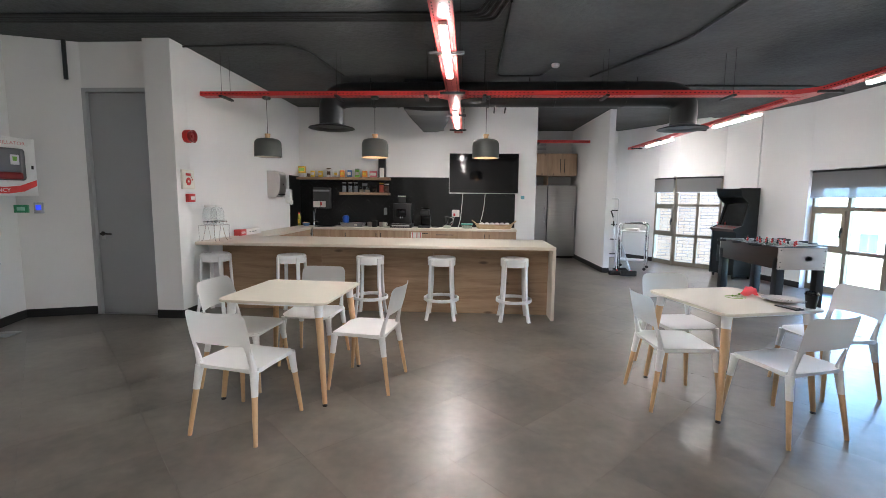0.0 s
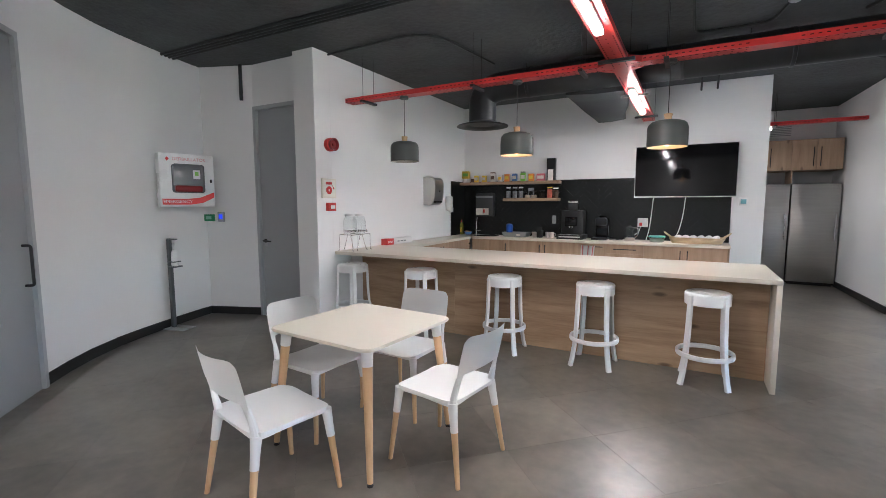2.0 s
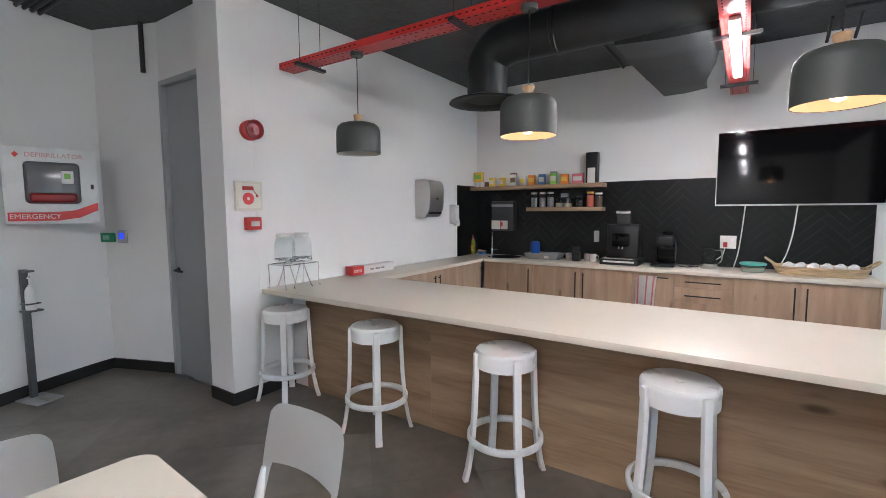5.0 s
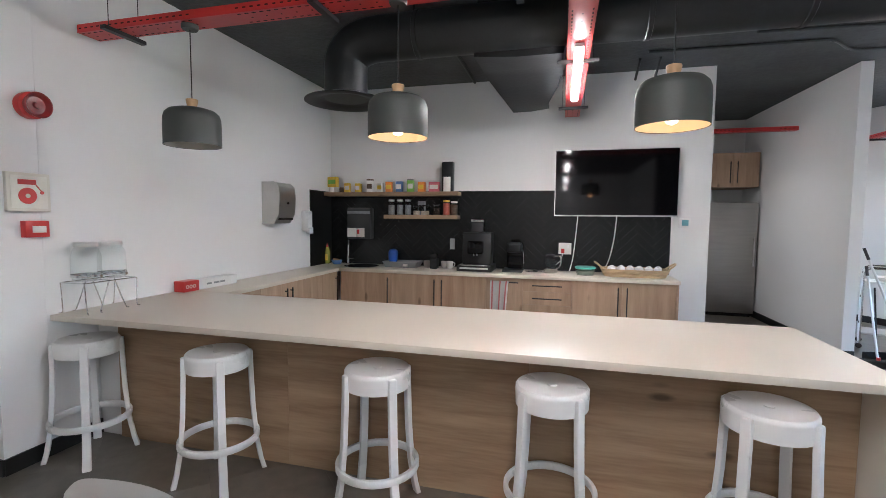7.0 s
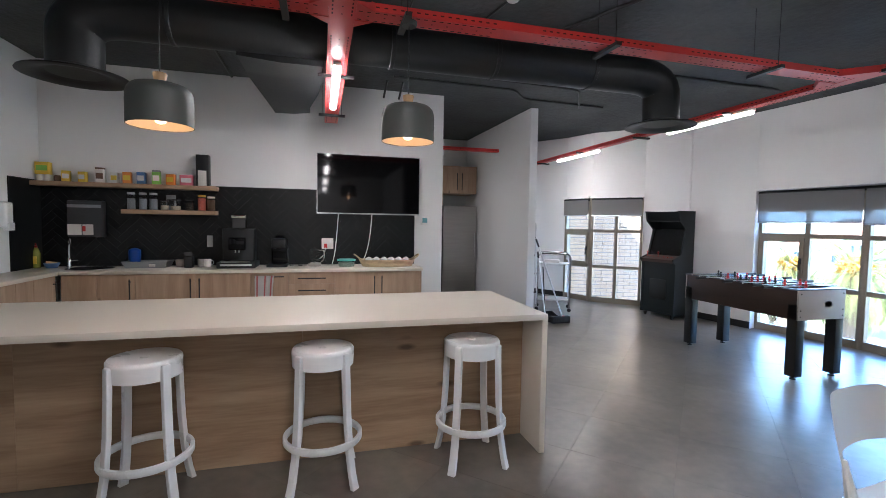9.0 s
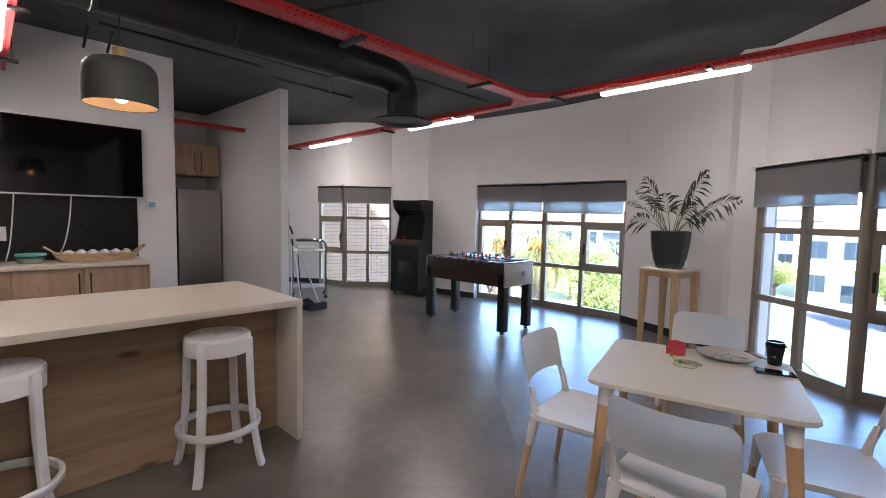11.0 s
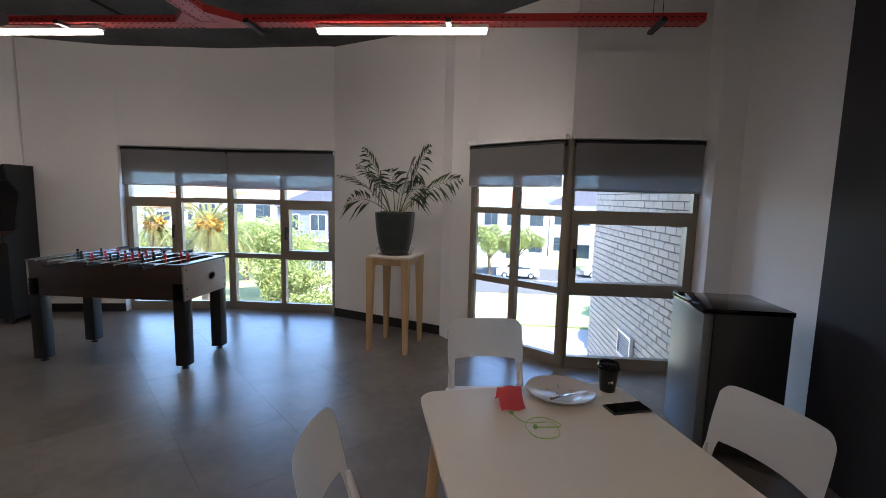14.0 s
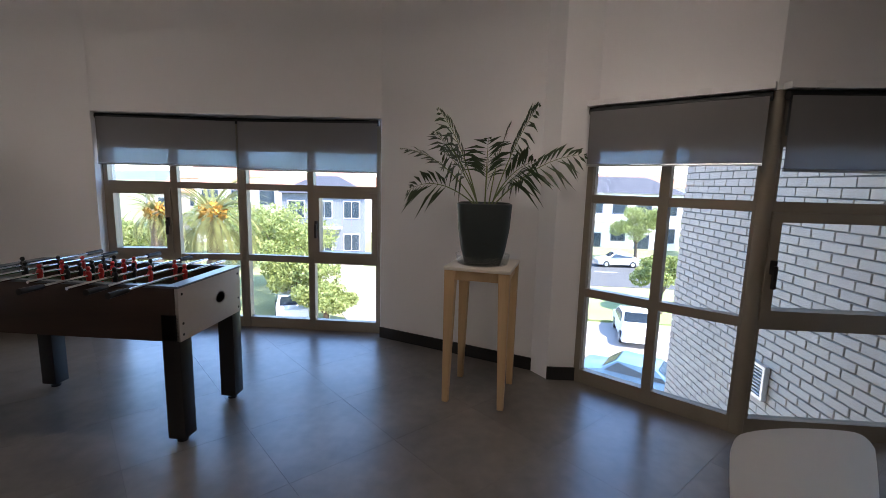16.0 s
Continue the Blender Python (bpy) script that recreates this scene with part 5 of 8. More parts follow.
YEL, ORA, GRN, BLU, WHT, PNK, BRN, TEA = (colour("pack_yellow", (0.75, 0.52, 0.05)), colour("pack_orange", (0.75, 0.25, 0.04)), colour("pack_green", (0.22, 0.50, 0.08)),
                                     colour("pack_blue", (0.10, 0.20, 0.42)), colour("pack_white", (0.72, 0.70, 0.66)), colour("pack_pink", (0.60, 0.16, 0.20)),
                                     colour("pack_brown", (0.10, 0.055, 0.03)), colour("pack_teal", (0.12, 0.45, 0.40)))
GREY, BLK = colour("grey_plastic", (0.22, 0.23, 0.24)), M["black_satin"]


def packet(x, y, z, w, d, h, main, band, label, turn=0.0, lid=None):
    t = thing("packet", pose(x, y, z, 0, 0, turn), label, "packet", "packets on the shelf")
    part("box", rbox(-w / 2, -d / 2, 0, w / 2, d / 2, h, 0.003), main, t)
    bm = bmesh.new()
    box(bm, -w * 0.4, -d / 2 - 0.0015, h * 0.3, w * 0.4, -d / 2 - 0.0003, h * 0.72)
    part("printed_panel", bm, band, t)
    if lid:
        part("flap", rbox(-w / 2 + 0.002, -d / 2 + 0.002, h + 0.0002, w / 2 - 0.002, d / 2 - 0.002, h + 0.02, 0.003), lid, t)


ZS = 1.8655
packet(-2.825, 9.545, ZS + 0.075, 0.13, 0.08, 0.135, YEL, GRN, "yellow tea packet lying on small tins")
for x in (-2.855, -2.78):
    bm = bmesh.new()
    lathe(bm, [(0, 0), (0.034, 0), (0.035, 0.003), (0.035, 0.068), (0.032, 0.074), (0, 0.074)], 18)
    put("tin", bm, WHT, "small pale tin on the oak shelf", "tin", pose(x, 9.545, ZS), "packets on the shelf")
bm = bmesh.new()
lathe(bm, [(0, 0), (0.03, 0), (0.033, 0.01), (0.033, 0.055), (0.028, 0.064), (0.028, 0.07), (0, 0.07)], 18)
put("jar", bm, BRN, "small brown jar on the oak shelf", "jar", pose(-2.70, 9.55, ZS), "packets on the shelf")
packet(-2.615, 9.55, ZS, 0.075, 0.06, 0.125, YEL, WHT, "yellow and white tea box on the shelf", 8)
packet(-2.455, 9.55, ZS, 0.075, 0.06, 0.12, YEL, WHT, "yellow and white tea box on the shelf", -5)
packet(-2.285, 9.55, ZS, 0.085, 0.07, 0.155, WHT, BRN, "white carton with brown print", 6, BRN)
packet(-2.14, 9.55, ZS, 0.075, 0.06, 0.125, WHT, YEL, "white carton with a yellow label", -4)
packet(-2.015, 9.55, ZS, 0.085, 0.06, 0.135, ORA, YEL, "orange and yellow tea box on the shelf", 5)
packet(-1.87, 9.55, ZS, 0.085, 0.06, 0.14, BLU, WHT, "blue and white tea box on the shelf", -3)
packet(-1.715, 9.55, ZS, 0.085, 0.06, 0.15, GRN, WHT, "green tea box on the shelf", 4, GREY)
packet(-1.565, 9.55, ZS, 0.09, 0.06, 0.13, ORA, YEL, "orange tea box on the shelf", -6)
packet(-1.395, 9.55, ZS, 0.14, 0.07, 0.125, PNK, WHT, "pink and red carton on the shelf", 2)
t = thing("display_box", pose(-1.215, 9.55, ZS), "tall black capsule box with a white card", "box")
part("box", rbox(-0.07, -0.05, 0, 0.07, 0.05, 0.375, 0.003), BLK, t)
part("card", rbox(-0.045, -0.062, 0, 0.045, -0.0505, 0.185, 0.002), WHT, t, "white card")

ZL = 1.5705


def jar(x, y, z, r, h, fill, lidm, label, group="jars on the lower shelf", level=0.8):
    t = thing("jar", pose(x, y, z), label, "jar", group)
    bm = bmesh.new()
    lathe(bm, [(0, 0), (r * 0.92, 0), (r, 0.006), (r, h * 0.8), (r * 0.86, h * 0.88), (r * 0.86, h * 0.9)], 20)
    part("glass", bm, M["jar_glass"], t)
    bm = bmesh.new()
    lathe(bm, [(0, 0.004), (r * 0.9, 0.004), (r * 0.93, 0.01), (r * 0.93, h * level * 0.8), (0, h * level * 0.8)], 16)
    part("contents", bm, fill, t)
    bm = bmesh.new()
    lathe(bm, [(0, h * 0.88), (r * 0.9, h * 0.88), (r * 0.92, h * 0.89), (r * 0.92, h * 0.985), (r * 0.88, h), (0, h)], 20)
    part("lid", bm, lidm, t)


DARKF, BEANS = colour("dark_filling", (0.035, 0.022, 0.015), 0.8), colour("pale_filling", (0.45, 0.38, 0.28), 0.8)
for k, x in enumerate((-1.985, -1.865, -1.755)):
    jar(x, 9.56, ZL, 0.043, 0.20, GREY, M["alu"], "tall glass canister with a silver lid")
jar(-1.635, 9.55, ZL, 0.045, 0.115, BEANS, BLK, "short glass jar with a black lid", level=0.6)
packet(-1.58, 9.60, ZL, 0.09, 0.05, 0.18, GREY, BLK, "grey packet behind the jars")
jar(-1.515, 9.545, ZL, 0.055, 0.13, BEANS, BLK, "wide glass jar with a black lid", level=0.5)
jar(-1.37, 9.555, ZL, 0.045, 0.14, DARKF, BLK, "coffee jar with a black lid")
jar(-1.235, 9.55, ZL, 0.047, 0.19, colour("label_red", (0.55, 0.12, 0.08)), YEL, "jar with a red and yellow label", level=0.98)
jar(-1.135, 9.56, ZL, 0.047, 0.175, BRN, WHT, "brown jar with a white lid", level=0.95)

# dispensers
t = thing("paper_dispenser", pose(-2.44, 9.6395, 1.46), "dark grey paper dispenser with a sticker, on the black tiles", "dispenser")
part("case", rbox(-0.17, -0.12, -0.215, 0.17, 0, 0.20, 0.012), colour("dark_grey_case", (0.035, 0.036, 0.038), 0.3), t)
part("strip", rbox(-0.165, -0.123, 0.12, 0.165, -0.1205, 0.155, 0.001), GREY, t)
part("sticker", rbox(-0.165, -0.1225, -0.19, -0.03, -0.1203, -0.07, 0.0004, 1), WHT, t, "printed white sticker")
part("sticker", rbox(-0.02, -0.1225, -0.19, 0.085, -0.1203, -0.07, 0.0004, 1), colour("pack_pale", (0.6, 0.55, 0.52)), t, "printed pale sticker")
part("sticker_mark", rbox(-0.02, -0.124, -0.15, 0.01, -0.1226, -0.09, 0.0003, 1), M["red_plastic"], t, "red mark")

t = thing("towel_dispenser", pose(SIDE + 0.001, 8.31, 1.46, 0, 0, -90), "brushed steel paper towel dispenser on the white wall", "dispenser")
bm = bmesh.new()
prof = [(0, 0), (-0.14, 0.0), (-0.20, 0.10), (-0.215, 0.30), (-0.20, 0.40), (-0.15, 0.44), (0, 0.44)]
lo, hi = [bm.verts.new((-0.155, y, z)) for y, z in prof], [bm.verts.new((0.155, y, z)) for y, z in prof]
bm.faces.new(lo), bm.faces.new(hi)
for i in range(len(prof)):
    j = (i + 1) % len(prof)
    bm.faces.new((lo[i], lo[j], hi[j], hi[i]))
bmesh.ops.transform(bm, matrix=Matrix.Rotation(math.pi, 4, "Z"), verts=bm.verts[:])
bmesh.ops.bevel(bm, geom=bm.edges[:], offset=0.006, segments=2, affect="EDGES")
part("case", bm, colour("bright_steel", (0.55, 0.54, 0.52), 0.3, metal=0.9), t)
bm = bmesh.new()
box(bm, -0.11, 0.145, 0.035, 0.11, 0.20, 0.06)
part("slot", bm, BLK, t, "black paper slot")
bm = bmesh.new()
cyl(bm, (0, 0.21, 0.22), (0, 0.222, 0.22), 0.012, n=12)
part("lock", bm, M["black_metal"], t)
t.matrix_basis = pose(SIDE + 0.001, 8.31, 1.46, 0, 0, -90)

t = thing("soap_dispenser", pose(SIDE + 0.001, 8.95, 1.335, 0, 0, -90), "white soap dispenser on the wall beside the tiles", "dispenser")
part("case", rbox(-0.055, 0, 0.02, 0.055, 0.10, 0.275, 0.02, 3), M["white_gloss"], t)
part("push_bar", rbox(-0.045, 0.06, -0.01, 0.045, 0.115, 0.07, 0.01), M["white_gloss"], t)

# sink and tap
t = thing("sink", pose(-2.33, 9.37, 0.90), "round stainless steel sink set in the worktop", "sink")
bm = bmesh.new()
lathe(bm, [(0.225, 0.0005), (0.225, 0.004), (0.19, 0.004), (0.185, 0.0012), (0.06, 0.0012), (0, 0.0012)], 36)
part("bowl", bm, M["chrome"], t)
tap = thing("tap", pose(-2.60, 9.53, 0.90), "chrome mixer tap with a tall straight spout", "tap")
bm = bmesh.new()
lathe(bm, [(0, 0.0003), (0.03, 0.0003), (0.03, 0.01), (0.02, 0.016), (0.02, 0.10), (0.016, 0.11), (0, 0.11)], 18)
part("base", bm, M["chrome"], tap)
bm = bmesh.new()
tube(bm, arc([(0, 0, 0.10), (0, 0, 0.30), (0.05, -0.09, 0.33), (0.065, -0.12, 0.27)], r=0.06), 0.011, n=10)
part("spout", bm, M["chrome"], tap)
bm = bmesh.new()
tube(bm, [(0.015, 0, 0.075), (0.09, -0.01, 0.085)], 0.007, n=8)
part("lever", bm, M["chrome"], tap)

t = thing("detergent_bottle", pose(-2.90, 9.50, 0.9005), "bottle of yellow green washing up liquid", "bottle")
bm = bmesh.new()
lathe(bm, [(0, 0), (0.036, 0), (0.040, 0.01), (0.038, 0.10), (0.040, 0.16), (0.022, 0.215), (0.014, 0.225), (0, 0.225)], 20)
part("bottle", bm, colour("detergent", (0.30, 0.30, 0.06), 0.25), t)
bm = bmesh.new()
lathe(bm, [(0, 0.2255), (0.015, 0.2255), (0.015, 0.245), (0.007, 0.25), (0.006, 0.275), (0, 0.275)], 14)
part("cap", bm, M["red_plastic"], t)
part("label", rbox(-0.026, -0.043, 0.045, 0.026, -0.0385, 0.13, 0.001), YEL, t)
bm = bmesh.new()
lathe(bm, [(0, 0), (0.05, 0), (0.075, 0.055), (0.072, 0.056), (0.045, 0.006), (0, 0.006)], 22)
put("bowl", bm, BLU, "small blue bowl beside the tap", "bowl", pose(-2.74, 9.47, 0.9005))
put("sponge", rbox(-0.05, -0.03, 0, 0.05, 0.03, 0.03, 0.006), colour("sponge", (0.55, 0.32, 0.15), 0.95, bump=0.8), "tan kitchen sponge resting in the blue bowl", "sponge", pose(-2.745, 9.47, 0.935, 18, 8, 30))

t = thing("dish_tray", pose(-1.78, 9.44, 0.9005), "grey metal draining tray on the worktop", "tray")
bm = bmesh.new()
o, i_ = [(-0.23, -0.14), (0.23, -0.14), (0.23, 0.14), (-0.23, 0.14)], [(-0.205, -0.115), (0.205, -0.115), (0.205, 0.115), (-0.205, 0.115)]
ring = [[bm.verts.new((x * k, y * k, z)) for x, y in o] for k, z in ((0.86, 0.0), (1.0, 0.075))] + [[bm.verts.new((x * k, y * k, z)) for x, y in i_] for k, z in ((1.08, 0.075), (0.93, 0.006))]
for a, b in zip(ring, ring[1:]):
    for k in range(4):
        bm.faces.new((a[k], a[(k + 1) % 4], b[(k + 1) % 4], b[k]))
bm.faces.new(ring[0]), bm.faces.new(ring[-1])
part("tray", bm, colour("zinc", (0.33, 0.34, 0.35), 0.4, metal=0.7), t)
part("label", rbox(0.05, -0.152, 0.02, 0.11, -0.133, 0.05, 0.001), WHT, t)
bm = bmesh.new()
lathe(bm, [(0, 0), (0.052, 0), (0.06, 0.01), (0.064, 0.17), (0.056, 0.20), (0.03, 0.215), (0, 0.216)], 24)
put("water_jug", bm, colour("cobalt_plastic", (0.01, 0.07, 0.36), 0.3), "cobalt blue plastic jug behind the tray", "jug", pose(-1.965, 9.60 - 0.03, 0.9005))
t = thing("glass_tub", pose(-1.44, 9.47, 0.9005), "clear plastic food tub", "tub")
bm = bmesh.new()
lathe(bm, [(0, 0), (0.06, 0), (0.068, 0.085), (0, 0.086)], 20)
part("tub", bm, colour("milky", (0.45, 0.40, 0.36), 0.3), t)
t = thing("coffee_grinder", pose(-1.335, 9.36, 0.9005), "small black coffee grinder on the worktop", "grinder")
part("body", rbox(-0.045, -0.05, 0, 0.045, 0.05, 0.13, 0.01), BLK, t)
part("hopper", rbox(-0.042, -0.045, 0.1305, 0.042, 0.045, 0.19, 0.012), colour("smoke_plastic", (0.05, 0.05, 0.05), 0.15), t)
for k, x in enumerate((-1.225, -1.155)):
    t = thing("mug", pose(x, 9.44, 0.9005, 0, 0, 30 * k), "pale mug on the worktop", "mug", "mugs beside the grinder")
    bm = bmesh.new()
    lathe(bm, [(0, 0), (0.033, 0), (0.038, 0.01), (0.040, 0.09), (0.037, 0.09), (0.035, 0.012), (0, 0.012)], 20)
    part("cup", bm, WHT if k else colour("stone_mug", (0.35, 0.32, 0.30)), t)
    bm = bmesh.new()
    tube(bm, arc([(0.038, 0, 0.075), (0.065, 0, 0.07), (0.065, 0, 0.03), (0.037, 0, 0.025)], r=0.02), 0.005, n=8)
    part("handle", bm, WHT, t)


def coffee_machine():
    t = thing("coffee_machine", pose(-0.80, 9.38, 0.9005), "large black bean to cup coffee machine", "coffee machine")
    part("base", rbox(-0.21, -0.20, 0, 0.21, 0.20, 0.07, 0.008), BLK, t)
    part("body", rbox(-0.175, -0.02, 0.0705, 0.175, 0.19, 0.46, 0.012), BLK, t)
    part("brew_head", rbox(-0.09, -0.15, 0.21, 0.09, -0.021, 0.36, 0.012), M["black_gloss"], t)
    part("bean_hopper", rbox(-0.075, 0.0, 0.461, 0.075, 0.15, 0.585, 0.012), colour("smoke_plastic", (0.05, 0.05, 0.05), 0.15), t)
    part("hopper_lid", rbox(-0.08, -0.005, 0.5855, 0.08, 0.155, 0.625, 0.006), M["chrome"], t, "chrome lid")
    part("drip_tray", rbox(-0.16, -0.205, 0.0705, 0.16, -0.03, 0.085, 0.003), M["chrome"], t, "slotted steel drip tray")
    bm = bmesh.new()
    for x in (-0.02, 0.02):
        cyl(bm, (x, -0.10, 0.18), (x, -0.10, 0.212), 0.009, n=10)
    part("nozzle", bm, M["chrome"], t)
    part("control_strip", rbox(-0.17, -0.206, 0.03, 0.17, -0.2005, 0.05, 0.002), M["alu"], t)
    t = thing("coffee_maker", pose(-0.36, 9.42, 0.9005), "small black capsule coffee maker", "coffee machine")
    part("base", rbox(-0.12, -0.15, 0, 0.12, 0.15, 0.03, 0.008), BLK, t)
    part("body", rbox(-0.075, 0.0, 0.0305, 0.115, 0.15, 0.34, 0.02, 3), M["black_gloss"], t)
    part("head", rbox(-0.07, -0.12, 0.23, 0.105, -0.001, 0.35, 0.03, 3), BLK, t)
    bm = bmesh.new()
    lathe(bm, [(0, 0.34), (0.05, 0.34), (0.055, 0.38), (0, 0.385)], 20, (0.02, 0.06, 0))
    part("tank_lid", bm, M["black_gloss"], t)
    part("trim", rbox(0.1155, 0.02, 0.06, 0.12, 0.05, 0.25, 0.001), M["chrome"], t)
    t = thing("kettle", pose(0.08, 9.40, 0.9005, 0, 0, 20), "glass and chrome electric kettle", "kettle")
    bm = bmesh.new()
    lathe(bm, [(0, 0), (0.075, 0), (0.08, 0.008), (0.08, 0.055), (0.074, 0.06), (0, 0.06)], 26)
    part("base", bm, M["chrome"], t)
    bm = bmesh.new()
    lathe(bm, [(0.074, 0.061), (0.078, 0.10), (0.070, 0.16), (0.055, 0.195), (0.052, 0.195)], 26)
    part("jug", bm, M["jar_glass"], t)
    bm = bmesh.new()
    lathe(bm, [(0.056, 0.195), (0.058, 0.205), (0.04, 0.215), (0.012, 0.22), (0.010, 0.235), (0, 0.236)], 22)
    part("lid", bm, BLK, t)
    bm = bmesh.new()
    tube(bm, arc([(0.055, 0, 0.20), (0.12, 0, 0.205), (0.125, 0, 0.09), (0.08, 0, 0.05)], r=0.04), 0.010, n=8)
    part("handle", bm, M["chrome"], t)


coffee_machine()
bm = bmesh.new()
tube(bm, arc([(-0.22, 9.42, 0.908), (-0.14, 9.33, 0.908), (-0.05, 9.42, 0.908), (-0.15, 9.50, 0.908), (-0.02, 9.46, 0.908)], r=0.06), 0.005, n=6)
put("appliance_cable", bm, M["black_metal"], "black appliance cable lying on the worktop", "cable")
for x, z, label, red in ((0.24, 1.175, "double white wall socket with a red plug", True), (-1.17, 1.20, "grey wall socket plate on the black tiles", False)):
    t = thing("wall_socket", pose(x, 9.639, z), label, "socket")
    w = 0.075 if red else 0.032
    part("plate", rbox(-w, -0.012, -0.07, w, 0, 0.07, 0.003), WHT if red else colour("socket_grey", (0.35, 0.35, 0.35)), t)
    if red:
        part("plug", rbox(-0.045, -0.05, -0.055, -0.005, -0.0125, 0.0, 0.006), M["red_plastic"], t, "red plug")
        bm = bmesh.new()
        tube(bm, arc([(-0.025, -0.045, -0.05), (-0.04, -0.06, -0.14), (-0.10, -0.12, -0.19)], r=0.05), 0.005, n=6)
        part("lead", bm, WHT, t)
        part("switch", rbox(0.03, -0.016, 0.01, 0.05, -0.0125, 0.045, 0.002), M["white_gloss"], t)
t = thing("food_tub", pose(0.47, 9.33, 0.9005), "clear round food tub with a green lid", "tub")
bm = bmesh.new()
lathe(bm, [(0, 0), (0.095, 0), (0.11, 0.07), (0.108, 0.072), (0.092, 0.004), (0, 0.004)], 28)
part("tub", bm, M["jar_glass"], t)
bm = bmesh.new()
lathe(bm, [(0, 0.005), (0.088, 0.005), (0.098, 0.05), (0, 0.052)], 24)
part("contents", bm, colour("salad", (0.42, 0.48, 0.40), 0.6), t)
bm = bmesh.new()
lathe(bm, [(0.112, 0.072), (0.116, 0.075), (0.116, 0.09), (0.108, 0.094), (0, 0.094)], 28)
part("lid", bm, TEA, t, "teal green lid")

t = thing("basket", pose(0.99, 9.36, 0.9005), "shallow woven tray basket filled with white cups", "basket")
M["wicker"] = mat("wicker", (0.50, 0.37, 0.22), 0.8, var=0.35, scale=8, fine=90, bump=0.9, dist=0.006, stretch=(1, 1, 3))
bm = bmesh.new()
for k in range(5):
    s = 0.90 + 0.025 * k
    pts = []
    for i in range(40):
        a = 2 * math.pi * i / 40
        sq = (abs(math.cos(a)) ** 4 + abs(math.sin(a)) ** 4) ** -0.25
        pts.append((0.35 * s * math.cos(a) * sq, 0.17 * s * math.sin(a) * sq, 0.01 + 0.017 * k))
    tube(bm, pts, 0.0095, n=6, closed=True)
part("rim_weave", bm, M["wicker"], t)
bm = bmesh.new()
pts = []
for i in range(40):
    a = 2 * math.pi * i / 40
    sq = (abs(math.cos(a)) ** 4 + abs(math.sin(a)) ** 4) ** -0.25
    pts.append((0.315 * math.cos(a) * sq, 0.153 * math.sin(a) * sq))
prism(bm, pts, 0.0, 0.012)
part("base", bm, M["wicker"], t)
for s in (-1, 1):
    bm = bmesh.new()
    tube(bm, arc([(s * 0.33, -0.07, 0.08), (s * 0.42, -0.05, 0.15), (s * 0.42, 0.05, 0.15), (s * 0.33, 0.07, 0.08)], r=0.05), 0.010, n=7)
    part("handle", bm, M["wicker"], t, "looped wicker handle")
cup = thing("cup", pose(0, 0, 0), "white cup upside down in the woven basket", "cup", "white cups in the basket")
bm = bmesh.new()
lathe(bm, [(0.040, 0), (0.042, 0.002), (0.038, 0.05), (0.026, 0.062), (0.018, 0.064), (0.018, 0.07), (0, 0.07)], 20)
part("body", bm, M["white_gloss"], cup)
bm = bmesh.new()
tube(bm, arc([(0.038, 0, 0.015), (0.060, 0, 0.018), (0.060, 0, 0.045), (0.035, 0, 0.05)], r=0.015), 0.004, n=6)
part("handle", bm, M["white_gloss"], cup)
k = 0
for j in range(2):
    for i in range(6):
        m = pose(0.74 + 0.098 * i + 0.02 * j, 9.315 + 0.088 * j, 0.914 + 0.03, 4 * (i % 2), 3 - 5 * (i % 3 == 1), 40 * i + 25 * j)
        if k == 0:
            cup.matrix_basis = m
        else:
            copy_thing(cup, m)
        k += 1
bm = bmesh.new()
prism(bm, [(0.315 * 0.93 * math.cos(a), 0.15 * 0.93 * math.sin(a)) for a in [2 * math.pi * i / 24 for i in range(24)]], 0.0125, 0.0435)
part("liner", bm, WHT, t, "folded white cloth under the cups")

# tea towel over the handle of one unit
t = thing("tea_towel", pose(-0.47, 9.022, 0), "white tea towel with pink stripes hanging from a cabinet handle", "towel")
bm = bmesh.new()
N = 12
rows = [(-0.012, 0.50), (-0.013, 0.60), (-0.012, 0.70), (-0.010, 0.79), (-0.004, 0.824), (0.006, 0.829), (0.014, 0.80), (0.016, 0.72), (0.016, 0.60)]
g = [[bm.verts.new((-0.105 + 0.21 * i / N * (1 - 0.03 * abs(r - 4)), y - 0.005 * math.sin(i * 1.9 + r * 0.6) * (0.4 + 0.15 * abs(r - 4)) - 0.004, z)) for i in range(N + 1)] for r, (y, z) in enumerate(rows)]
for a, b in zip(g, g[1:]):
    for i in range(N):
        f = bm.faces.new((a[i], a[i + 1], b[i + 1], b[i]))
        f.material_index = 1 if i in (1, 6, 10) else 0
bmesh.ops.solidify(bm, geom=bm.faces[:], thickness=0.003)
part("cloth", bm, [colour("towel_white", (0.72, 0.68, 0.66), 0.95, bump=0.6), colour("towel_pink", (0.62, 0.22, 0.22), 0.95, bump=0.6)], t)

# thermostat at the wall's end
t = thing("thermostat", pose(1.555, 9.658, 1.50), "small wall thermostat with a pale blue display", "thermostat")
part("case", rbox(-0.055, -0.022, -0.055, 0.055, 0, 0.055, 0.004), M["white_gloss"], t)
part("display", rbox(-0.035, -0.0245, -0.03, 0.035, -0.0222, 0.035, 0.001), colour("lcd", (0.20, 0.42, 0.48), 0.2), t, "pale blue display")

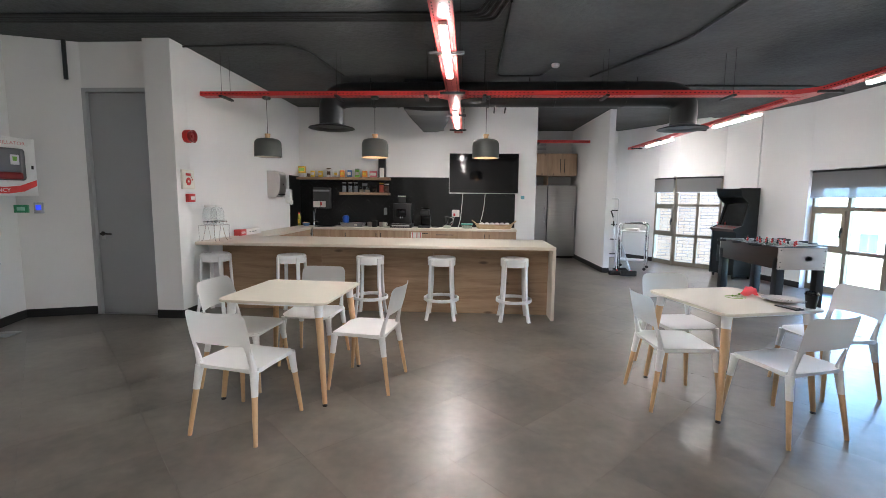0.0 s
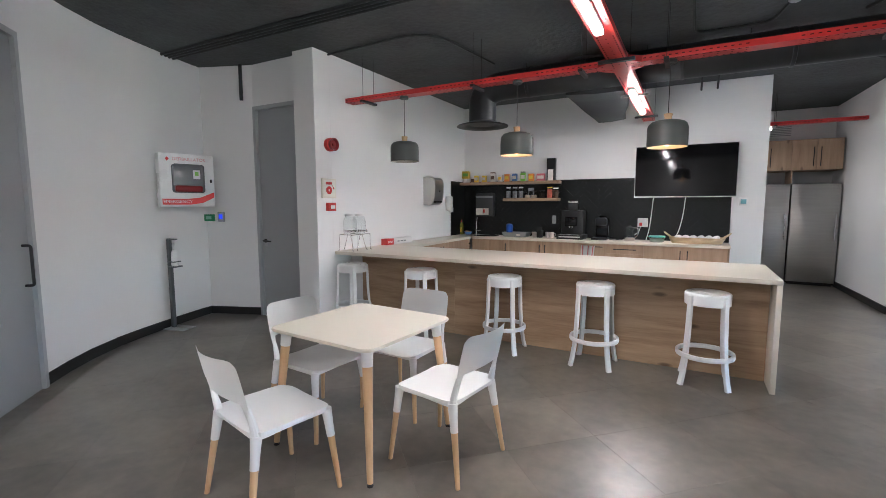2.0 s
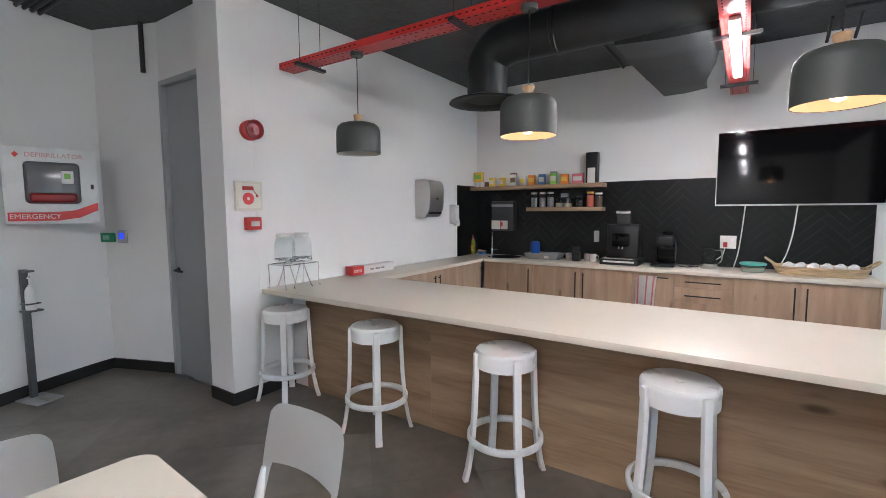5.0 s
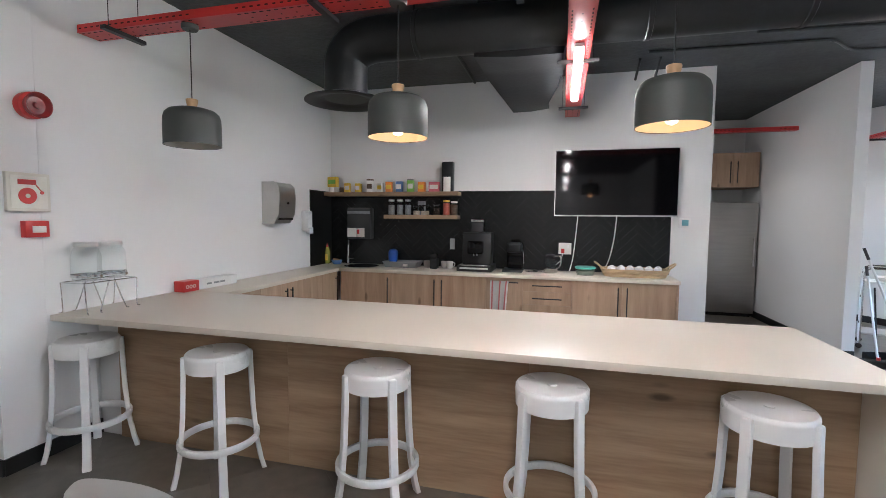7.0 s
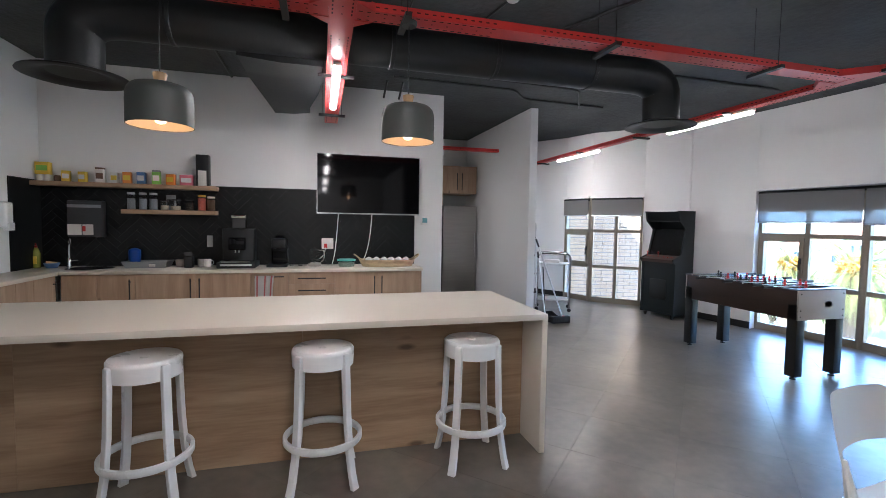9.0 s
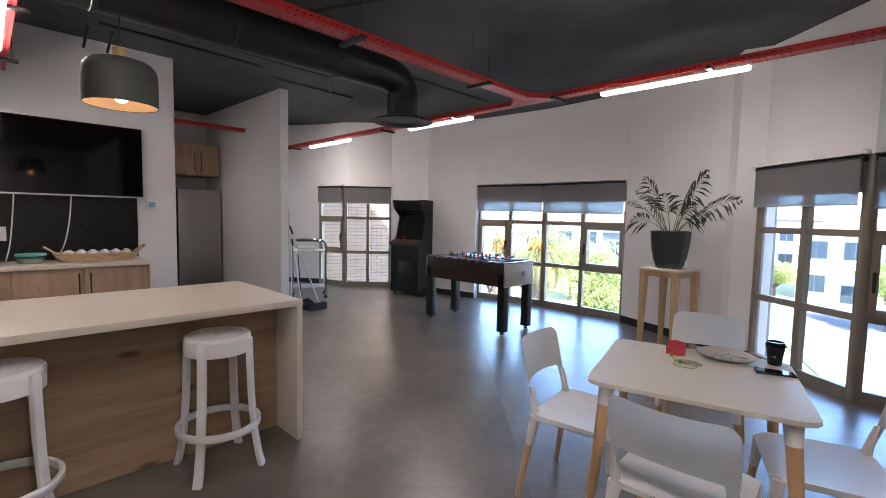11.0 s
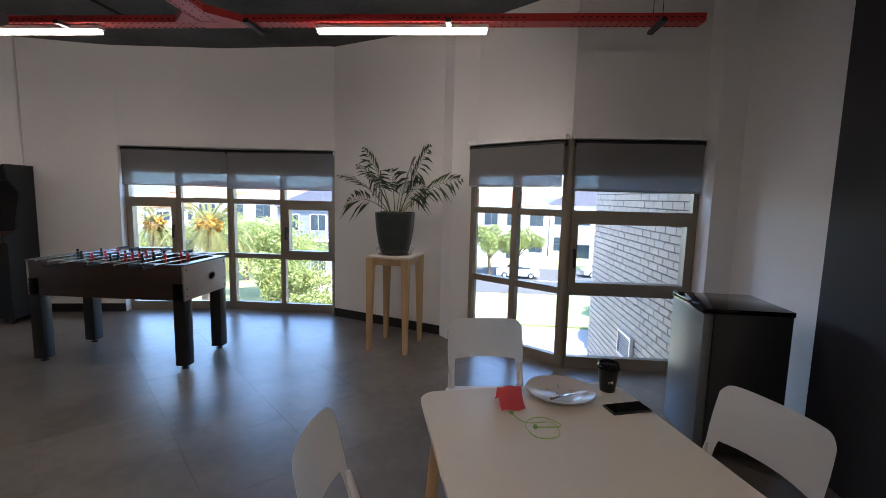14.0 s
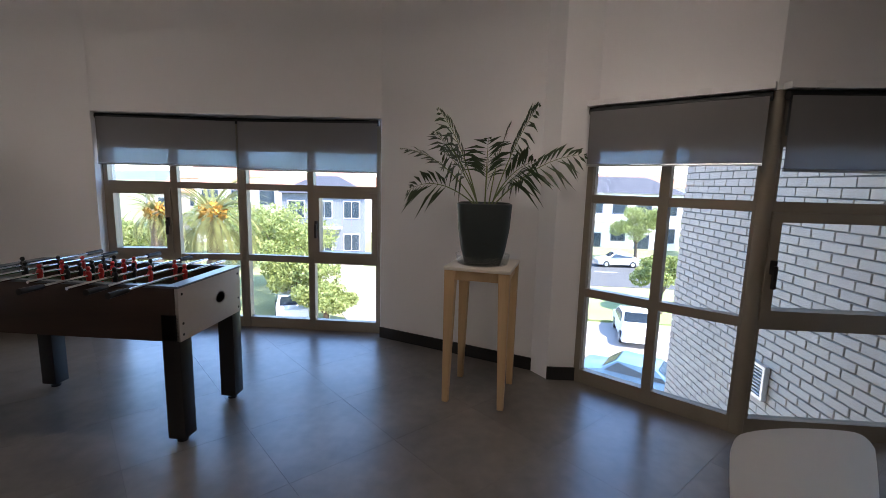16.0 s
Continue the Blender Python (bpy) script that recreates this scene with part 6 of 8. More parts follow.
# glass drink dispensers on the wire stand
t = thing("wire_stand", pose(-2.79, 6.28, 0.9005), "bent wire stand on the white counter", "stand")
bm = bmesh.new()
tube(bm, arc([(-0.10, -0.18, 0.20), (0.10, -0.18, 0.20), (0.10, 0.18, 0.20), (-0.10, 0.18, 0.20), (-0.10, -0.18, 0.20)], r=0.02), 0.004, n=6)
tube(bm, [(-0.10, 0, 0.2), (0.10, 0, 0.2)], 0.004, n=6)
part("top_frame", bm, M["chrome"], t)
for sx in (-1, 1):
    for y0, y1 in ((-0.18, -0.17), (0.18, 0.17), (-0.02, -0.09), (0.02, 0.09)):
        bm = bmesh.new()
        tube(bm, arc([(sx * 0.10, y0, 0.20), (sx * 0.10, (y0 + y1) / 2, 0.10), (sx * 0.105, y1, 0.004), (sx * 0.125, y1 * 1.05, 0.004)], r=0.03), 0.004, n=6)
        part("leg", bm, M["chrome"], t)
for y in (6.192, 6.365):
    t = thing("drink_dispenser", pose(-2.79, y, 1.1055), "empty glass drink dispenser jar with a chrome lid", "jar", "glass dispensers on the wire stand")
    bm = bmesh.new()
    lathe(bm, [(0, 0.0), (0.06, 0.0), (0.076, 0.012), (0.082, 0.05), (0.082, 0.16), (0.070, 0.20), (0.058, 0.215), (0.058, 0.225)], 28)
    part("glass", bm, M["jar_glass"], t)
    bm = bmesh.new()
    lathe(bm, [(0.062, 0.222), (0.064, 0.226), (0.064, 0.245), (0.060, 0.25), (0, 0.252)], 26)
    part("lid", bm, M["lid"], t)
    bm = bmesh.new()
    cyl(bm, (0.078, 0, 0.035), (0.125, 0, 0.035), 0.009, n=10)
    cyl(bm, (0.115, 0, 0.02), (0.115, 0, 0.06), 0.006, n=8)
    part("spigot", bm, M["chrome"], t)
    bm = bmesh.new()
    lathe(bm, [(0.084, 0.028), (0.0855, 0.03), (0.0855, 0.042), (0.084, 0.044)], 28)
    part("ring", bm, M["chrome"], t)

t = thing("roll_box", pose(-2.84, 7.28, 0.9005, 0, 0, 88), "long white and red box of cling film on the counter", "box")
part("box", rbox(-0.30, -0.05, 0, 0.30, 0.05, 0.085, 0.002), colour("carton_white", (0.68, 0.67, 0.66), 0.5), t)
part("red_end", rbox(-0.3035, -0.0535, -0.0, -0.15, 0.0535, 0.0885, 0.002), M["red_plastic"], t, "red printed end")
bm = bmesh.new()
for k, w in enumerate((0.03, 0.045, 0.038)):
    x = -0.06 + 0.075 * k
    box(bm, x, -0.0512, 0.034, x + w + 0.02, -0.0502, 0.05)
part("print_bars", bm, GREY, t, "illegible grey print")
bm = bmesh.new()
for x in (-0.27, -0.235, -0.20):
    lathe(bm, [(0.009, 0), (0.016, 0), (0.016, 0.001), (0.009, 0.001)], 14)
    bmesh.ops.transform(bm, matrix=pose(x, -0.0537, 0.042, 90, 0, 0), verts=bm.verts[-56:])
part("emblem", bm, WHT, t, "white emblem of linked rings")

# things on the side wall, faces towards +x
t = thing("alarm_sounder", pose(SIDE + 0.001, 5.985, 2.18, 0, 90, 0), "red wall mounted fire alarm sounder", "alarm")
bm = bmesh.new()
lathe(bm, [(0.075, 0.0), (0.078, 0.01), (0.078, 0.05), (0.07, 0.055), (0, 0.055)], 30)
part("base", bm, M["red_plastic"], t)
bm = bmesh.new()
lathe(bm, [(0.06, 0.0555), (0.066, 0.07), (0.076, 0.10), (0.07, 0.102), (0.05, 0.075), (0.02, 0.075), (0.018, 0.09), (0, 0.092)], 30)
part("horn", bm, colour("dark_red", (0.22, 0.012, 0.012), 0.3), t)
t = thing("fire_hose_sign", pose(SIDE + 0.001, 5.955, 1.665, 0, 0, 90), "cream and red fire hose sign on the wall", "sign")
part("board", rbox(-0.115, -0.028, -0.115, 0.115, 0, 0.115, 0.004), M["cream"], t)
part("inset", rbox(-0.097, -0.031, -0.097, 0.097, -0.0285, 0.097, 0.001), colour("pale_cream", (0.76, 0.74, 0.66), 0.4), t)
bm = bmesh.new()
box(bm, -0.06, -0.0345, 0.045, 0.035, -0.0312, 0.075)
part("hose_bar", bm, M["red_plastic"], t, "red bar")
bm = bmesh.new()
cyl(bm, (-0.012, -0.0312, -0.022), (-0.012, -0.0345, -0.022), 0.048, n=28)
part("hose_reel", bm, M["red_plastic"], t, "red reel disc")
bm = bmesh.new()
cyl(bm, (-0.012, -0.0347, -0.022), (-0.012, -0.036, -0.022), 0.013, n=16)
part("reel_hub", bm, M["cream"], t)
bm = bmesh.new()
tube(bm, [(0.03, -0.033, 0.05), (0.065, -0.033, 0.005)], 0.003, n=6)
cyl(bm, (0.065, -0.0312, 0.0), (0.065, -0.035, 0.0), 0.010, n=14)
part("nozzle", bm, M["red_plastic"], t)
t = thing("fire_call_point", pose(SIDE + 0.001, 5.98, 1.445, 0, 0, 90), "red break glass fire call point", "call point")
part("case", rbox(-0.065, -0.045, -0.05, 0.065, 0, 0.05, 0.004), M["red_plastic"], t)
part("window", rbox(-0.03, -0.0475, -0.022, 0.045, -0.0455, 0.018, 0.001), WHT, t, "white panel")


# ---- entrance side ----
def text_part(body, size, m, material, parent, label):
    """Lettering in the built-in font, as a thin mesh."""
    cu = bpy.data.curves.new("lettering", "FONT")
    cu.body, cu.size, cu.extrude, cu.align_x, cu.align_y = body, size, 0.0006, "CENTER", "CENTER"
    tmp = bpy.data.objects.new("lettering", cu)
    scene.collection.objects.link(tmp)
    me = bpy.data.meshes.new_from_object(tmp.evaluated_get(bpy.context.evaluated_depsgraph_get()))
    bpy.data.objects.remove(tmp)
    me.name = "lettering"
    me.materials.clear()
    me.materials.append(material)
    ob = new("lettering", me)
    ob.parent = parent
    ob.matrix_basis = m
    return tagged(ob, label)


# the cabinet stands off the curved wall on a wedge; local -y faces the room
AED = pose(-4.505, 5.17, 1.76, 0, 0, 77)
t = thing("defibrillator_cabinet", AED, "white wall cabinet with a window holding a red defibrillator", "cabinet")
part("case", rbox(-0.30, -0.15, -0.31, 0.30, 0.0, 0.31, 0.006), M["white_gloss"], t)
bm = bmesh.new()
prism(bm, [(-0.26, 0.0005), (0.26, 0.0005), (0.26, 0.245), (0.10, 0.17)], -0.25, 0.25)
part("mounting_bracket", bm, M["white_gloss"], t)
door = part("door", rbox(-0.288, -0.158, -0.298, 0.288, -0.1505, 0.298, 0.003), M["white_gloss"], t)
part("window_seal", rbox(-0.175, -0.163, -0.145, 0.175, -0.1585, 0.19, 0.03, 3), colour("grey_glazing", (0.16, 0.165, 0.17), 0.12), door, "smoky grey window")
part("device", rbox(-0.15, -0.166, -0.135, 0.15, -0.1635, -0.06, 0.02, 3), colour("dark_red", (0.22, 0.012, 0.012), 0.3), door, "red device behind the window")
part("info_card", rbox(0.055, -0.1665, 0.02, 0.135, -0.1638, 0.125, 0.002), M["white_gloss"], door)
part("info_mark", rbox(0.075, -0.1685, 0.06, 0.115, -0.1668, 0.105, 0.001), GRN, door, "green first aid mark")
part("key_latch", rbox(0.245, -0.166, -0.02, 0.265, -0.1585, 0.02, 0.002), M["black_metal"], door)
bm = bmesh.new()
top = [(-0.285, -0.285), (0.02, -0.285), (0.16, -0.262), (0.285, -0.20), (0.285, -0.135), (0.13, -0.20), (0.0, -0.215), (-0.205, -0.215), (-0.285, -0.215)]
lo, hi = [bm.verts.new((x, -0.1582, z)) for x, z in top], [bm.verts.new((x, -0.1602, z)) for x, z in top]
bm.faces.new(lo), bm.faces.new(hi)
for i in range(len(top)):
    j = (i + 1) % len(top)
    bm.faces.new((lo[i], lo[j], hi[j], hi[i]))
part("red_band", bm, colour("sign_red", (0.62, 0.03, 0.025), 0.4), door, "curved red band")
text_part("EMERGENCY", 0.055, pose(-0.12, -0.1606, -0.25, 90, 0, 0), M["white_gloss"], door, "white lettering")
text_part("DEFIBRILLATOR", 0.052, pose(0.02, -0.1586, 0.245, 90, 0, 0), colour("faded_red", (0.62, 0.28, 0.27), 0.5), door, "faded red lettering")
bm = bmesh.new()
prism(bm, [(-0.235, 0.245), (-0.215, 0.268), (-0.195, 0.245), (-0.215, 0.218)], 0.1585, 0.160)
bmesh.ops.transform(bm, matrix=pose(0, 0, 0, 90, 0, 0), verts=bm.verts[:])
part("heart_mark", bm, colour("sign_red", (0.62, 0.03, 0.025), 0.4), door)

t = thing("exit_button", pose(-4.715, 5.639, 1.30, 0, 0, 22), "green emergency door release on the wall", "switch")
part("case", rbox(-0.065, -0.045, -0.045, 0.065, 0, 0.045, 0.004), colour("exit_green", (0.02, 0.22, 0.09), 0.35), t)
part("panel", rbox(-0.035, -0.0475, -0.02, 0.04, -0.0455, 0.02, 0.001), colour("pale_green", (0.25, 0.5, 0.36), 0.35), t)
t = thing("access_reader", pose(-4.565, 5.700, 1.31, 0, 0, 22), "grey door access reader with a blue light", "reader")
part("case", rbox(-0.045, -0.03, -0.065, 0.045, 0, 0.065, 0.005), colour("reader_grey", (0.32, 0.32, 0.34), 0.4), t)
part("display", rbox(-0.026, -0.0325, -0.025, 0.026, -0.0305, 0.035, 0.001), glow("blue_display", (0.03, 0.06, 0.75), 0.04), t, "blue lit display")

t = thing("sanitiser_stand", pose(-4.47, 4.93, 0, 0, 0, 105), "grey metal stand with a hand sanitiser bottle", "stand")
part("base", rbox(-0.10, -0.22, 0, 0.10, 0.06, 0.012, 0.003), M["frame_grey"], t)
part("pedal", rbox(-0.035, -0.27, 0.02, 0.035, -0.10, 0.03, 0.003), M["steel"], t)
part("post", rbox(-0.022, -0.02, 0.012, 0.022, 0.02, 1.08, 0.003), colour("stand_grey", (0.11, 0.115, 0.12), 0.4, metal=0.4), t)
part("holder", rbox(-0.06, -0.12, 0.74, 0.06, -0.0205, 0.755, 0.003), colour("stand_grey", (0.11, 0.115, 0.12), 0.4), t)
part("clamp", rbox(-0.05, -0.11, 0.80, 0.05, -0.0205, 0.812, 0.003), colour("stand_grey", (0.11, 0.115, 0.12), 0.4), t)
part("press_arm", rbox(-0.025, -0.10, 1.062, 0.025, -0.0205, 1.078, 0.003), colour("stand_grey", (0.11, 0.115, 0.12), 0.4), t)
bot = thing("sanitiser_bottle", pose(-4.404, 4.948, 0.7555), "white pump bottle of hand sanitiser in its holder", "bottle")
bm = bmesh.new()
lathe(bm, [(0, 0), (0.034, 0), (0.037, 0.008), (0.037, 0.15), (0.022, 0.185), (0.014, 0.19), (0.014, 0.20), (0, 0.20)], 20)
part("bottle", bm, M["white_gloss"], bot)
bm = bmesh.new()
cyl(bm, (0, 0, 0.20), (0, 0, 0.27), 0.006, n=10)
tube(bm, arc([(0, 0, 0.268), (0.02, -0.01, 0.272), (0.045, -0.02, 0.262)], r=0.015), 0.007, n=8)
part("pump", bm, M["white_gloss"], bot)

# ---- cleaning things by the partition ----
t = thing("trolley", pose(4.06, 10.52, 0, 0, 0, -118), "chrome frame cleaning trolley with a white shelf", "trolley")
for sx in (-1, 1):
    bm = bmesh.new()
    tube(bm, arc([(sx * 0.20, -0.27, 0.06), (sx * 0.20, -0.27, 0.98), (sx * 0.20, 0.27, 0.98), (sx * 0.20, 0.27, 0.06)], r=0.09), 0.018, n=10)
    part("side_frame", bm, M["chrome"], t)
for z in (0.18, 0.80):
    part("shelf", rbox(-0.187, -0.257, z, 0.187, 0.257, z + 0.02, 0.004), M["white_gloss"] if z > 0.5 else M["alu"], t)
for y in (-0.27, 0.27):
    bm = bmesh.new()
    tube(bm, [(-0.20, y, 0.4), (0.20, y, 0.4)], 0.012, n=8)
    part("cross_bar", bm, M["chrome"], t)
for sx in (-1, 1):
    for sy in (-1, 1):
        bm = bmesh.new()
        cyl(bm, (sx * 0.20 - 0.012, sy * 0.27, 0.032), (sx * 0.20 + 0.012, sy * 0.27, 0.032), 0.032, n=16)
        part("wheel", bm, M["black_metal"], t)
bm = bmesh.new()
box(bm, -0.2, -0.16, 0.0, 0.12, 0.1, 0.045)
bmesh.ops.bevel(bm, geom=bm.edges[:], offset=0.012, segments=2, affect="EDGES")
put("folded_cloth", bm, colour("towel_white", (0.72, 0.68, 0.66), 0.95, bump=0.6), "folded white cloth on the trolley", "cloth", pose(4.06, 10.52, 0.8205, 0, 0, -118))
t = thing("step_ladder", pose(3.48, 10.55, 0), "aluminium step ladder leaning behind the partition", "ladder")
for pts in ([(0.0, 0, 0.0), (0.06, 0.0, 1.50), (0.15, 0, 1.50)], [(0.22, 0, 0.0), (0.24, 0, 1.50), (0.15, 0, 1.50)]):
    bm = bmesh.new()
    tube(bm, arc(pts, r=0.05), 0.014, n=8)
    part("rail", bm, M["alu"], t)
for z in (0.3, 0.62, 0.94, 1.24):
    part("step", rbox(0.03, -0.04, z, 0.22, 0.04, z + 0.02, 0.003), M["black_metal"], t)


def pole_tool(name, p, q, head, mm, label, category):
    t = thing(name, pose(p[0], p[1], 0), label, category)
    bm = bmesh.new()
    cyl(bm, (0, 0, 0.05), (q[0] - p[0], q[1] - p[1], q[2]), 0.011, n=10)
    part("handle", bm, mm, t)
    bm = bmesh.new()
    a, b = Vector((0, 0, 0.05)), Vector((q[0] - p[0], q[1] - p[1], q[2]))
    cyl(bm, a.lerp(b, 0.9), b + (b - a) * 0.002, 0.014, n=10)
    part("grip", bm, M["black_metal"], t)
    part("head", head, M["bristle"], t, "dark brush head")
    bm = bmesh.new()
    cyl(bm, (0, 0, 0.04), (0.0, 0.0, 0.11), 0.018, n=10)
    part("socket", bm, M["red_plastic"], t)


M["bristle"] = mat("dark_bristle", (0.02, 0.02, 0.02), 0.9, var=0.4, bump=0.9, dist=0.01, stretch=(20, 20, 1))
pole_tool("broom", (3.68, 9.50), (3.32, 9.74, 1.25), rbox(-0.20, -0.04, 0.0, 0.10, 0.04, 0.10, 0.008), M["alu"], "broom with a metal handle and dark bristles", "broom")
pole_tool("mop", (3.45, 9.62), (3.40, 9.83, 1.05), rbox(-0.16, -0.06, 0.0, 0.14, 0.05, 0.08, 0.012), M["alu"], "flat floor mop with a metal handle", "mop")
t = thing("dustpan", pose(3.60, 9.80, 0, 0, 0, 10), "black long handled dustpan on the floor", "dustpan")
bm = bmesh.new()
vs = [bm.verts.new(p) for p in ((-0.14, -0.12, 0.002), (0.14, -0.12, 0.002), (0.14, 0.10, 0.01), (-0.14, 0.10, 0.01), (-0.14, -0.10, 0.03), (0.14, -0.10, 0.03), (0.14, 0.10, 0.10), (-0.14, 0.10, 0.10))]
for f in ((0, 1, 2, 3), (3, 2, 6, 7), (0, 3, 7, 4), (1, 5, 6, 2)):
    bm.faces.new([vs[i] for i in f])
bmesh.ops.solidify(bm, geom=bm.faces[:], thickness=0.004)
part("pan", bm, M["black_satin"], t)
bm = bmesh.new()
cyl(bm, (0, 0.09, 0.09), (0.02, 0.20, 0.80), 0.009, n=8)
part("handle", bm, M["black_metal"], t)

t = thing("air_vent", pose(2.3, 12.745, 2.86), "white slatted air grille on the alcove wall", "vent")
part("frame", rbox(-0.22, -0.015, -0.13, 0.22, 0, 0.13, 0.003), M["white_gloss"], t)
for k in range(7):
    bm = bmesh.new()
    box(bm, -0.2, -0.024, -0.105 + 0.032 * k, 0.2, -0.0155, -0.09 + 0.032 * k)
    part("slat", bm, M["frame_grey"], t)

# ---- left on the second table ----
TT = 0.7455
t = thing("plate", pose(2.80, 4.02, TT), "used clear glass plate with a few crumbs", "plate")
bm = bmesh.new()
lathe(bm, [(0, 0.002), (0.07, 0.002), (0.085, 0.006), (0.130, 0.018), (0.133, 0.020), (0.130, 0.022), (0.083, 0.011), (0.07, 0.007), (0, 0.007)], 44)
part("dish", bm, colour("plate_glaze", (0.52, 0.50, 0.47), 0.15), t)
bm = bmesh.new()
rng = random.Random(3)
for k in range(9):
    x, y = rng.uniform(-0.06, 0.06), rng.uniform(-0.06, 0.06)
    box(bm, x, y, 0.0072, x + 0.005, y + 0.004, 0.010)
tagged(part("crumbs", bm, BRN, t), kind="stuff")
t = thing("fork", pose(2.735, 4.0, TT + 0.024, 0, 4, -52), "steel fork lying across the plate", "fork")
bm = bmesh.new()
rings = []
for x, w, z in ((-0.10, 0.006, 0.0), (-0.06, 0.005, 0.003), (0.0, 0.003, 0.004), (0.04, 0.004, 0.002), (0.055, 0.011, 0.0), (0.07, 0.012, 0.0)):
    rings.append([bm.verts.new((x, s * w, z + h)) for s, h in ((-1, 0), (1, 0), (1, 0.002), (-1, 0.002))])
for p, q in zip(rings, rings[1:]):
    for i in range(4):
        bm.faces.new((p[i], p[(i + 1) % 4], q[(i + 1) % 4], q[i]))
bm.faces.new(rings[0]), bm.faces.new(rings[-1])
for k in range(4):
    y = -0.0105 + 0.007 * k
    box(bm, 0.0702, y - 0.0015, 0.0, 0.10, y + 0.0015, 0.002)
part("metal", bm, M["chrome"], t)
t = thing("coffee_cup", pose(2.86, 3.825, TT), "black takeaway coffee cup with a lid", "cup")
bm = bmesh.new()
lathe(bm, [(0, 0), (0.028, 0), (0.029, 0.003), (0.040, 0.095), (0, 0.095)], 28)
part("cup", bm, M["black_satin"], t)
bm = bmesh.new()
lathe(bm, [(0.0425, 0.092), (0.0435, 0.095), (0.0425, 0.101), (0.039, 0.103), (0.037, 0.114), (0.033, 0.114), (0.031, 0.108), (0, 0.108)], 28)
part("lid", bm, M["black_gloss"], t)
text_part("mi", 0.018, Matrix.Translation((-0.0362, 0.0, 0.045)) @ Matrix.Rotation(radians(-90), 4, "Z") @ Matrix.Rotation(radians(83), 4, "X"), colour("pale_print", (0.4, 0.4, 0.4)), t, "pale print")
t = thing("phone", pose(2.70, 3.80, TT, 0, 0, -72), "black mobile phone lying face up", "phone")
part("case", rbox(-0.078, -0.037, 0, 0.078, 0.037, 0.0085, 0.004), M["black_satin"], t)
part("screen", rbox(-0.073, -0.033, 0.0086, 0.073, 0.033, 0.0094, 0.0003, 1), M["black_gloss"], t)
bm = bmesh.new()
g = [[bm.verts.new((-0.045 + 0.09 * i / 6, y, z + 0.004 * math.sin(i * 1.3 + r))) for i in range(7)] for r, (y, z) in enumerate(((-0.045, 0.003), (-0.02, 0.012), (0.0, 0.035), (0.012, 0.062), (0.02, 0.064), (0.035, 0.02), (0.05, 0.003)))]
for p, q in zip(g, g[1:]):
    for i in range(6):
        bm.faces.new((p[i], p[i + 1], q[i + 1], q[i]))
bmesh.ops.solidify(bm, geom=bm.faces[:], thickness=0.001)
put("paper_napkin", bm, colour("pink_paper", (0.85, 0.16, 0.18), 0.8), "crumpled pink paper napkin beside the plate", "napkin", pose(2.68, 4.22, TT, 0, 0, -76))
t = thing("earphones", pose(2.52, 4.13, TT), "pale green earphone cable coiled on the table", "earphones")
bm = bmesh.new()
tube(bm, arc([(0.09, 0.09, 0.003), (0.02, 0.05, 0.003), (0.06, -0.05, 0.003), (-0.05, -0.06, 0.003), (-0.07, 0.03, 0.003), (0.03, 0.06, 0.005), (0.09, -0.01, 0.003), (0.02, -0.09, 0.003), (0.0, 0.02, 0.006)], r=0.05), 0.0018, n=6)
part("cable", bm, colour("pale_green_cable", (0.32, 0.50, 0.12), 0.5), t)
for x, y in ((0.09, 0.09), (0.0, 0.02)):
    bm = bmesh.new()
    bmesh.ops.create_icosphere(bm, subdivisions=2, radius=0.008, matrix=Matrix.Translation((x, y, 0.008)))
    part("earbud", bm, GRN, t)


# ---- outside ----
GZ = -6.5


M["grass"] = mat("dry_grass", (0.24, 0.25, 0.11), 0.95, var=0.4, scale=0.25, fine=6, bump=0.4, dist=0.03)
M["lawn"] = mat("lawn_grass", (0.22, 0.26, 0.10), 0.95, var=0.35, scale=0.4, fine=8, bump=0.4, dist=0.03)
M["paving"] = mat("pale_paving", (0.36, 0.31, 0.27), 0.9, var=0.10, scale=0.4, fine=5, bump=0.2)
M["asphalt"] = mat("asphalt", (0.085, 0.085, 0.085), 0.9, var=0.2, scale=0.5, fine=20)
M["road_paint"] = mat("road_paint", (0.7, 0.7, 0.68), 0.8)
M["render_white"] = mat("white_render", (0.74, 0.72, 0.69), 0.9, var=0.05, scale=0.4, fine=10)
M["render_grey"] = mat("grey_render", (0.16, 0.17, 0.20), 0.9, var=0.06, scale=0.4, fine=10)
M["render_sand"] = mat("sand_render", (0.55, 0.46, 0.36), 0.9, var=0.06, scale=0.4, fine=10)
M["roof_tile"] = mat("terracotta_roof", (0.36, 0.17, 0.10), 0.85, var=0.2, scale=1.0, fine=12, bump=0.5)
M["roof_dark"] = mat("slate_roof", (0.06, 0.06, 0.07), 0.7, var=0.2)
M["house_glass"] = mat("house_window_glass", (0.035, 0.05, 0.065), 0.1, var=0.3, bump=0)
M["bark"] = mat("bark", (0.12, 0.085, 0.055), 0.95, var=0.3, bump=0.9, dist=0.03, fine=12)
M["leaf_tree"] = leaf_mat("tree_leaves", (0.20, 0.24, 0.07), (0.34, 0.38, 0.13))
M["leaf_palm"] = leaf_mat("date_palm_leaves", (0.16, 0.17, 0.06), (0.30, 0.30, 0.12))
M["palm_heart"] = mat("palm_fruit_stalks", (0.50, 0.24, 0.03), 0.7, var=0.3)
M["hill"] = mat("far_hill", (0.12, 0.15, 0.13), 1.0, var=0.2, scale=0.02, fine=0.3)

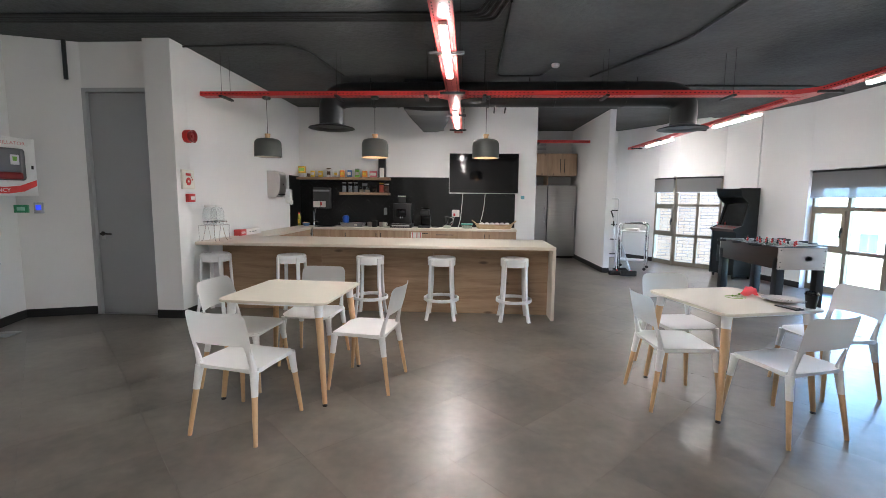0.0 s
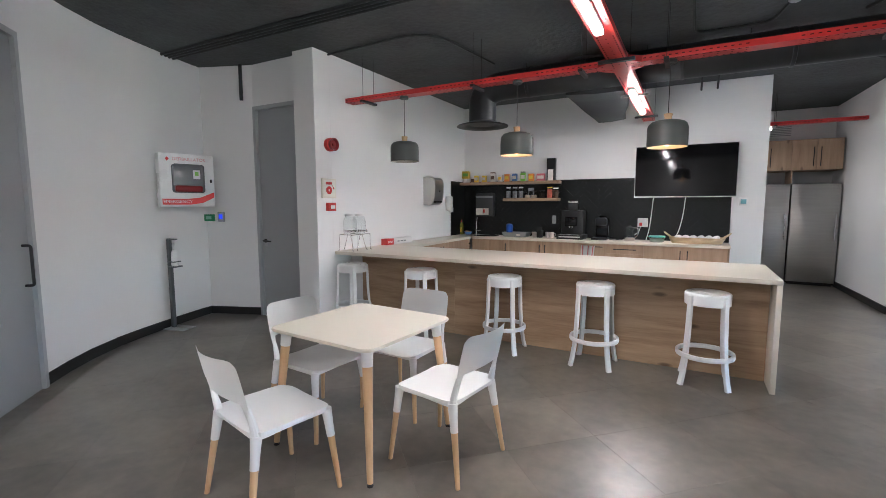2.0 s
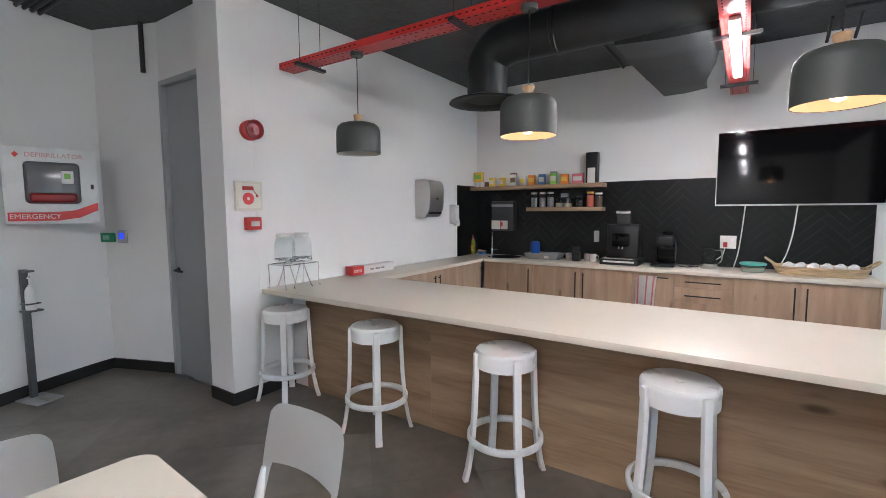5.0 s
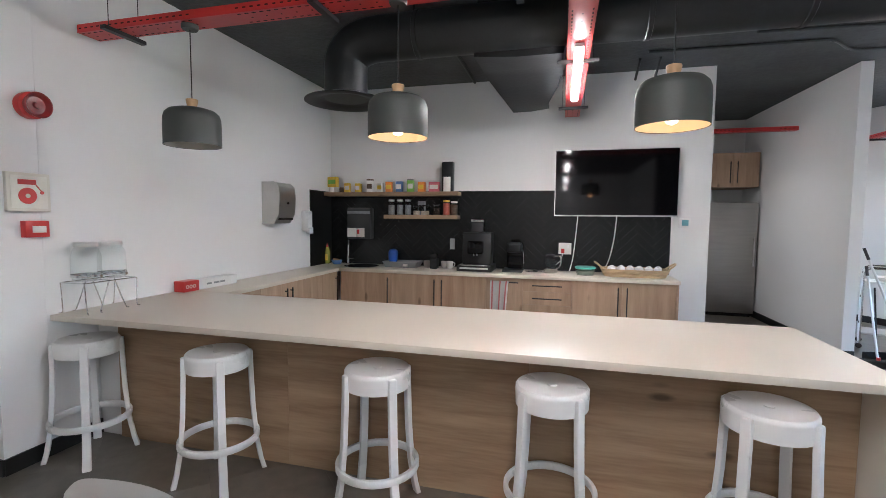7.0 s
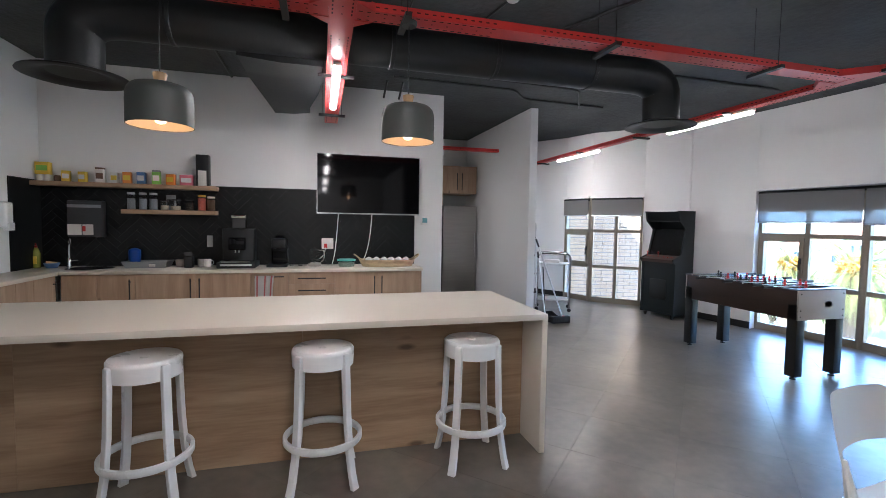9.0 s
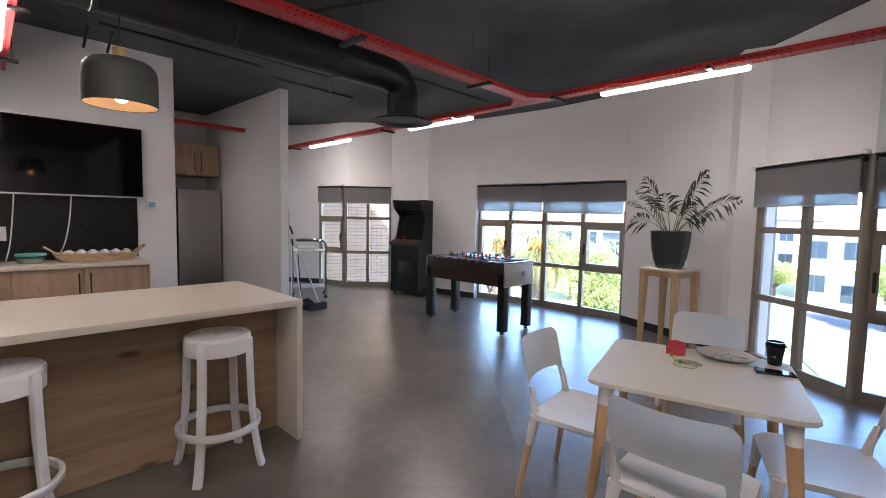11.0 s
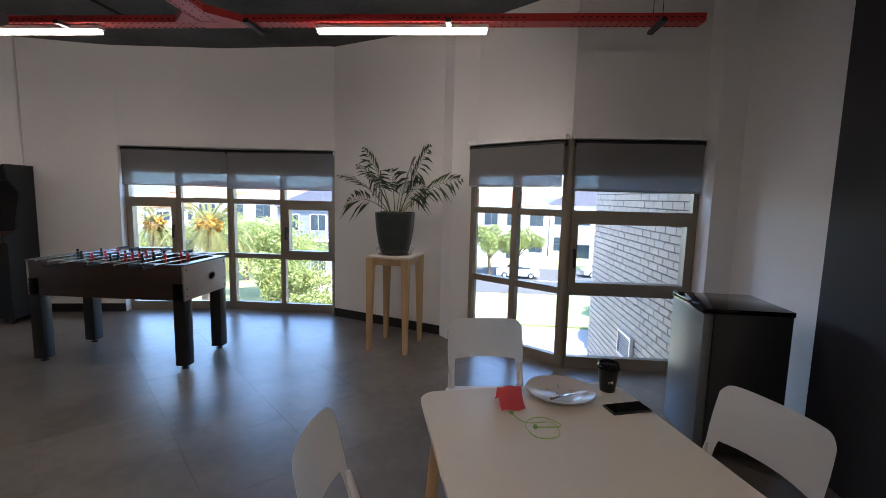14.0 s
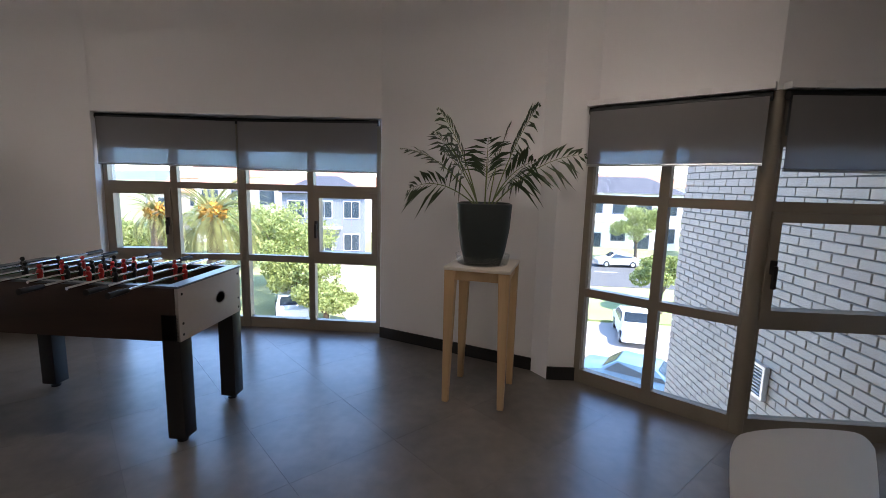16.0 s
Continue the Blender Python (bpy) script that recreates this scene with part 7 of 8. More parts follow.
bm = bmesh.new()
prism(bm, [(2000 * math.cos(a), 2000 * math.sin(a)) for a in [2 * math.pi * i / 32 for i in range(32)]], GZ - 1, GZ)
struct("ground", bm, M["grass"], "dry grass ground around the building")


def strip(name, pts, z, material, label):
    bm = bmesh.new()
    prism(bm, pts, GZ - 0.2, GZ + z)
    struct(name, bm, material, label)


strip("pavement", [(-15, -30), (27.5, -30), (29, 4), (27, 12), (24, 34), (-15, 40)], 0.02, M["paving"], "pale paved yard beside the building")
strip("road", [(37, -120), (51, -120), (53, 10), (49, 10), (39, 10)], 0.03, M["asphalt"], "asphalt street")
strip("driveway", [(25.9, 12), (27.2, 8), (60, 24), (58, 29)], 0.04, M["paving"], "pale driveway leading to the houses")
strip("lawn", [(27.7, -30), (36.6, -30), (37.6, 8), (29.3, 5)], 0.10, M["lawn"], "green lawn strip with a kerb")
for k in range(14):
    y = -50 + 4.2 * k
    bm = bmesh.new()
    prism(bm, [(44.9, y), (45.1, y), (45.1, y + 2), (44.9, y + 2)], GZ + 0.031, GZ + 0.036)
    struct("road_line_%d" % k, bm, M["road_paint"], "white dashed road line")


def house(x, y, rot, w, d, h, wall, roof, label, flat=False, storeys=2, cols=4, solar=False):
    t = thing("house", pose(x, y, GZ, 0, 0, rot), label, "house", "houses across the street")
    bm = bmesh.new()
    box(bm, -w / 2, -d / 2, 0, w / 2, d / 2, h)
    part("wall", bm, wall, t)
    bm = bmesh.new()
    if flat:
        box(bm, -w / 2 - 0.3, -d / 2 - 0.3, h + 0.002, w / 2 + 0.3, d / 2 + 0.3, h + 0.35)
    else:
        e = 0.5
        vs = [bm.verts.new(p) for p in ((-w / 2 - e, -d / 2 - e, h + 0.002), (w / 2 + e, -d / 2 - e, h + 0.002), (w / 2 + e, d / 2 + e, h + 0.002), (-w / 2 - e, d / 2 + e, h + 0.002),
                                        (-w / 2 + d * 0.35, 0, h + d * 0.22), (w / 2 - d * 0.35, 0, h + d * 0.22))]
        for f in ((0, 1, 5, 4), (1, 2, 5), (2, 3, 4, 5), (3, 0, 4), (3, 2, 1, 0)):
            bm.faces.new([vs[i] for i in f])
    rf = part("roof", bm, roof, t)
    if solar:
        for k in range(4):
            bm = bmesh.new()
            x0 = -w * 0.3 + k * w * 0.15
            zt = h + 0.55
            box(bm, x0, -d / 2 + 0.4, 0, x0 + w * 0.13, -d / 2 + 2.4, 0.08, pose(0, 0, zt, 12 if flat else 23, 0, 0) @ Matrix.Translation((0, 0, 0.25)))
            part("solar_panel", bm, M["house_glass"], rf, "dark solar panel")
    rng = random.Random(int(x * 7 + y * 3))
    sh = h / storeys
    for s in range(storeys):
        for c in range(cols):
            cx = -w / 2 + (c + 0.5) * w / cols
            ww, wh = min(1.7, w / cols * 0.55), sh * 0.48
            arch = s == 0 and c % 2
            win = None
            bm = bmesh.new()
            z0 = s * sh + (sh * 0.28 if not arch else 0.1)
            box(bm, cx - ww / 2 - 0.09, -d / 2 - 0.06, z0 - 0.09, cx + ww / 2 + 0.09, -d / 2 - 0.002, z0 + wh + 0.09)
            win = part("window", bm, M["render_white"] if wall != M["render_white"] else M["render_grey"], t)
            bm = bmesh.new()
            for u in (0, 1):
                box(bm, cx - ww / 2 + u * (ww / 2 + 0.03), -d / 2 - 0.10, z0, cx - 0.03 + u * (ww / 2 + 0.03), -d / 2 - 0.0605, z0 + wh)
            part("pane", bm, M["house_glass"], win)
    if storeys > 1 and cols > 2:
        bm = bmesh.new()
        box(bm, -w * 0.22, -d / 2 - 1.3, sh - 0.12, w * 0.22, -d / 2 - 0.11, sh + 0.06)
        bal = part("balcony", bm, M["render_white"], t)
        bm = bmesh.new()
        for k in range(int(w * 0.44 / 0.35)):
            xx = -w * 0.22 + 0.05 + 0.35 * k
            box(bm, xx, -d / 2 - 1.28, sh + 0.0605, xx + 0.04, -d / 2 - 1.24, sh + 0.95)
        box(bm, -w * 0.22, -d / 2 - 1.29, sh + 0.951, w * 0.22, -d / 2 - 1.23, sh + 1.0)
        part("balustrade", bm, M["render_grey"], bal)
    return t


# fronts (-y of each house) are turned to the street and this building
house(62, 36, -62, 13, 10, 7.2, M["render_white"], M["roof_tile"], "white two storey house with a terracotta roof")
house(75, 27, -72, 14, 10, 7.0, M["render_white"], M["roof_tile"], "white two storey house with balconies")
house(50, 21.5, -75, 8, 8, 6.6, M["render_grey"], M["roof_dark"], "grey rendered gabled house", cols=3)
house(70, 50, -50, 12, 9, 5.5, M["render_sand"], M["roof_tile"], "sand coloured house with a terracotta roof", cols=3)
house(92, 40, -65, 16, 10, 7.0, M["render_white"], M["roof_tile"], "white house behind the others")
house(66, 2.5, -88, 15, 10, 7.0, M["render_white"], M["roof_tile"], "white two storey house with arched windows", cols=5)
house(68, -14, -98, 15, 10, 7.2, M["render_white"], M["roof_dark"], "white house with solar panels on its roof", solar=True, cols=5)
house(95, 10, -85, 26, 12, 8.3, M["render_white"], M["roof_dark"], "long white building with solar panels", flat=True, solar=True, cols=8)
house(72, -34, -110, 14, 10, 7.0, M["render_sand"], M["roof_tile"], "sand coloured house further along the street")
house(98, -25, -100, 22, 12, 8.0, M["render_white"], M["roof_tile"], "long white house with a terracotta roof", cols=7)
house(100, 62, -58, 20, 12, 7.5, M["render_sand"], M["roof_tile"], "far sand coloured house", cols=6)
house(58, 62, -40, 12, 9, 5.2, M["render_white"], M["roof_tile"], "low white house among trees", storeys=1, cols=3)

bm = bmesh.new()
rng = random.Random(5)
prev = None
for k in range(61):
    a = radians(-70 + 160 * k / 60)
    r = 900
    h = 6 + 16 * (0.5 + 0.5 * math.sin(k * 0.37)) * (0.6 + 0.4 * math.sin(k * 0.11 + 2)) + rng.uniform(0, 2)
    cur = (bm.verts.new((r * math.cos(a), r * math.sin(a), GZ)), bm.verts.new(((r + 60) * math.cos(a), (r + 60) * math.sin(a), GZ + h)), bm.verts.new(((r + 300) * math.cos(a), (r + 300) * math.sin(a), GZ)))
    if prev:
        bm.faces.new((prev[0], cur[0], cur[1], prev[1])), bm.faces.new((prev[1], cur[1], cur[2], prev[2]))
    prev = cur
struct("backdrop_hills", bm, M["hill"], "low green hills on the horizon")


def leaf_cloud(bm, c, rad, n, size, rng, flat=0.8):
    for _ in range(n):
        v = Vector((rng.gauss(0, 1), rng.gauss(0, 1), rng.gauss(0, 1))).normalized() * rad * rng.uniform(0.55, 1.0) ** 0.6
        v.z *= flat
        p = Vector(c) + v
        u = Vector((rng.uniform(-1, 1), rng.uniform(-1, 1), rng.uniform(-1, 1))).normalized()
        w = u.cross(Vector((rng.uniform(-1, 1), rng.uniform(-1, 1), rng.uniform(-1, 1)))).normalized()
        s = size * rng.uniform(0.6, 1.3)
        q = [bm.verts.new(p + u * s), bm.verts.new(p + w * s * 0.45), bm.verts.new(p - u * s), bm.verts.new(p - w * s * 0.45)]
        bm.faces.new(q)


def tree(x, y, h, r, seed, label, trunk_h=None):
    rng = random.Random(seed)
    t = thing("tree", pose(x, y, GZ), label, "tree", "garden trees")
    th = trunk_h or h * 0.35
    bm = bmesh.new()
    tips = []
    tube(bm, [(0, 0, -0.1), (0.08, 0.02, th * 0.5), (0, 0.05, th)], [0.22, 0.17, 0.13], n=8)
    for k in range(7):
        a = 2 * math.pi * k / 7 + rng.uniform(-0.3, 0.3)
        e = Vector((math.cos(a) * r * rng.uniform(0.4, 0.7), math.sin(a) * r * rng.uniform(0.4, 0.7), th + (h - th) * rng.uniform(0.3, 0.75)))
        tube(bm, [(0, 0.05, th * 0.9), e * 0.5 + Vector((0, 0, th * 0.55)), e], [0.09, 0.06, 0.02], n=6)
        tips.append(e)
    part("trunk", bm, M["bark"], t, "forked grey brown trunk")
    bm = bmesh.new()
    tips.append(Vector((0, 0, h * 0.82)))
    for e in tips:
        for k in range(3):
            c = e + Vector((rng.uniform(-1, 1), rng.uniform(-1, 1), rng.uniform(-0.4, 0.6))) * r * 0.32
            leaf_cloud(bm, c, r * rng.uniform(0.28, 0.42), 330, 0.115, rng)
    ob = part("crown", bm, M["leaf_tree"], t, "uneven leafy crown")


TREES = [(30, 17.6, 6.2, 3.2, 1), (34, 19.5, 5.4, 2.6, 2), (27.5, 15.5, 3.6, 2.0, 3), (40, 25, 5.5, 2.8, 4), (44, 30, 6, 3, 5), (47, 2.8, 5.4, 2.4, 6), (49, -0.2, 5.2, 2.3, 7),
         (31, -6.5, 4.0, 1.8, 8), (52, -12, 6, 2.8, 9), (30, 27, 5, 2.6, 10), (56, 11, 4.5, 2.4, 11), (25.5, 13.2, 2.2, 1.6, 12), (58, -22, 6, 3, 13)]
for k, (x, y, h, r, s) in enumerate(TREES):
    tree(x, y, h, r, s, "rounded green garden tree" if h > 4 else "low green shrub-like tree")


def date_palm(x, y, top, r, seed):
    rng = random.Random(seed)
    t = thing("palm_tree", pose(x, y, GZ), "date palm with a wide crown of arching fronds", "palm tree", "date palms")
    H = top - GZ
    bm = bmesh.new()
    k = 10
    tube(bm, [(0.1 * math.sin(i), 0, H * i / k) for i in range(k + 1)], [0.38 - 0.10 * i / k + 0.025 * (i % 2) for i in range(k + 1)], n=10)
    part("trunk", bm, M["bark"], t)
    bm = bmesh.new()
    leaf_cloud(bm, (0, 0, H + 0.1), 0.55, 160, 0.16, rng)
    part("heart", bm, M["palm_heart"], t, "orange fruit stalks")
    for f in range(54):
        az0 = rng.uniform(0, 2 * math.pi)
        el0 = radians(rng.uniform(-25, 80))
        bm = bmesh.new()
        pos, el, N = Vector((0, 0, H)), el0, 12
        ln = r * rng.uniform(0.85, 1.1)
        sp = [pos.copy()]
        for i in range(N):
            el -= 0.09 + 0.05 * math.cos(el0)
            pos = pos + Vector((math.cos(az0) * math.cos(el), math.sin(az0) * math.cos(el), math.sin(el))) * ln / N
            sp.append(pos.copy())
        side = Vector((-math.sin(az0), math.cos(az0), 0))
        for i in range(44):
            f2 = 0.12 + 0.87 * i / 43
            kk = min(N - 1, int(f2 * N))
            base = sp[kk].lerp(sp[kk + 1], f2 * N - kk)
            tang = (sp[kk + 1] - sp[kk]).normalized()
            for s in (-1, 1):
                L0 = 0.15 * r * math.sin(math.pi * (0.15 + 0.8 * f2)) + 0.08
                dr = (tang * 0.8 + side * s * 0.6 + Vector((0, 0, 0.25))).normalized()
                wv = dr.cross(Vector((0, 0, 1))).normalized() * 0.006 * r
                v = [bm.verts.new(base), bm.verts.new(base + dr * L0 * 0.5 + wv), bm.verts.new(base + dr * L0 - Vector((0, 0, 0.04))), bm.verts.new(base + dr * L0 * 0.5 - wv)]
                bm.faces.new(v)
        part("frond", bm, M["leaf_palm"], t)


date_palm(20.6, 16.4, -0.15, 2.9, 21)
date_palm(24.6, 22.0, -0.5, 2.0, 22)


def car(x, y, rot, paint, label):
    t = thing("car", pose(x, y, GZ + 0.04, 0, 0, rot), label, "car", "parked cars")
    bm = bmesh.new()
    prof = [(-2.1, 0.28), (-2.15, 0.62), (-2.05, 0.86), (-1.55, 0.95), (-0.95, 1.38), (0.45, 1.42), (1.05, 0.98), (1.85, 0.86), (2.1, 0.66), (2.1, 0.28)]
    n = len(prof)
    rows = []
    for yy, k, dz in ((-0.85, 0.97, -0.02), (-0.80, 1.0, 0.0), (0.80, 1.0, 0.0), (0.85, 0.97, -0.02)):
        rows.append([bm.verts.new((px * k, yy if pz < 0.97 else yy * 0.82, pz + (dz if pz > 0.5 else 0))) for px, pz in prof])
    for p, q in zip(rows, rows[1:]):
        for i in range(n):
            bm.faces.new((p[i], p[(i + 1) % n], q[(i + 1) % n], q[i]))
    bm.faces.new(rows[0]), bm.faces.new(rows[-1])
    part("body", bm, paint, t)
    for s in (-1, 1):
        bm = bmesh.new()
        pts = [(-1.35, 1.0), (-0.9, 1.32), (0.4, 1.36), (0.85, 1.0)]
        lo = [bm.verts.new((px, s * (0.835 if pz < 1.1 else 0.70), pz)) for px, pz in pts]
        hi = [bm.verts.new((px, s * (0.80 if pz < 1.1 else 0.66), pz)) for px, pz in pts]
        bm.faces.new(lo), bm.faces.new(hi)
        for i in range(4):
            bm.faces.new((lo[i], lo[(i + 1) % 4], hi[(i + 1) % 4], hi[i]))
        part("side_window", bm, M["house_glass"], t)
    for px0, pz0, px1, pz1 in ((0.5, 1.40, 1.0, 1.02), (-1.0, 1.36, -1.5, 0.98)):
        bm = bmesh.new()
        vs = [bm.verts.new(p) for p in ((px0, -0.58, pz0 + 0.02), (px0, 0.58, pz0 + 0.02), (px1, 0.66, pz1 + 0.02), (px1, -0.66, pz1 + 0.02))]
        bm.faces.new(vs)
        bmesh.ops.solidify(bm, geom=bm.faces[:], thickness=0.02)
        part("windscreen", bm, M["house_glass"], t)
    for px in (-1.3, 1.3):
        for s in (-1, 1):
            bm = bmesh.new()
            cyl(bm, (px, s * 0.70, 0.31), (px, s * 0.88, 0.31), 0.31, n=20)
            wh = part("wheel", bm, M["black_satin"], t)
            bm = bmesh.new()
            cyl(bm, (px, s * 0.881, 0.31), (px, s * 0.89, 0.31), 0.19, n=16)
            part("rim", bm, M["alu"], wh)
    for s in (-1, 1):
        bm = bmesh.new()
        box(bm, 2.05, s * 0.62 - 0.16, 0.62, 2.12, s * 0.62 + 0.16, 0.74)
        part("headlight", bm, M["alu"], t)


M["car_white"] = mat("white_car_paint", (0.70, 0.70, 0.70), 0.25, var=0.03, bump=0)
M["car_blue"] = mat("grey_blue_car_paint", (0.12, 0.22, 0.33), 0.25, var=0.05, bump=0)
M["car_silver"] = mat("silver_car_paint", (0.45, 0.46, 0.48), 0.25, var=0.05, bump=0)
car(27.2, 15.9, 25, M["car_white"], "white parked car beside the trees")
car(46.5, 0.0, 88, M["car_white"], "white car on the street")
car(26.5, -3.4, 170, M["car_white"], "white car parked in the yard")
car(19.5, -1.0, 60, M["car_blue"], "blue car parked below the window")
car(48.5, -9, 92, M["car_silver"], "silver car on the street")

# ---- the building's own outside walls ----
bm = bmesh.new()
box(bm, 5.14, 1.6, GZ, 8.9, 2.33, 5.0)
wing = struct("wing_wall", bm, M["mortar"], "white washed brick wing of the building")
A, B = Vector((4.9, 13.45, 0)), Vector((8.6, 12.05, 0))
dd = (B - A).normalized()
bm = bmesh.new()
nn = Vector((-dd.y, dd.x, 0))
prism(bm, [(A.x, A.y), (B.x, B.y), (B.x + nn.x * 0.6, B.y + nn.y * 0.6), (A.x + nn.x * 0.6, A.y + nn.y * 0.6)], GZ, 5.0)
wing2 = struct("wing_wall_north", bm, M["mortar"], "pale brick wall of the neighbouring wing")
# brick pier standing in shade; the dark grey colour carries that shade
bm = bmesh.new()
prism(bm, [(6.201, 4.34), (6.95, 4.42), (6.95, 4.86), (6.201, 4.72)], GZ, 4.0)
struct("outer_pier", bm, M["render_grey"], "pier outside the window, its shade put in as dark grey")
bm = bmesh.new()
prism(bm, [(-5.5, -3.2), (2.7, -3.2), (2.7, 2.1), (5.05, 2.1), (5.05, 3.5), (5.7, 4.45), (6.4, 6.0), (6.5, 7.4), (6.15, 8.6), (5.8, 10.45), (5.15, 11.1), (4.9, 11.7), (4.4, 12.8), (-5.5, 12.8)], GZ, -0.32)
struct("lower_storey", bm, M["render_sand"], "storey below the room")
t = thing("wall_vent", pose(6.95, 2.352, -0.38), "louvred metal vent on the brick wing", "vent")
bm = bmesh.new()
for x0, x1, z0, z1 in ((-0.25, 0.25, -0.17, -0.14), (-0.25, 0.25, 0.14, 0.17), (-0.25, -0.22, -0.14, 0.14), (0.22, 0.25, -0.14, 0.14)):
    box(bm, x0, 0, z0, x1, 0.05, z1)
part("frame", bm, M["alu"], t)
for k in range(8):
    bm = bmesh.new()
    box(bm, -0.219, 0.005, -0.135 + 0.034 * k, 0.219, 0.035, -0.120 + 0.034 * k)
    part("slat", bm, M["frame_grey"], t)


# ---- pieces of floors and walls ----
def clip(poly, inside, cut):
    out = []
    for i, b in enumerate(poly):
        a = poly[i - 1]
        if inside(b):
            if not inside(a):
                out.append(cut(a, b))
            out.append(b)
        elif inside(a):
            out.append(cut(a, b))
    return out


def clip_rect(poly, x0, y0, x1, y1):
    for ax, v, s in ((0, x0, 1), (0, x1, -1), (1, y0, 1), (1, y1, -1)):
        def inside(p, ax=ax, v=v, s=s):
            return s * (p[ax] - v) >= 0

        def cut(a, b, ax=ax, v=v):
            t = (v - a[ax]) / (b[ax] - a[ax])
            return (a[0] + t * (b[0] - a[0]), a[1] + t * (b[1] - a[1]))
        poly = clip(poly, inside, cut)
        if len(poly) < 3:
            return []
    return poly


def poly_area(p):
    return 0.5 * sum(p[i - 1][0] * q[1] - q[0] * p[i - 1][1] for i, q in enumerate(p))


# vinyl tiles laid on the diagonal; those near the walk are pieces of their own
TILE, C45 = 0.61, math.sqrt(0.5)
room = [((x + y) * C45, (y - x) * C45) for x, y in OUTLINE]
u0, u1 = min(p[0] for p in room), max(p[0] for p in room)
v0, v1 = min(p[1] for p in room), max(p[1] for p in room)
near, rest = [], []
for i in range(int(u0 / TILE) - 1, int(u1 / TILE) + 1):
    for j in range(int(v0 / TILE) - 1, int(v1 / TILE) + 1):
        g = 0.0006
        p = clip_rect(room, i * TILE + g, j * TILE + g, (i + 1) * TILE - g, (j + 1) * TILE - g)
        if len(p) < 3 or poly_area(p) < 0.004:
            continue
        pts = [((a - b) * C45, (a + b) * C45) for a, b in p]
        cx, cy = sum(q[0] for q in pts) / len(pts), sum(q[1] for q in pts) / len(pts)
        full = abs(poly_area(p) - (TILE - 2 * g) ** 2) < 1e-4 and len(p) == 4
        (near if full and 1.8 < cy < 10.5 and -4.2 < cx < 5.6 else rest).append((cx, cy, pts))
tile_me = None
for cx, cy, pts in near[:300]:
    if tile_me is None:
        bm = bmesh.new()
        h = (TILE - 0.0012) * C45
        prism(bm, [(-h, 0), (0, -h), (h, 0), (0, h)], -0.003, 0.0)
        tile_me = bpy.data.meshes.new("floor_tile")
        bm.to_mesh(tile_me)
        bm.free()
        tile_me.materials.append(M["floor"])
    ob = new("floor_tile", tile_me)
    ob.location = (cx, cy, 0)
    ob.parent = floor
bm = bmesh.new()
for cx, cy, pts in rest + near[300:]:
    if poly_area(pts) < 0:
        pts = pts[::-1]
    prism(bm, pts, -0.003, 0.0)
ob = part("floor_tiles_rest", bm, M["floor_rest"], floor)
tagged(ob, kind="stuff")

# herringbone tiles of the splashback
TW, TL = 0.075, 0.30
rects = []
for a in range(-30, 60):
    for b in range(-14, 14):
        # standard herringbone cell on a grid of TW
        u, v = a * TW + b * TL, a * TW - b * TL
        rects.append((u, v, u + TL, v + TW))
        rects.append((u, v + TW, u + TW, v + TW + TL))
zone = [(SIDE + 0.013, 0.902), (1.408, 0.902), (1.408, 1.878), (SIDE + 0.013, 1.878)]
zr = [((x + z) * C45, (z - x) * C45) for x, z in zone]
cuts = bmesh.new()
shared = {}
count = 0
for x0, y0, x1, y1 in rects:
    g = 0.0014
    p = clip_rect(zr, x0 + g, y0 + g, x1 - g, y1 - g)
    if len(p) < 3 or abs(poly_area(p)) < 0.0002:
        continue
    pts = [((a - b) * C45, (a + b) * C45) for a, b in p]
    cx, cz = sum(q[0] for q in pts) / len(pts), sum(q[1] for q in pts) / len(pts)
    full = abs(abs(poly_area(p)) - (TL - 2 * g) * (TW - 2 * g)) < 1e-5
    key = (x1 - x0) > (y1 - y0)
    if full and count < 290:
        count += 1
        if key not in shared:
            b2 = bmesh.new()
            prism(b2, [(q[0] - cx, q[1] - cz) for q in pts], 0, 0.005)
            bmesh.ops.transform(b2, matrix=pose(0, 0, 0, 90, 0, 0), verts=b2.verts[:])
            bmesh.ops.recalc_face_normals(b2, faces=b2.faces[:])
            shared[key] = bpy.data.meshes.new("splash_tile")
            b2.to_mesh(shared[key])
            b2.free()
            shared[key].materials.append(M["tile_black"])
        ob = new("splash_tile", shared[key])
        ob.location = (cx, 9.6448, cz)
        ob.parent = splash
    else:
        vs = prism(cuts, pts, 0, 0.005)
        bmesh.ops.transform(cuts, matrix=pose(0, 9.6448, 0, 90, 0, 0), verts=vs)
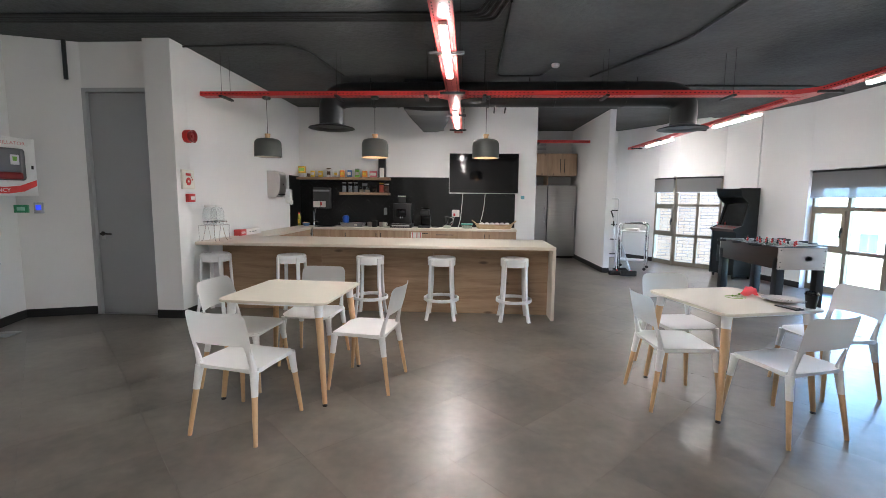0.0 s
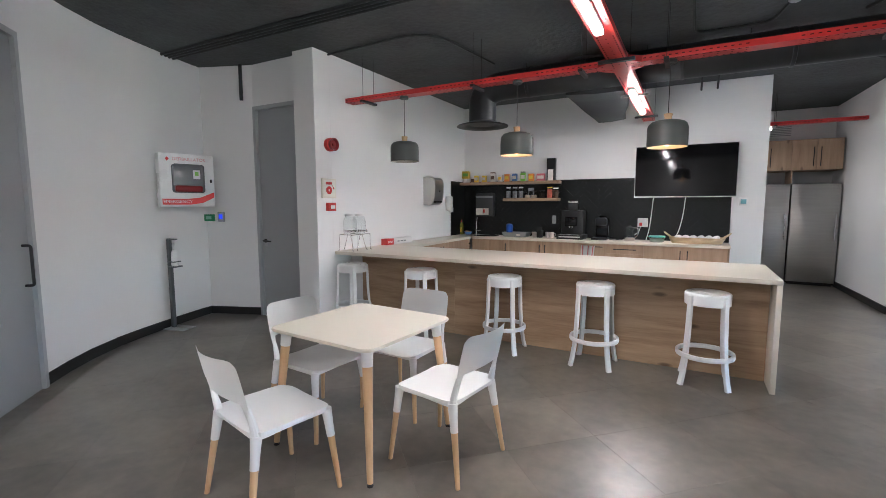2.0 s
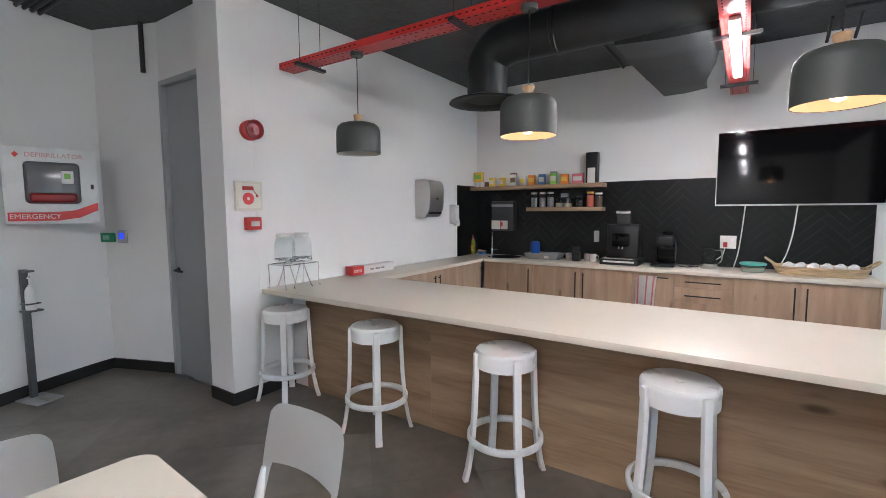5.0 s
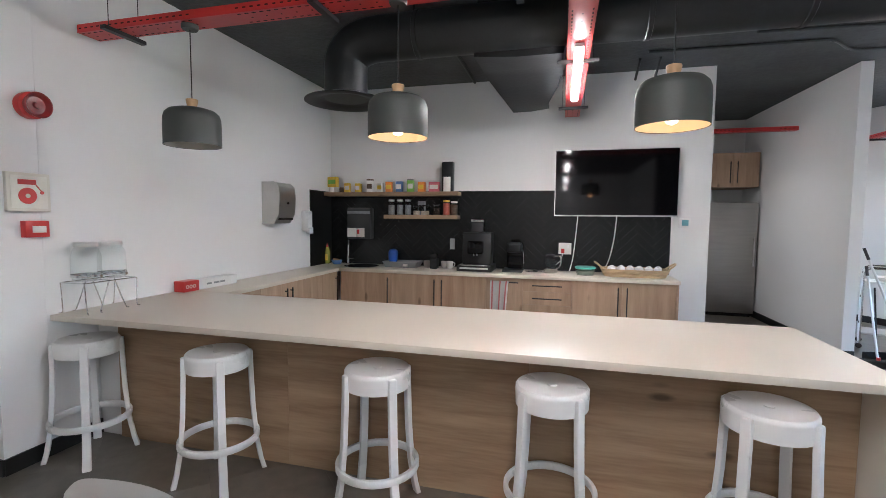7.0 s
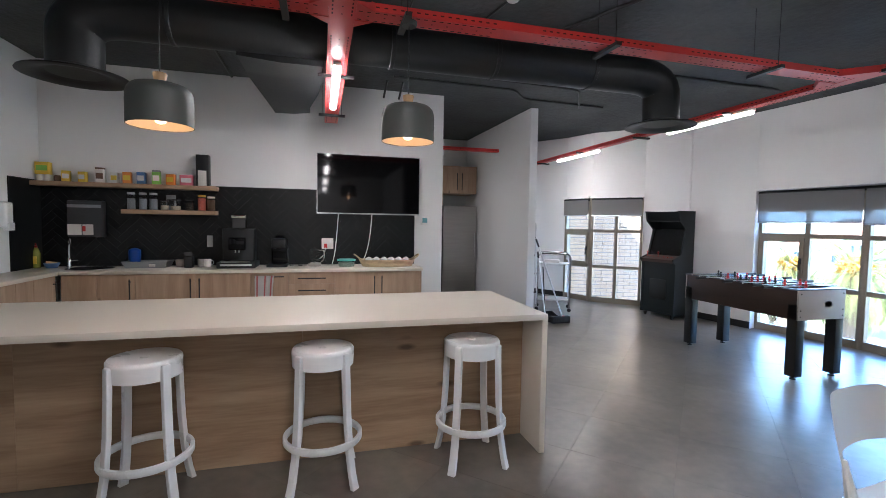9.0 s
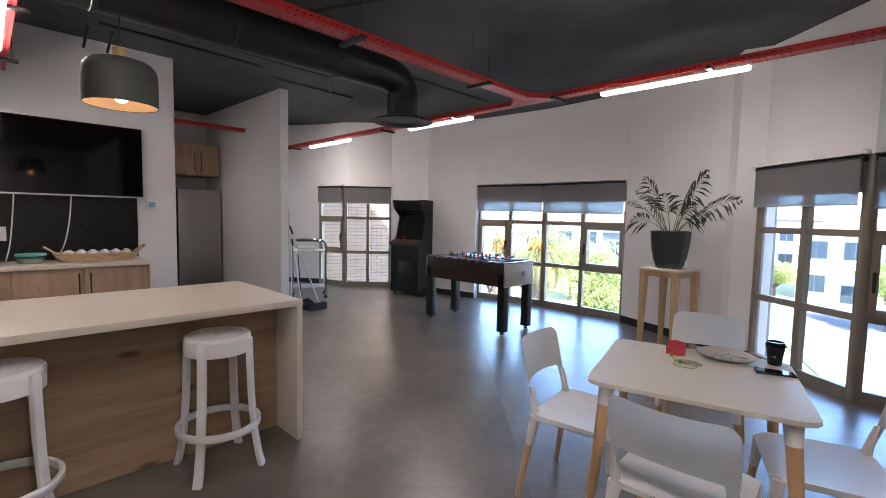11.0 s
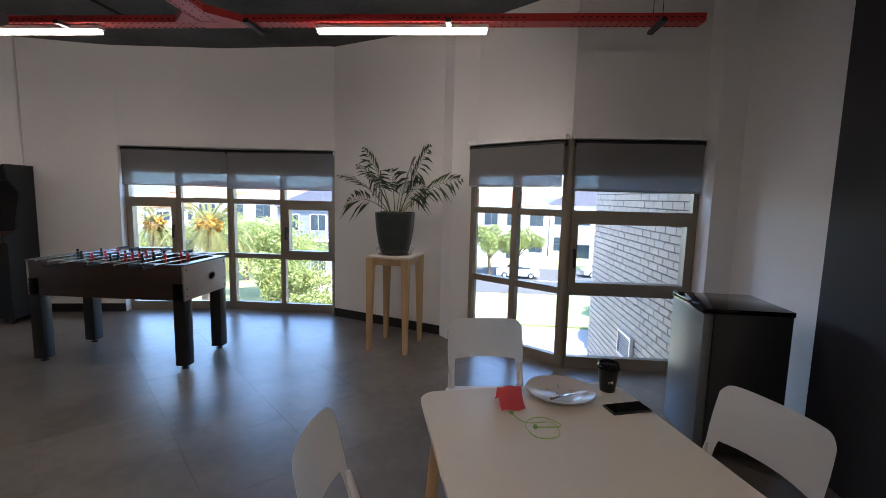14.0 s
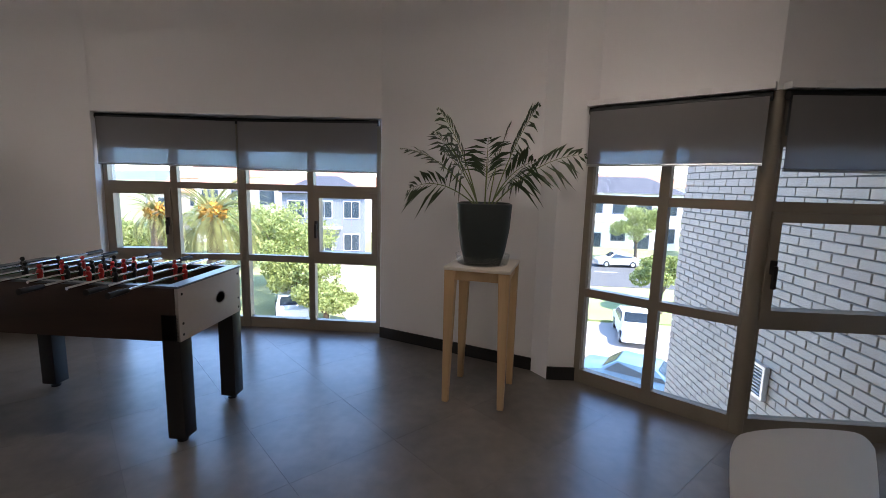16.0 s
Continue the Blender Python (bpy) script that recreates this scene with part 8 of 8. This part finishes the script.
ob = part("splash_tile_cuts", cuts, M["tile_black"], splash)
tagged(ob, kind="stuff")

# bricks of the wing beside the corner window: the ones next to the glass as pieces, the rest joined
BL, BH = 0.26, 0.086
bm = bmesh.new()
box(bm, -BL / 2 + 0.007, 0, -BH / 2 + 0.007, BL / 2 - 0.007, 0.018, BH / 2 - 0.007)
bmesh.ops.bevel(bm, geom=[e for e in bm.edges if min(e.verts[0].co.y, e.verts[1].co.y) > 0.01], offset=0.004, segments=1, affect="EDGES")
brick_me = bpy.data.meshes.new("brick")
bmesh.ops.recalc_face_normals(bm, faces=bm.faces[:])
bm.to_mesh(brick_me)
bm.free()
brick_me.materials.append(M["brick"])
others = bmesh.new()
count = 0
rng = random.Random(11)
for row in range(int((4.9 - GZ) / BH)):
    z = GZ + BH * (row + 0.5)
    for c in range(-1, 16):
        x = 5.14 + BL * (c + 0.5 + 0.5 * (row % 2))
        x0, x1 = max(5.14, x - BL / 2), min(8.9, x + BL / 2)
        if x1 - x0 < 0.05:
            continue
        if x1 - x0 > BL - 0.01 and -0.5 < z < 2.15 and count < 298:
            count += 1
            ob = new("brick", brick_me)
            ob.location = (x, 2.3305 + rng.uniform(0, 0.002), z)
            ob.parent = wing
        else:
            box(others, x0 + 0.007, 2.3305, z - BH / 2 + 0.007, x1 - 0.007, 2.3485, z + BH / 2 - 0.007)
ob = part("bricks_rest", others, M["brick_rest"], wing)
tagged(ob, kind="stuff")
others = bmesh.new()
ln = (B - A).length
mw = Matrix.Translation(A) @ Matrix.Rotation(math.atan2(dd.y, dd.x), 4, "Z")
for row in range(int(5.4 / BH)):
    z = -2.6 + BH * (row + 0.5)
    for c in range(int(ln / BL)):
        x = BL * (c + 0.5 + 0.5 * (row % 2))
        if x + BL / 2 < ln:
            box(others, x - BL / 2 + 0.007, -0.0185, z - BH / 2 + 0.007, x + BL / 2 - 0.007, -0.0005, z + BH / 2 - 0.007, mw)
ob = part("bricks", others, M["brick_warm"], wing2)
tagged(ob, kind="stuff")
